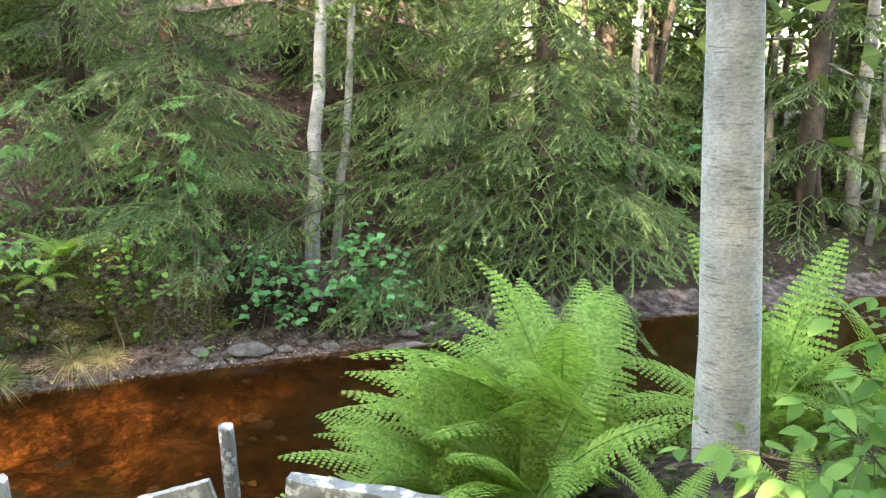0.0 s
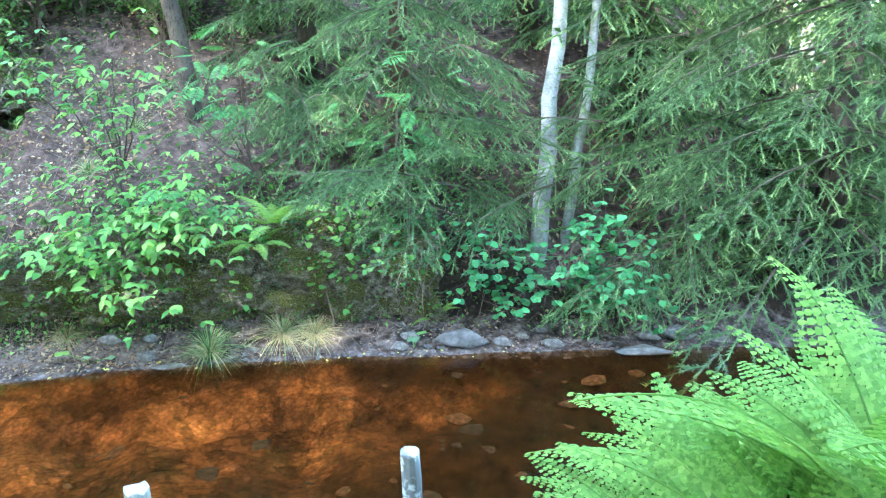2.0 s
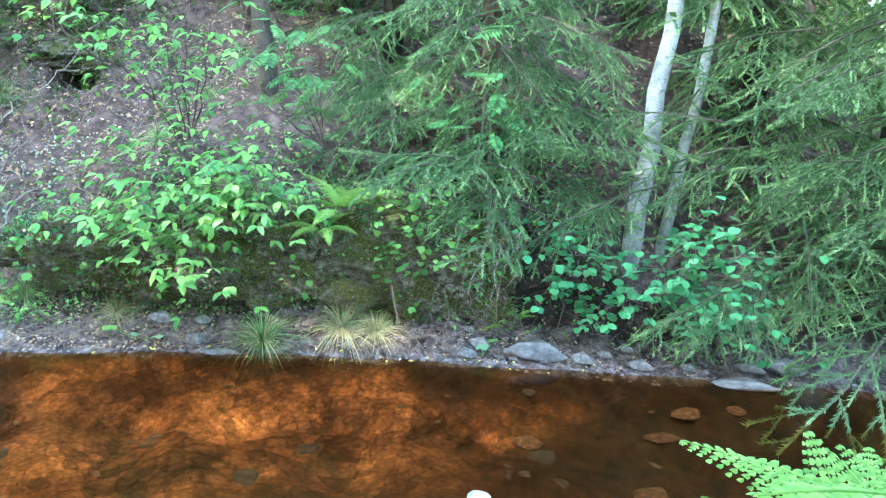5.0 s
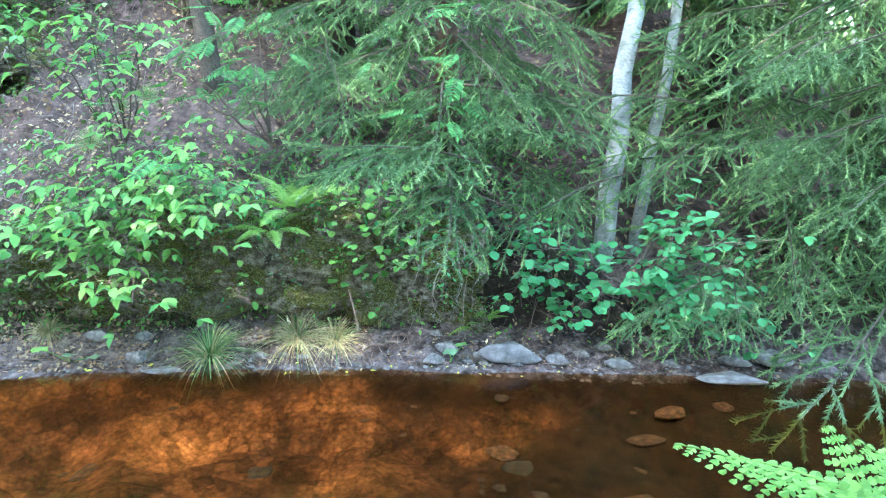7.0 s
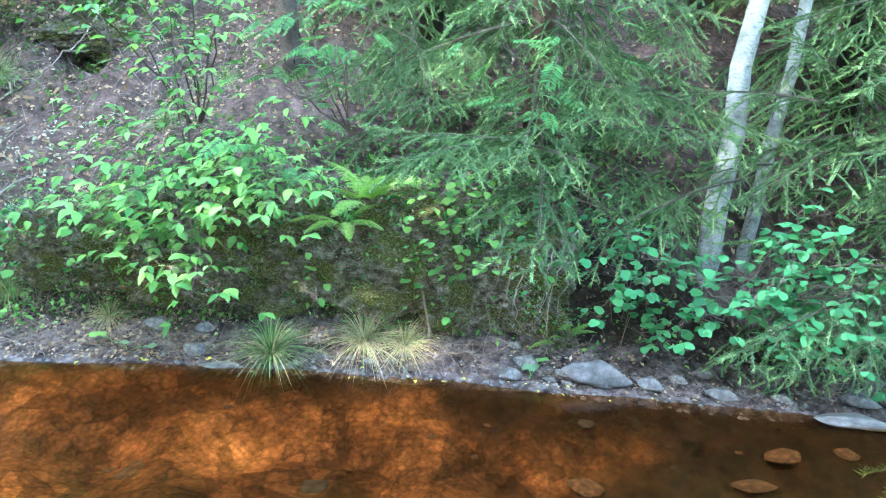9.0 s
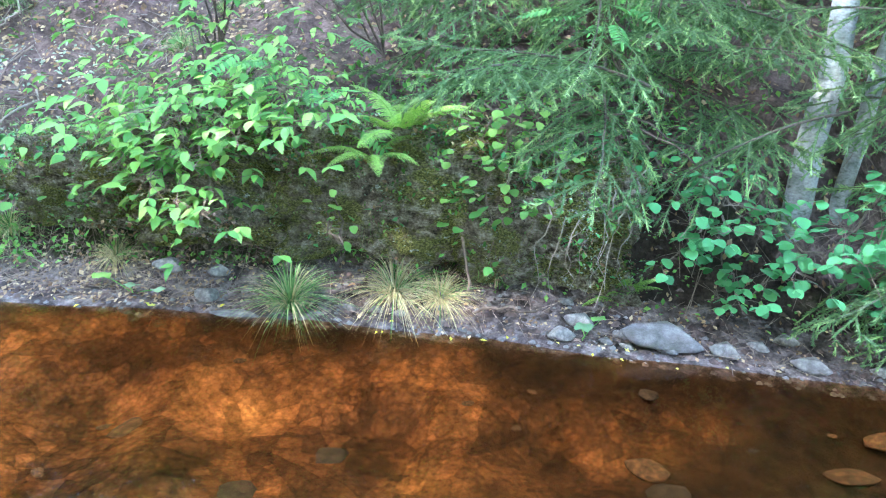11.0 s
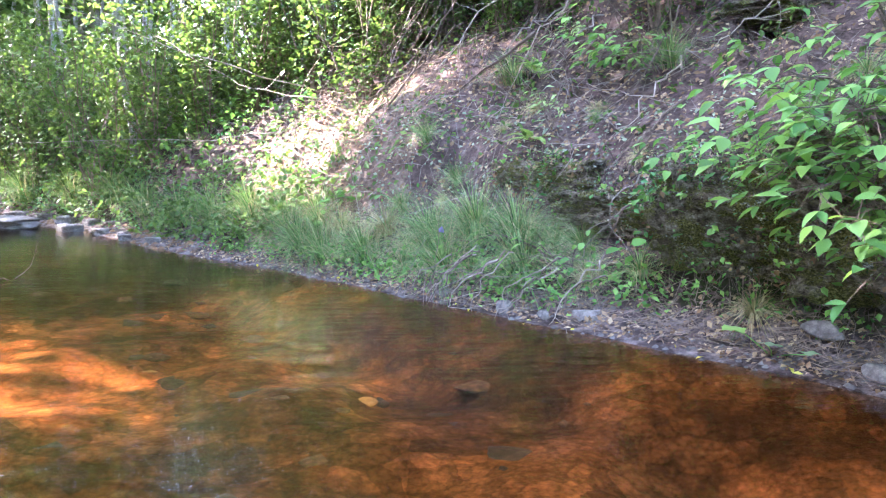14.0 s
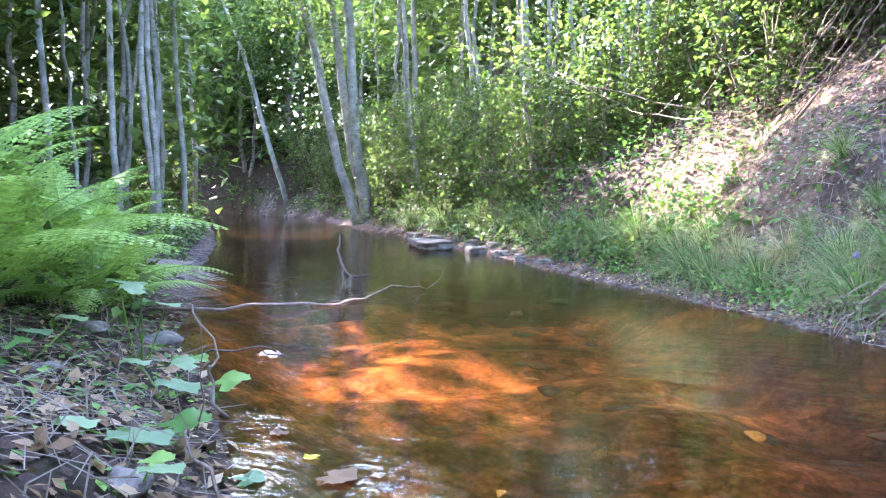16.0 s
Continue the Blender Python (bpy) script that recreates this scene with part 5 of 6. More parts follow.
leafy("leafy_shrub", (-5.4, 5.95, 0.95), [(-5.6, 5.4, 1.05), (-5.3, 5.4, 0.95), (-5.9, 5.5, 1.2), (-5.0, 5.6, 0.9)], L_BRIGHT, 0.09, 10, "small leafy shrub rooted in the mossy rock", "shrub", 4, 0.12)
leafy("round_leaf_shrub", (-0.9, 8.3, 0.45), [(-0.51, 7.75, 1.01), (-0.21, 7.8, 0.68), (-0.03, 7.95, 0.92), (-0.65, 7.7, 0.68), (-1.3, 7.55, 0.35), (-1.45, 7.6, 0.9), (-0.47, 7.95, 1.39), (0.2, 8.0, 0.3), (-0.2, 8.0, 1.25), (-0.8, 7.75, 0.86), (-0.4, 7.7, 0.5), (-1.0, 7.6, 0.55), (0.1, 7.9, 0.75), (0.15, 7.9, 1.1), (-0.1, 7.75, 0.4), (0.0, 7.85, 0.55)], L_BLUE, 0.08, 19, "shrub with rounded blue-green leaves below the spruce", "shrub", 5, 0.13)
leafy("climbing_plant", (-2.75, 7.55, 1.2), [(-3.0, 7.0, 0.6), (-2.81, 7.1, 0.75), (-2.61, 7.15, 0.5), (-2.92, 7.1, 0.95), (-3.16, 6.95, 0.85), (-2.5, 7.25, 0.85)], L_VINE, 0.08, 16, "trailing plant with small heart-shaped green leaves on the rock", "plant", 6, 0.11, pair=False)
leafy("rowan_sapling", (-2.35, 8.2, 1.35), [(-2.2, 7.2, 2.15), (-2.15, 7.1, 1.95), (-1.9, 7.3, 2.65), (-1.65, 7.4, 2.6), (-2.05, 7.2, 2.4), (-2.65, 7.1, 2.65), (-2.4, 7.0, 2.35)], L_ROWAN, 0.27, 4, "rowan sapling with feathery compound leaves", "sapling", 7, 0.12, pair=False)
leafy("rowan_sapling", (-3.9, 6.5, 1.2), [(-3.5, 6.1, 1.35), (-3.3, 6.2, 1.2), (-3.6, 6.0, 1.6), (-3.1, 6.3, 1.45)], L_ROWAN, 0.25, 4, "small rowan with feathery leaves over the rock", "sapling", 8, 0.1, pair=False)
leafy("leafy_shrub", (2.5, 2.15, 1.15), [(1.85, 2.0, 1.9), (2.02, 1.98, 2.0), (2.12, 2.0, 2.2), (2.05, 1.9, 1.85), (2.25, 2.1, 2.1), (1.9, 2.1, 1.75), (2.2, 1.9, 2.05), (2.3, 2.3, 2.3), (2.1, 2.2, 1.95), (2.35, 2.0, 1.8)], L_BRIGHT, 0.09, 15, "bright green leafy shrub beside the pale trunk", "shrub", 9, 0.09)
leafy("leafy_shrub", (2.9, 2.6, 1.15), [(2.2, 2.43, 2.7), (2.22, 2.45, 2.82), (2.2, 2.46, 3.08), (2.35, 2.5, 2.95)], L_BRIGHT, 0.11, 4, "tall thin shrub with large bright green leaves", "shrub", 19, 0.05)
leafy("leafy_shrub", (3.4, 3.2, 1.1), [(2.75, 2.7, 2.35), (2.85, 2.6, 2.6), (2.7, 2.8, 2.1), (2.95, 2.7, 2.9)], L_BRIGHT, 0.12, 6, "tall shrub with large bright green leaves", "shrub", 10, 0.09)
leafy("leafy_shrub", (3.4, 12.3, 0.9), [(2.4, 11.0, 2.3), (2.9, 10.9, 2.1), (3.4, 11.0, 2.0), (2.0, 11.3, 2.5), (3.9, 11.4, 2.2)], L_BLUE, 0.12, 8, "shrub with dull green leaves on a long bare branch", "shrub", 11, 0.2)
for k, (x, y, z, s) in enumerate(((-3.36, 6.6, 1.0, 0.42), (-1.97, 7.55, 0.16, 0.34), (-7.4, 5.1, 1.15, 0.3), (-8.4, 5.4, 1.8, 0.4))):
    fern(x, y, z, 7, s, 200 + k, "small bright green fern on the far bank", 200, 300, "small ferns of the far bank", -20, 10)
leafy("small_plant", (-3.55, 6.5, 0.42), [(-3.55, 6.4, 0.55), (-3.57, 6.38, 0.75), (-3.5, 6.4, 0.65), (-3.6, 6.4, 0.86)], L_VINE, 0.06, 5, "small plant with round leaves against the mossy rock", "plant", 12, 0.06, pair=False)

# ---- grass tufts ----
TUFTS = [grass_tuft(1, 300, 0.33, 0.95, GRASS, 0.25), grass_tuft(2, 300, 0.31, 1.0, GRASS, 0.8), grass_tuft(3, 330, 0.62, 1.0, GRASS, 0.12), grass_tuft(4, 200, 0.22, 0.6, GRASS, 0.1)]
for x, y, k, s, label in ((-3.68, 6.2, 0, 1.25, "green arching grass tuft on the muddy edge"), (-3.2, 6.68, 1, 1.3, "dry straw-coloured grass tuft on the muddy edge"), (-2.95, 6.85, 1, 1.0, "dry straw-coloured grass tuft on the muddy edge"), (-2.75, 7.2, 3, 1.3, "low green grass tuft on the muddy edge"), (-2.48, 7.35, 3, 1.0, "low green grass tuft on the muddy edge"), (-4.95, 5.75, 1, 0.8, "dry hanging grass tuft under the shrub"), (-6.75, 4.85, 2, 1.15, "large lush grass tuft on the upstream bank"), (-7.1, 4.6, 2, 1.2, "large lush grass tuft on the upstream bank"), (-6.45, 5.05, 0, 1.0, "green grass tuft on the bank"), (-7.5, 4.25, 2, 1.0, "large lush grass tuft on the upstream bank"), (-8.0, 3.9, 1, 1.4, "sunlit pale grass tuft at the foot of the bank"), (-8.4, 3.5, 1, 1.3, "sunlit pale grass tuft at the foot of the bank"), (-7.8, 3.7, 0, 1.0, "green grass tuft at the water's edge"), (-5.7, 5.4, 0, 0.9, "grass tuft hanging over the undercut bank"), (-5.95, 5.15, 1, 0.9, "grass tuft hanging over the undercut bank"), (-9.0, 2.9, 2, 1.0, "tall grass on the upstream bank"), (-9.6, 2.5, 2, 1.1, "tall grass on the upstream bank"), (-10.2, 2.0, 2, 1.2, "tall grass on the upstream bank"), (-10.8, 1.5, 2, 1.2, "tall grass on the upstream bank"), (-11.5, 0.9, 2, 1.2, "tall grass on the upstream bank"), (-12.3, 0.3, 2, 1.3, "tall grass on the upstream bank"), (-13.2, -0.6, 2, 1.3, "tall grass on the upstream bank"), (-8.6, 5.2, 2, 0.9, "grass tuft on the slope"), (-7.4, 6.3, 2, 0.9, "hanging grass tuft under the roots"), (-14.2, -1.7, 2, 1.4, "tall grass on the upstream bank"), (-15.4, -2.9, 2, 1.4, "tall grass on the upstream bank")):
    t = new("grass_tuft", TUFTS[k])
    t.matrix_basis = pose(x, y, on_land(x, y, 0.02), 18, 0, 30) @ Matrix.Scale(s, 4)
    tagged(t, label, "grass", "grass tufts of the far bank")

# ---- posts, rail, debris ----
def post(x, y, top, r, label, seed):
    z = on_land(x, y, 0.25)
    bm = bmesh.new()
    bmesh.ops.create_cone(bm, cap_ends=True, segments=10, radius1=r * 1.05, radius2=r, depth=top - z)
    bmesh.ops.subdivide_edges(bm, edges=[e for e in bm.edges if abs(e.verts[0].co.z - e.verts[1].co.z) > 0.1], cuts=8)
    for v in bm.verts:
        v.co.xy *= 1 + 0.1 * noise.noise(v.co * 9 + Vector((seed, 0, 0)))
        if v.co.z > (top - z) / 2 - 0.01:
            v.co.z += 0.03 * noise.noise(v.co * 30 + Vector((0, seed, 0)))
    me = bpy.data.meshes.new("post")
    bm.to_mesh(me)
    bm.free()
    me.materials.append(OLD_WOOD)
    ob = new("wooden_post", me)
    ob.matrix_basis = pose(x, y, (top + z) / 2, 2, -2, seed * 20)
    return tagged(ob, label, "post", "posts at the near edge")


post(-0.466, 3.88, 0.96, 0.045, "weathered grey wooden post with a lichen-covered top", 1)
post(-1.34, 3.15, 1.0, 0.05, "weathered grey wooden post beside the water", 2)


def board(a, b, wide, thick, label, seed):
    """A rough plank from a to b with a split, uneven edge."""
    a, b = Vector(a), Vector(b)
    bm = bmesh.new()
    bmesh.ops.create_cube(bm, size=1.0)
    bmesh.ops.scale(bm, vec=((b - a).length, thick, wide), verts=bm.verts)
    bmesh.ops.subdivide_edges(bm, edges=[e for e in bm.edges if abs(e.verts[0].co.x - e.verts[1].co.x) > 0.1], cuts=14)
    for v in bm.verts:
        v.co.z += 0.012 * noise.noise(v.co * 14 + Vector((seed, 0, 0)))
        v.co.y += 0.008 * noise.noise(v.co * 18 + Vector((0, seed, 0)))
    me = bpy.data.meshes.new("board")
    bm.to_mesh(me)
    bm.free()
    me.materials.append(OLD_WOOD)
    ob = new("wooden_board", me)
    d = (b - a).normalized()
    ob.matrix_basis = Matrix.Translation((a + b) / 2) @ d.to_track_quat("X", "Z").to_matrix().to_4x4()
    return tagged(ob, label, "board", "boards of the low rail")


RAIL_Z = 1.27
board((0.24, 2.72, RAIL_Z), (1.6, 2.62, RAIL_Z - 0.09), 0.14, 0.07, "lichen-covered weathered rail board of a low fence", 1)
board((-0.75, 3.35, 0.73), (-0.38, 3.4, 0.83), 0.13, 0.04, "grey weathered board leaning by the posts", 2)
for x, y, top in ((0.4, 2.74, 1.24), (1.5, 2.66, 1.16), (-0.6, 3.4, 0.72)):
    post(x, y, top, 0.04, "weathered post carrying a rail board", x)


def twig_stuff(name, n, place, length, label, seed, mat, thick=0.004, category="twigs"):
    rng = np.random.default_rng(seed)
    x, y = place(rng, n)
    dry = (y > np.interp(x, FAR_X, FAR_Y) - 0.05) | (y < np.interp(x, NEAR_X, NEAR_Y) - 0.1)
    x, y = x[dry], y[dry]
    n = len(x)
    z = land(x, y)
    a = rng.uniform(0, 2 * np.pi, n)
    tv = np.array([(-0.5, 0, 0), (0.5, 0.05, 0.0), (0.02, 0.02, 0.02), (0, 0.08, 0.01)])
    d = np.stack([np.cos(a), np.sin(a), rng.normal(0, 0.35, n)], -1)
    ln = length * rng.uniform(0.4, 1.5, n)
    p0 = np.stack([x, y, np.maximum(z, 0) + 0.012], -1)
    gz = land(x + d[:, 0] * ln, y + d[:, 1] * ln)
    p1 = p0 + d * ln[:, None]
    p1[:, 2] = np.maximum(gz, 0) + 0.012 + np.abs(rng.normal(0, 0.03, n))
    s = unit(np.cross(p1 - p0, np.array([0, 0, 1.0]))) * thick
    u = np.array([0, 0, thick * 1.6])
    v = np.stack([p0 - s, p0 + s, p0 + u, p1 - s * 0.5, p1 + s * 0.5, p1 + u * 0.5], 1).reshape(-1, 3)
    f = (np.arange(n)[:, None, None] * 6 + np.array([[0, 3, 5, 2], [2, 5, 4, 1], [1, 4, 3, 0]])[None]).reshape(-1, 4)
    return tagged(new(name, mesh_of(name, v, f, mat)), label, category, kind="stuff")


def fallen(name, n, place, size, label, seed, mat):
    rng = np.random.default_rng(seed)
    x, y = place(rng, n)
    dry = (y > np.interp(x, FAR_X, FAR_Y) - 0.12) | (y < np.interp(x, NEAR_X, NEAR_Y) + 0.02)
    x, y = x[dry], y[dry]
    n = len(x)
    e = 0.05
    nx, ny = (land(x + e, y) - land(x - e, y)) / (2 * e), (land(x, y + e) - land(x, y - e)) / (2 * e)
    nrm = unit(np.stack([-nx, -ny, np.ones(n)], -1) + rng.normal(size=(n, 3)) * 0.35)
    d = random_dirs(n, rng)
    d = d - nrm * (d * nrm).sum(1, keepdims=True)
    v, f = scatter(*LEAF_SIMPLE, frames_along(d, nrm), np.stack([x, y, np.maximum(land(x, y), 0.0) + 0.012], -1), size * rng.uniform(0.5, 1.3, n))
    return tagged(new(name, mesh_of(name, v, f, mat)), label, "fallen leaves" if mat in (DEAD_LEAF, YELLOW_LEAF) else "ground plants", kind="stuff")


def far_strip(x0, x1, lo, hi):
    def place(rng, n):
        x = rng.uniform(x0, x1, n)
        return x, np.interp(x, FAR_X, FAR_Y) + (lo + (hi - lo) * rng.random(n)) / 0.8
    return place


def near_strip(x0, x1, lo, hi):
    def place(rng, n):
        x = rng.uniform(x0, x1, n)
        return x, np.interp(x, NEAR_X, NEAR_Y) - (lo + (hi - lo) * rng.random(n) ** 1.4) / 0.8
    return place


fallen("fallen_leaves", 6500, far_strip(-12.5, 1, 0.6, 4.5), 0.06, "brown fallen leaves on the far slope", 1, DEAD_LEAF)
fallen("fallen_leaves", 1800, far_strip(-10, 0.5, 0.0, 0.7), 0.035, "fallen leaves at the muddy water's edge", 2, DEAD_LEAF)
fallen("yellow_leaves", 40, far_strip(-8, 0.5, -0.12, 0.08), 0.04, "yellow fallen leaves along the waterline", 3, YELLOW_LEAF)
fallen("fallen_leaves", 1500, near_strip(-6, -1.6, 0.02, 1.6), 0.055, "brown fallen leaves on the near bank", 4, DEAD_LEAF)
twig_stuff("twigs", 1500, far_strip(-12.5, 0, 0.5, 4.0), 0.22, "dry twigs littering the far slope", 1, TWIG)
twig_stuff("twigs", 800, far_strip(-9, 0.5, 0.02, 0.6), 0.13, "small twigs on the muddy edge", 2, TWIG, 0.0025)
twig_stuff("twigs", 420, near_strip(-6, -1.7, 0.0, 1.3), 0.2, "dry twigs and stalks on the near bank", 3, TWIG, 0.003)
fallen("ground_plants", 700, far_strip(-9, 0, 0.35, 1.3), 0.045, "small green plants on the rocky far bank", 5, LEAF_BRIGHT)
fallen("ground_plants", 500, near_strip(-7, -2, 0.15, 2.0), 0.06, "small green plants on the near bank", 6, LEAF_BRIGHT)


def herbs(n, place, tall, size, label, seed, mat, template=LEAF_SIMPLE):
    """Loose leafy cover of a stretch of bank."""
    rng = np.random.default_rng(seed)
    x, y = place(rng, n // 3)
    h = tall * (0.5 + 0.5 * wobble(x, y, 0.5, seed)) * rng.random(len(x))
    c = np.stack([x, y, np.maximum(land(x, y), 0) + 0.02 + h], -1)
    v, f = leaf_cloud(c, 0.05, 3, size, rng, template)
    return tagged(new("herbs", mesh_of("herbs", v, f, mat)), label, "undergrowth", kind="stuff")


herbs(6500, far_strip(-17, -8.6, 0.25, 1.3), 0.6, 0.085, "leafy green herbs along the foot of the upstream bank", 51, LEAF_WOOD)
herbs(2600, far_strip(-16, -10.5, 1.2, 4.0), 0.7, 0.10, "green undergrowth on the upstream slope", 52, LEAF_BRIGHT)
herbs(2800, far_strip(-10.5, -4.5, 1.2, 4.5), 0.4, 0.065, "scattered green plants on the slope", 53, LEAF_WOOD)
herbs(2600, far_strip(0.8, 8, 0.4, 5.0), 0.6, 0.10, "shaded undergrowth on the downstream bank", 54, LEAF_WOOD)
herbs(3600, near_strip(-13, -4.2, 0.3, 3.0), 0.6, 0.09, "green undergrowth of the near bank upstream", 55, LEAF_WOOD)
herbs(1500, far_strip(-5.2, -1.5, 0.75, 1.5), 0.25, 0.06, "small leafy plants on top of the mossy rock", 56, LEAF_BRIGHT)
herbs(1500, far_strip(-5.4, -1.6, 0.42, 0.85), 0.22, 0.035, "small plants clinging to the mossy rock", 57, LEAF_WOOD)
herbs(900, near_strip(0.6, 3.5, 0.2, 2.2), 0.3, 0.07, "low green plants under the ferns", 58, LEAF_WOOD)
herbs(700, far_strip(-7.8, -5.2, 0.3, 0.8), 0.18, 0.06, "low green plants on the bank's foot", 59, LEAF_BRIGHT)
herbs(2600, far_strip(-31, -17, 0.1, 3.0), 0.9, 0.16, "green undergrowth where the stream bends away", 60, LEAF_WOOD)
herbs(1800, near_strip(-27, -12, 0.2, 3.0), 0.8, 0.15, "green undergrowth of the far near bank", 61, LEAF_WOOD)


def brushwood(n, place, length, label, seed, mat, up=0.5):
    """Thin dead stems that stand out of the ground at all angles."""
    rng = np.random.default_rng(seed)
    x, y = place(rng, n)
    p0 = np.stack([x, y, land(x, y) - 0.03], -1)
    d = unit(random_dirs(n, rng) + np.array([0.1, -0.4, up]))
    ln = (length * rng.uniform(0.3, 1.4, n))[:, None]
    p1 = p0 + d * ln * 0.55 + rng.normal(size=(n, 3)) * 0.04
    p2 = p0 + d * ln + np.array([0, 0, -0.12]) * ln + rng.normal(size=(n, 3)) * 0.05
    s, u = unit(np.cross(d, np.array([0.2, 0.1, 1.0]))) * 0.0035, np.array([0.0, 0.0, 0.005])
    v = np.stack([p0 - s, p0 + s, p0 + u, p1 - s * 0.8, p1 + s * 0.8, p1 + u * 0.8, p2 - s * 0.3, p2 + s * 0.3, p2 + u * 0.3], 1).reshape(-1, 3)
    f = (np.arange(n)[:, None, None] * 9 + np.array([[0, 3, 5, 2], [2, 5, 4, 1], [1, 4, 3, 0], [3, 6, 8, 5], [5, 8, 7, 4], [4, 7, 6, 3]])[None]).reshape(-1, 4)
    return tagged(new("brushwood", mesh_of("brushwood", v, f, mat)), label, "dead twigs", kind="stuff")


brushwood(420, far_strip(-11.5, -5.5, 1.2, 4.5), 0.5, "tangle of thin dead stems on the eroded slope", 71, TWIG)
brushwood(260, far_strip(-11.5, -7.0, 0.9, 2.6), 0.6, "pale dry stems on the sunny bank", 72, ROOT)
brushwood(500, far_strip(-17, -9.5, 0.3, 2.5), 0.6, "dry stems among the herbs upstream", 73, TWIG, 1.0)
brushwood(200, far_strip(-5.0, -1.0, 0.7, 2.0), 0.4, "thin dead stems under the spruces", 74, TWIG)
brushwood(160, near_strip(-4.6, -2.2, 0.1, 1.2), 0.22, "thin dry stalks standing on the near bank", 75, ROOT, 0.8)

fallen("fallen_leaves", 3800, far_strip(-10.5, -5.2, 0.7, 3.4), 0.05, "reddish brown leaf litter on the eroded slope", 31, DEAD_LEAF)
twig_stuff("twigs", 500, far_strip(-9.6, -5.4, 0.6, 3.2), 0.24, "thin pale twigs and roots on the eroded slope", 32, ROOT, 0.003)
twig_stuff("twigs", 900, far_strip(-6.4, -4.2, 0.15, 0.75), 0.16, "brown stalks matted on the foot of the bank", 33, TWIG, 0.0025)
herbs(600, far_strip(-5.6, -1.9, 0.4, 0.62), 0.35, 0.05, "leafy plants hanging over the mossy rock", 34, LEAF_BRIGHT)
rng_t = random.Random(61)
for k in range(34):
    x = rng_t.uniform(-8.6, -2.4)
    d = rng_t.uniform(0.55, 0.95) if x > -5.4 else rng_t.uniform(0.5, 2.6)
    y = float(np.interp(x, FAR_X, FAR_Y)) + d / 0.8
    t = new("grass_tuft", TUFTS[(0, 1, 3, 2)[k % 4]])
    t.matrix_basis = pose(x, y, on_land(x, y, 0.02), 38, 0, 30) @ Matrix.Scale(rng_t.uniform(0.45, 0.8), 4)
    tagged(t, "thin grass tuft hanging down the far bank", "grass", "grass tufts of the far bank")
leafy("climbing_plant", (-2.86, 7.3, 1.33), [(-2.86, 6.88, 1.07), (-2.72, 6.91, 0.89), (-2.5, 6.97, 0.73), (-2.52, 7.09, 0.97), (-3.02, 6.96, 1.22), (-2.49, 7.21, 1.14), (-2.62, 6.9, 0.68)], L_VINE, 0.075, 18, "dense trailing plant with heart-shaped leaves covering the rock", "plant", 71, 0.1, pair=False)
leafy("climbing_plant", (-2.44, 7.51, 1.33), [(-2.14, 7.33, 0.97), (-1.99, 7.43, 1.06), (-1.73, 7.53, 0.93), (-1.5, 7.67, 1.03), (-1.27, 7.72, 0.76)], L_BLUE, 0.07, 12, "trailing plant with small rounded leaves below the spruce", "plant", 72, 0.1, pair=False)
leafy("leafy_shrub", (-4.49, 6.37, 1.31), [(-4.84, 5.63, 0.95), (-4.98, 5.52, 0.78), (-4.54, 5.63, 0.81), (-4.43, 5.77, 1.1), (-3.67, 6.34, 1.38), (-3.51, 6.4, 1.3), (-3.88, 6.27, 1.51)], L_BRIGHT, 0.085, 16, "low leafy shrub growing over the edge of the rock", "shrub", 73, 0.13)
fern(-3.3, 6.8, 1.1, 11, 0.6, 231, "bright pale green fern on top of the mossy rock", 200, 330, "small ferns of the far bank", -25, 5)


def rock_cover(n, size, seed, mat, label, out=0.04):
    """Small plants rooted on the outer faces of the rocks, in patches."""
    rng = np.random.default_rng(seed)
    c = []
    for ob in [o for o in scene.objects if o.name.startswith("rock")]:
        m = ob.matrix_basis
        turn = m.to_3x3().inverted().transposed()
        for v in ob.data.vertices:
            nrm = (turn @ v.normal).normalized()
            p = m @ v.co
            if nrm.y < 0.25 and nrm.z > -0.35 and noise.noise(p * 2.3 + Vector((seed, 0, 0))) > -0.05:
                c.append(p + nrm * out)
    c = np.array(c)[rng.integers(0, len(c), n)]
    v, f = leaf_cloud(c, 0.035, 3, size, rng, LEAF_SIMPLE, -0.4, 0.3)
    return tagged(new("rock_plants", mesh_of("rock_plants", v, f, mat)), label, "undergrowth", kind="stuff")


rock_cover(420, 0.05, 3, LEAF_BRIGHT, "small bright leaves growing over the rock face")
rock_cover(900, 0.025, 8, LEAF_WOOD, "fine dark green plants growing over the rock face", 0.02)
rock_cover(160, 0.06, 14, LEAF_BLUE, "rounded dull green leaves hanging over the rock face", 0.07)
rock_cover(350, 0.045, 19, DEAD_LEAF, "withered leaves and stalks caught on the rock face", 0.02)


# ---- more leafy cover on the slope ----
leafy("leafy_sapling", (-5.3, 6.9, 1.5), [(-4.95, 5.7, 2.75), (-4.5, 6.2, 2.75), (-4.45, 6.1, 2.45), (-4.2, 6.4, 2.8), (-5.1, 5.6, 2.5), (-4.7, 5.9, 2.5), (-4.0, 6.3, 2.5)], L_BRIGHT, 0.105, 18, "leafy sapling with layered light green leaves", "sapling", 31, 0.22, DARK_BARK, stem=0.009)
leafy("rowan_sapling", (-3.9, 7.3, 1.6), [(-3.85, 6.5, 2.85), (-3.8, 6.55, 2.5), (-4.0, 6.4, 2.25), (-3.5, 6.7, 2.7), (-4.2, 6.3, 2.05), (-3.6, 6.8, 3.0)], L_ROWAN, 0.25, 8, "rowan sapling with feathery leaves on the slope", "sapling", 32, 0.15, pair=False)
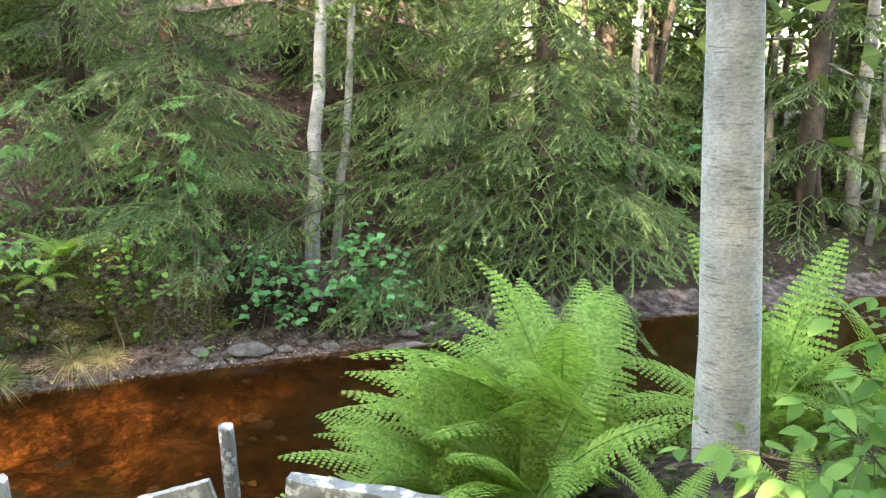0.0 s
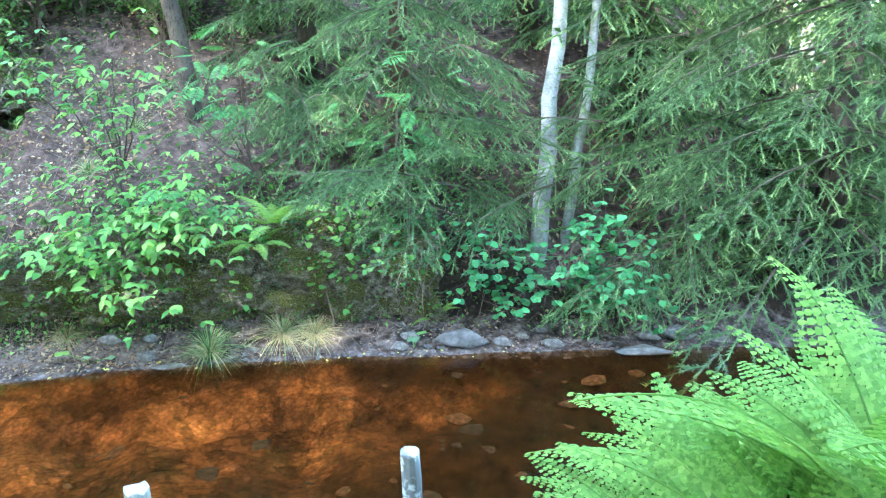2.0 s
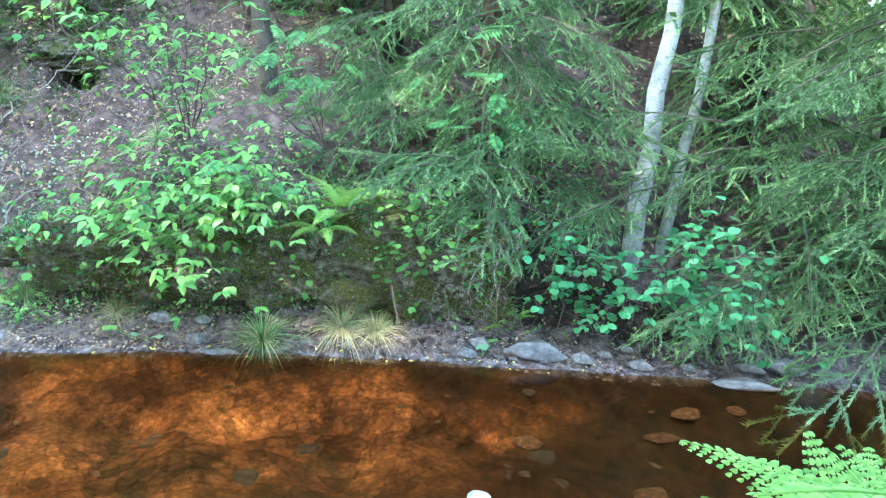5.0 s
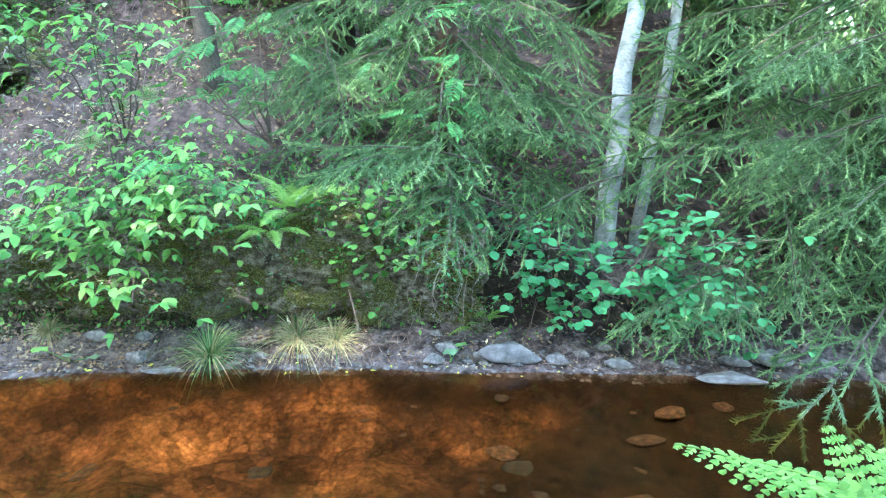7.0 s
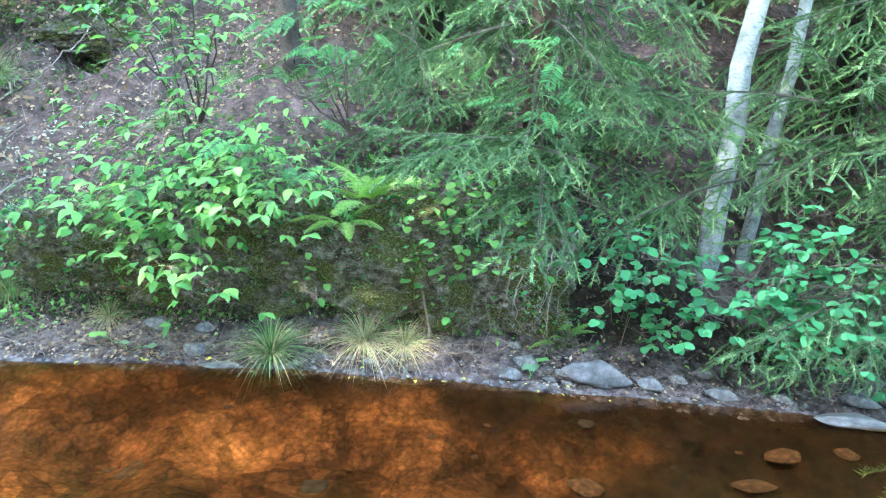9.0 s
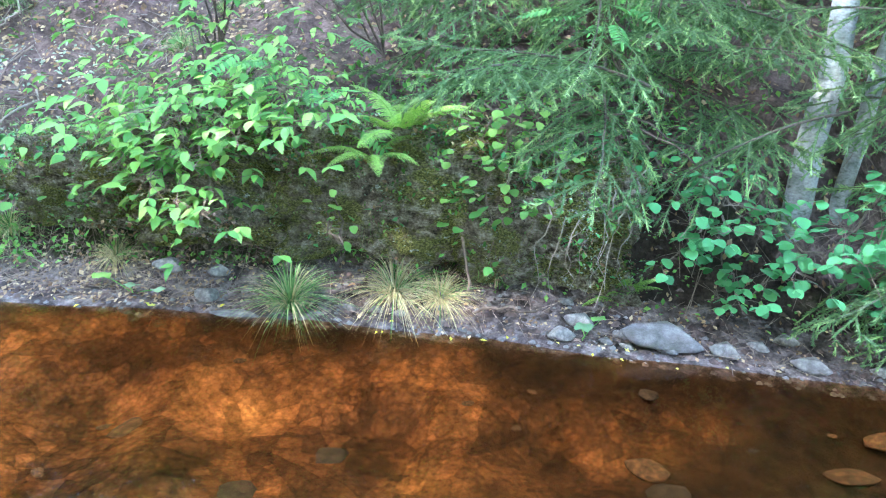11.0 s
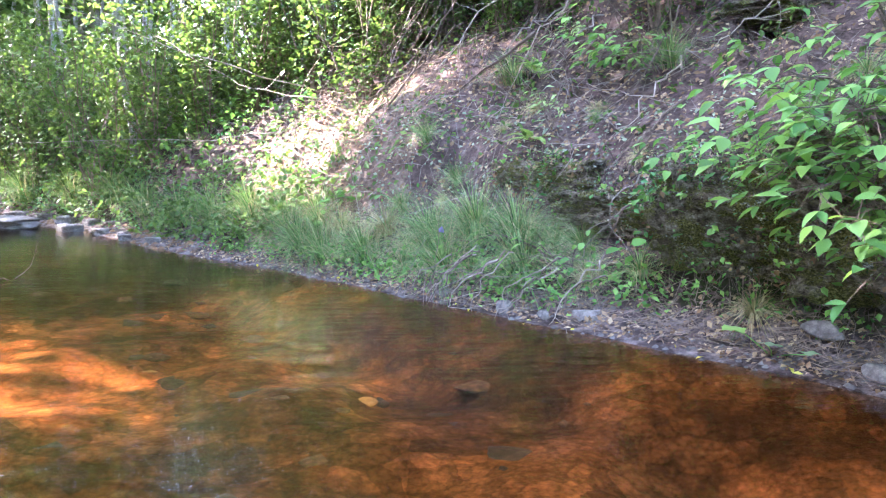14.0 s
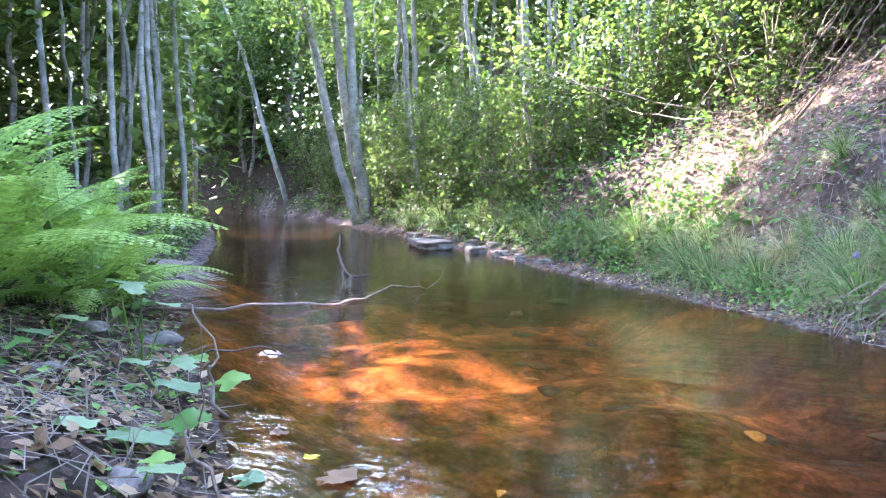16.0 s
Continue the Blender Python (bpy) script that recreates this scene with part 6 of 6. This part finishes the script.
leafy("leafy_sapling", (-6.9, 7.2, 2.1), [(-6.3, 5.9, 2.9), (-7.1, 6.2, 3.1), (-5.7, 6.3, 2.9), (-6.4, 6.2, 3.2)], L_BRIGHT, 0.11, 9, "leafy sapling leaning over the bare slope", "sapling", 33, 0.2, stem=0.01)
leafy("round_leaf_shrub", (-1.6, 8.3, 0.55), [(-1.5, 7.3, 1.1), (-1.35, 7.3, 0.8), (-1.7, 7.4, 0.5), (-1.2, 7.5, 0.3), (-1.55, 7.2, 0.75)], L_BLUE, 0.075, 16, "trailing shrub with round blue-green leaves by the pale trunks", "shrub", 34, 0.1)
leafy("climbing_plant", (-2.9, 7.5, 1.25), [(-2.3, 7.2, 0.95), (-2.1, 7.3, 0.7), (-3.3, 6.8, 1.15), (-2.6, 7.0, 1.2), (-2.9, 6.9, 0.5), (-2.7, 7.0, 0.4)], L_VINE, 0.075, 14, "trailing plant with small heart-shaped leaves under the spruce", "plant", 35, 0.12, pair=False)
leafy("bramble", (-8.6, 3.9, 0.6), [(-8.9, 3.2, 0.7), (-8.5, 3.3, 0.5), (-9.2, 3.0, 0.8), (-8.8, 3.0, 0.35)], L_VINE, 0.09, 10, "bramble with broad green leaves at the foot of the sunny bank", "shrub", 36, 0.14)
leafy("small_plant", (-6.1, 5.0, 0.2), [(-6.2, 4.85, 0.4), (-6.0, 4.9, 0.35), (-5.8, 5.0, 0.4), (-6.4, 4.75, 0.35), (-6.7, 4.5, 0.3), (-6.9, 4.3, 0.3)], L_BRIGHT, 0.08, 9, "broad-leaved green plants along the water's edge", "plant", 37, 0.12, pair=False)
leafy("small_plant", (-5.2, 5.75, 0.55), [(-5.4, 5.6, 0.6), (-5.7, 5.5, 0.58), (-5.1, 5.7, 0.62), (-6.0, 5.3, 0.62)], L_VINE, 0.08, 8, "round-leaved plants on the ledge of the bank", "plant", 38, 0.12, pair=False)


# ---- roots and fallen branches ----
def branch(name, pts, r0, r1, label, mat, seed, category="branch", twigs=0, sway=0.05, group=""):
    t = thing(name, pose(*pts[0]), label, category, group)
    rel = [np.array(q) - np.array(pts[0]) for q in pts]
    line = np.concatenate([wander(rel[i], rel[i + 1], 7, sway, seed * 11 + i)[(1 if i else 0):] for i in range(len(rel) - 1)])
    part("limb", mesh_of("limb", *tube(line, [r0, r1], 6, 0.06, seed), mat, smooth_faces=True), t)
    rng = np.random.default_rng(seed)
    for k in range(twigs):
        q = line[int(rng.integers(len(line) // 4, len(line)))]
        e = q + rng.normal(size=3) * np.array([0.25, 0.25, 0.15])
        part("twig", mesh_of("twig", *tube(wander(q, e, 5, 0.03, seed * 13 + k), [r1 * 1.1, 0.0015], 4), mat), t)
    return t


for k in range(9):
    x, y = -2.38 + 0.05 * k + 0.03 * (k % 3), 7.22 + 0.025 * k
    branch("hanging_root", [(x, y + 0.1, 1.05 - 0.05 * (k % 4)), (x + 0.02, y - 0.05, 0.7), (x + 0.04 * (k % 3 - 1), y - 0.1, 0.18 + 0.05 * (k % 5))], 0.006, 0.002, "pale thin root hanging down the undercut bank", ROOT, 50 + k, "root", group="roots of the far bank")
branch("stick", [(-3.02, 7.0, 0.8), (-2.8, 6.95, 0.17)], 0.012, 0.008, "grey stick leaning against the mossy bank", TWIG, 61, "stick")
branch("stick", [(-2.75, 6.8, 0.08), (-2.5, 6.95, 0.14), (-2.3, 7.05, 0.16)], 0.012, 0.006, "bent grey stick lying on the mud", TWIG, 62, "stick")
for k, (a, b, c) in enumerate((((-8.6, 5.9, 2.3), (-8.2, 5.35, 2.1), (-8.3, 5.2, 1.7)), ((-8.3, 6.0, 2.4), (-7.9, 5.5, 2.0), (-8.0, 5.3, 1.6)), ((-8.0, 6.1, 2.3), (-7.7, 5.6, 1.95), (-7.8, 5.4, 1.6)), ((-7.0, 6.2, 1.85), (-6.8, 5.9, 1.5), (-6.7, 5.6, 1.25)), ((-6.6, 6.1, 1.5), (-6.5, 5.6, 1.1), (-6.5, 5.3, 0.7)), ((-6.2, 5.9, 1.2), (-6.1, 5.4, 0.8), (-6.1, 5.15, 0.4)), ((-5.9, 5.8, 1.0), (-5.9, 5.3, 0.6), (-5.8, 5.1, 0.3)), ((-8.9, 5.8, 2.6), (-8.6, 5.2, 2.2), (-8.8, 4.9, 1.7)), ((-6.4, 5.9, 1.3), (-6.25, 5.5, 0.9), (-6.35, 5.2, 0.5)))):
    branch("exposed_root", [a, b, c], 0.009, 0.003, "bare grey root hanging from the eroded bank", ROOT if k % 2 else TWIG, 70 + k, "root", 6, 0.09, "exposed roots of the bank")
for k, (pts, r, label) in enumerate((([(-9.6, 4.0, 1.6), (-9.4, 4.4, 2.2), (-9.2, 4.9, 3.0), (-8.9, 5.2, 3.8)], 0.013, "dead grey branch leaning on the sunny bank"), ([(-10.9, 3.0, 1.9), (-11.2, 1.5, 2.3), (-11.0, -0.5, 3.0)], 0.009, "long bare branch arching over the stream"), ([(-10.5, 2.7, 1.3), (-11.1, 1.7, 1.2), (-11.8, -0.9, 1.15)], 0.008, "pale bare branch reaching level over the water"), ([(-10.2, 3.2, 1.7), (-10.9, 2.2, 1.9), (-11.8, 1.0, 2.6)], 0.007, "thin bare branch above the bank"), ([(-8.2, 5.3, 2.2), (-8.6, 4.9, 1.9), (-9.3, 4.3, 1.4), (-9.6, 3.9, 1.2)], 0.018, "fallen dead limb lying down the bank"), ([(-9.3, 5.3, 2.5), (-9.9, 4.3, 2.0), (-10.6, 3.3, 1.7)], 0.01, "dead branch among the leaves of the bank"))):
    branch("dead_branch", pts, r, 0.003, label, ROOT if k in (1, 2, 3) else TWIG, 90 + k, "branch", 9, 0.03, "dead branches upstream")
branch("sunken_branch", [(-5.0, -0.2, 0.08), (-6.05, 0.5, 0.03), (-6.8, 0.75, 0.05), (-7.6, 0.9, 0.03)], 0.016, 0.004, "long thin branch lying in the shallow water", TWIG, 101, "branch", 4, 0.05)
branch("snag", [(-7.2, 0.2, -0.05), (-7.5, 0.0, 0.1), (-8.0, -0.35, 0.42)], 0.03, 0.012, "dark snag standing out of the water", DARK_BARK, 102, "branch", 2, 0.04)
branch("stick", [(-3.55, 1.75, 0.0), (-3.52, 1.7, 0.2), (-3.6, 1.55, 0.42)], 0.008, 0.003, "pale upright stick at the near edge", ROOT, 103, "stick")
branch("stick", [(-2.75, 2.35, 0.02), (-2.95, 2.1, 0.1), (-3.1, 2.0, 0.16)], 0.006, 0.003, "dark twig on the leaf litter", TWIG, 104, "stick", 3)
branch("driftwood", [(-4.2, 1.05, 0.05), (-4.45, 1.3, 0.06), (-4.6, 1.45, 0.04)], 0.007, 0.003, "rotten driftwood caught at the near edge", DARK_BARK, 105, "wood", 3)
branch("stick", [(1.35, 2.55, 1.35), (1.8, 2.75, 1.3)], 0.006, 0.002, "bare pale twig lying across the ferns", ROOT, 106, "stick")


# ---- plants and litter of the near bank ----
def kidney_leaf(seed):
    """A broad toothed leaf with a notch at its stalk, 1 across."""
    n = 22
    v, f = [(0, 0.18, 0.02), (0, 0, 0)], []
    for i in range(n + 1):
        a = math.radians(-60 + 300 * i / n)
        r = 0.5 * (1 + 0.05 * math.cos(i * math.pi)) * (1 - 0.12 * abs(math.sin(a)) * (1 if math.sin(a) < 0 else 0))
        v.append((r * math.cos(a), 0.18 + r * math.sin(a), 0.05 * math.sin(3 * a + seed) + 0.03 * math.cos(5 * a)))
    for i in range(n):
        f.append([0, i + 2, i + 3])
    f += [[0, n + 2, 1], [0, 1, 2]]
    return np.array(v), np.array(f)


KIDNEY = [mesh_of("leaf", *kidney_leaf(k), m, smooth_faces=True) for k, m in ((0, PALE_LEAF), (1, LEAF_BRIGHT), (2, PALE_LEAF))]


def coltsfoot(x, y, rows, label):
    z = on_land(x, y, 0.01)
    t = thing("coltsfoot", pose(x, y, z), label, "plant", "coltsfoot plants of the near bank")
    for k, (dx, dy, h, s, tilt) in enumerate(rows):
        top = np.array([dx, dy, h])
        part("stalk", mesh_of("stalk", *tube(wander((0, 0, 0), top, 5, 0.015, k), [0.004, 0.0025], 5), LEAF_BRIGHT), t)
        part("leaf", KIDNEY[k % 3], t, m=pose(*top, tilt, 8 * (k % 3 - 1), 70 * k) @ Matrix.Scale(s, 4))
    return t


coltsfoot(-3.75, 1.12, [(0.12, 0.02, 0.42, 0.16, -8), (0.15, 0.12, 0.33, 0.13, 6), (0.1, 0.24, 0.33, 0.15, -5), (0.18, 0.2, 0.4, 0.13, 10), (0.0, 0.3, 0.1, 0.15, -10)], "tall coltsfoot with broad round leaves on thin stalks")
coltsfoot(-2.92, 1.9, [(0.02, 0.02, 0.07, 0.19, -6), (-0.12, 0.06, 0.05, 0.17, 10), (0.1, -0.1, 0.1, 0.13, 0)], "low coltsfoot with large grey-green leaves on the litter")
coltsfoot(-3.5, 1.45, [(0.05, 0.12, 0.1, 0.17, -14), (-0.08, 0.25, 0.07, 0.17, 12), (0.0, -0.1, 0.14, 0.12, 0), (-0.15, 0.05, 0.12, 0.13, 5)], "coltsfoot with curling grey-green leaves at the near edge")
coltsfoot(-3.35, 0.95, [(0.0, 0.0, 0.13, 0.14, -6), (0.14, 0.06, 0.1, 0.12, 8), (-0.12, 0.1, 0.16, 0.13, 0)], "coltsfoot leaves among the stalks of the near bank")
coltsfoot(-2.7, 2.15, [(0.0, 0.05, 0.09, 0.12, 0), (-0.08, -0.04, 0.06, 0.1, 8)], "small coltsfoot by the near edge")
coltsfoot(-4.55, 5.62, [(0, -0.05, 0.08, 0.13, -10), (-0.2, -0.1, 0.1, 0.12, 5), (0.25, 0.05, 0.09, 0.11, 0)], "coltsfoot with round leaves on the muddy far edge")
coltsfoot(-2.0, 7.05, [(0, -0.03, 0.1, 0.12, 10), (0.06, 0.1, 0.14, 0.1, -5)], "coltsfoot with round leaves between the grey stones")
for k, (x, y, s) in enumerate(((-4.4, 0.62, 0.22), (-2.68, 2.12, 0.16), (-4.15, 0.4, 0.18), (-3.3, 1.1, 0.14))):
    stone(x, y, s, 1.3, 40 * k, k, None, 0.7, "grey-brown stone on the near bank among dead leaves", "stones of the near bank")
# bed stones whose sunlit look comes from their lighter colour
for k, (x, y, s) in enumerate(((-3.57, 3.3, 0.18), (-4.05, 2.68, 0.16), (-5.1, 3.6, 0.24), (-5.9, 2.3, 0.2))):
    stone(x, y, s * 0.75, 1.3, 30 * k, k, on_land(x, y) - 0.005, 0.35, "ochre stone under shallow water, sunlit brightness put into its colour", "ochre stones on the bed", [stone_mesh(80 + k, SUNLIT_STONE, 0.5, 2)])


def near_patch(cx, cy, rx, ry):
    def place(rng, n):
        return cx + rng.normal(size=n) * rx, cy + rng.normal(size=n) * ry
    return place


twig_stuff("reed_litter", 1500, near_patch(-7.3, -1.3, 0.55, 0.3), 0.3, "heap of pale dry reed stalks stranded at the near edge", 21, ROOT, 0.004, "reed litter")
twig_stuff("reed_litter", 260, near_patch(-5.6, -0.7, 0.5, 0.3), 0.35, "pale dry stalks below the ferns", 22, TWIG, 0.004, "reed litter")
twig_stuff("twigs", 300, near_patch(-3.1, 1.6, 0.45, 0.4), 0.16, "thin dry stalks matted on the near bank", 23, ROOT, 0.002)
fallen("fallen_leaves", 420, near_patch(-3.2, 1.7, 0.5, 0.4), 0.075, "large brown fallen leaves on the near bank", 24, DEAD_LEAF)
fallen("ground_plants", 260, near_patch(-3.3, 1.2, 0.5, 0.4), 0.05, "small green plants on the near bank", 25, LEAF_BRIGHT)
fallen("ground_plants", 700, near_patch(-4.2, 0.2, 0.6, 0.5), 0.06, "leafy ground plants under the ferns", 26, LEAF_WOOD)
for k, (x, y, s, mat) in enumerate(((-3.18, 2.42, 0.13, DEAD_LEAF), (-3.05, 2.2, 0.1, PALE_LEAF), (-4.5, 1.25, 0.14, DEAD_LEAF), (-3.45, 2.06, 0.07, DEAD_LEAF), (-3.3, 2.3, 0.06, YELLOW_LEAF), (-3.9, 1.5, 0.08, DEAD_LEAF), (-3.25, 2.55, 0.05, DEAD_LEAF))):
    v, f = kidney_leaf(k)
    ob = new("floating_leaf", mesh_of("floating_leaf", v, f, mat))
    ob.matrix_basis = pose(x, y, 0.006, 4, 3, 50 * k) @ Matrix.Scale(s, 4)
    tagged(ob, "dead leaf floating on the water near the bank", "leaf", "floating leaves")
fallen("ground_plants", 2200, far_strip(-16, -8.2, 0.25, 2.2), 0.09, "dense green herbs on the upstream bank", 27, LEAF_WOOD)
bell = thing("bellflower", pose(-7.0, 4.3, on_land(-7.0, 4.3)), "small purple bellflower on a thin stem in the grass", "flower")
part("stem", mesh_of("stem", *tube(wander((0, 0, 0), (0.04, -0.03, 0.26), 6, 0.01, 3), [0.002, 0.0012], 4), GRASS), bell)
part("petal", mesh_of("petal", *tube(np.array([(0.04, -0.03, 0.27), (0.045, -0.035, 0.25), (0.05, -0.04, 0.23)]), [0.006, 0.018, 0.026], 7), PURPLE), bell)
lip = new("rock", ROCKS[1])
lip.matrix_basis = pose(-7.42, 7.46, 2.42, 22, 0, 38) @ Matrix.Diagonal((0.85, 1.15, 0.3, 1))
tagged(lip, "brown rock overhanging a dark burrow in the slope", "rock", "rocks of the far bank")

rng_g = random.Random(83)
for k in range(16):  # lush tufts where the slope meets the water upstream
    x = -6.4 - 2.4 * k / 15
    y = float(np.interp(x, FAR_X, FAR_Y)) + rng_g.uniform(0.5, 1.15)
    t = new("grass_tuft", TUFTS[(2, 0, 2, 1)[k % 4]])
    t.matrix_basis = pose(x, y, on_land(x, y, 0.02), 24, 0, 32) @ Matrix.Scale(rng_g.uniform(0.75, 1.15), 4)
    tagged(t, "long arching grass tuft hanging over the upstream edge", "grass", "grass tufts of the far bank")
for k in range(9):  # dead twiggy branches leaning down the sunny slope
    x = -10.6 + 0.42 * k
    y = float(np.interp(x, FAR_X, FAR_Y)) + rng_g.uniform(2.6, 3.6)
    z = on_land(x, y)
    x2, y2 = x + rng_g.uniform(-0.5, 0.3), y - rng_g.uniform(0.6, 1.1)
    branch("dead_branch", [(x, y, z + rng_g.uniform(0.3, 0.8)), ((x + x2) / 2, (y + y2) / 2, on_land((x + x2) / 2, (y + y2) / 2) + 0.25), (x2, y2, on_land(x2, y2) + 0.02)], 0.008, 0.003, "bare twiggy dead branch leaning down the slope", DARK_BARK if k % 2 else TWIG, 130 + k, "branch", 9, 0.05, "dead branches upstream")


# ---- clods, plants and dead wood of the eroded slope ----
CLOD = plain_material("brown_soil_clod", [(0.3, (0.03, 0.02, 0.017)), (0.5, (0.085, 0.056, 0.047)), (0.7, (0.17, 0.115, 0.095))], 9, 70, 0.95, 0.8, 0.01, vary=False)
LICHEN = leaf_material("grey_green_lichen", (0.16, 0.2, 0.14), (0.24, 0.28, 0.2), (0.34, 0.38, 0.28), 0.15, 0.8)
pebbles("soil_clods", 2600, -11.5, -5.0, 0.45, 3.6, 0.028, CLOD, 14, "crumbled clods of brown soil on the eroded slope")
pebbles("soil_clods", 2200, -9.0, 0.5, 0.06, 0.75, 0.028, CLOD, 15, "dark crumbs of soil on the muddy far edge")
pebbles("soil_clods", 1500, -5.5, -2.0, 0.02, 1.3, 0.03, CLOD, 16, "crumbs of soil on the near bank", NEAR_Y, NEAR_X, -1)
fallen("lichen_tufts", 900, far_strip(-9.2, -6.0, 0.7, 2.0), 0.045, "grey-green lichen and cup moss on the slope", 41, LICHEN)
L_LIME = leaf_meshes(OVATE, NEW_NEEDLE)
for k, (x, y, h, n, s) in enumerate(((-7.45, 5.28, 0.22, 6, 0.075), (-8.3, 5.75, 0.3, 7, 0.09), (-7.9, 5.3, 0.15, 4, 0.06), (-9.0, 4.6, 0.25, 5, 0.06))):
    z = on_land(x, y)
    leafy("small_plant", (x, y, z), [(x + 0.16 * math.cos(j * 2.4), y - 0.06 + 0.12 * math.sin(j * 2.4), z + h) for j in range(n)], L_LIME, s, 4, "small lime-green leafy plant on the bare slope", "plant", 170 + k, 0.05, pair=False, stem=0.004)
rng_d = random.Random(19)
for k in range(20):  # bare branches that hang over the hollow below the bushes
    x = rng_d.uniform(-11.2, -6.8)
    y = float(np.interp(x, FAR_X, FAR_Y)) + rng_d.uniform(3.0, 4.2)
    z = on_land(x, y)
    x2, y2 = x + rng_d.uniform(-0.7, 0.5), y - rng_d.uniform(0.5, 1.0)
    z2 = on_land(x2, y2) + rng_d.uniform(0.05, 0.5)
    branch("dead_branch", [(x, y, z + rng_d.uniform(0.5, 1.2)), (x * 0.5 + x2 * 0.5, y * 0.5 + y2 * 0.5, max(z, z2) + 0.35), (x2, y2, z2)], 0.009, 0.003, "thin bare branch hanging over the hollow in the slope", (DARK_BARK, TWIG, ROOT)[k % 3], 210 + k, "branch", 10, 0.04, "dead branches upstream")
herbs(2600, far_strip(-11.5, -6.6, 2.7, 3.6), 0.55, 0.05, "small leafy growth along the upper edge of the slope", 62, LEAF_WOOD)
herbs(1500, far_strip(-16, -9.6, 0.2, 1.6), 0.5, 0.05, "small dark herbs in the shade of the bank", 63, LEAF_BLUE)
rock_cover(2600, 0.02, 23, CLOD, "crumbs of soil and bark caught on the rock face", 0.008)
rock_cover(1500, 0.022, 29, LICHEN, "grey-green lichen scales on the rock face", 0.006)
rock_cover(2200, 0.018, 37, GRASS, "tufts of moss on the rock face", 0.008)


# ---- root mat of the undercut bank ----
rng_r = random.Random(31)
for k in range(16):
    x = rng_r.uniform(-6.5, -5.45)
    e = float(np.interp(x, FAR_X, FAR_Y))
    branch("hanging_root", [(x, e + 0.34, 0.3 + rng_r.uniform(0, 0.1)), (x + rng_r.uniform(-0.05, 0.05), e + 0.12, 0.2), (x + rng_r.uniform(-0.1, 0.1), e + rng_r.uniform(-0.02, 0.1), 0.015)], 0.006, 0.002, "pale root hanging to the water from the undercut bank", (ROOT, TWIG)[k % 2], 260 + k, "root", 3, 0.03, "roots of the far bank")
for k, (x, back, size, wide, tall) in enumerate(((-5.83, 0.1, 0.13, 0.8, 1.5), (-5.6, 0.12, 0.1, 0.9, 1.3), (-6.35, 0.16, 0.09, 1.3, 1.0), (-6.9, 0.14, 0.08, 1.4, 0.9))):
    y = float(np.interp(x, FAR_X, FAR_Y)) + back
    stone(x, y, size, wide, 35 + 20 * k, k, label="weathered stone set in the foot of the undercut bank", tall=tall)
fallen("fallen_leaves", 1500, far_strip(-9.0, -4.2, 0.02, 0.55), 0.045, "brown leaves and stalks on the foot of the bank", 42, DEAD_LEAF)
herbs(1300, far_strip(-9.2, -5.6, 0.12, 0.55), 0.22, 0.05, "small leafy herbs along the water's edge", 64, LEAF_BRIGHT)
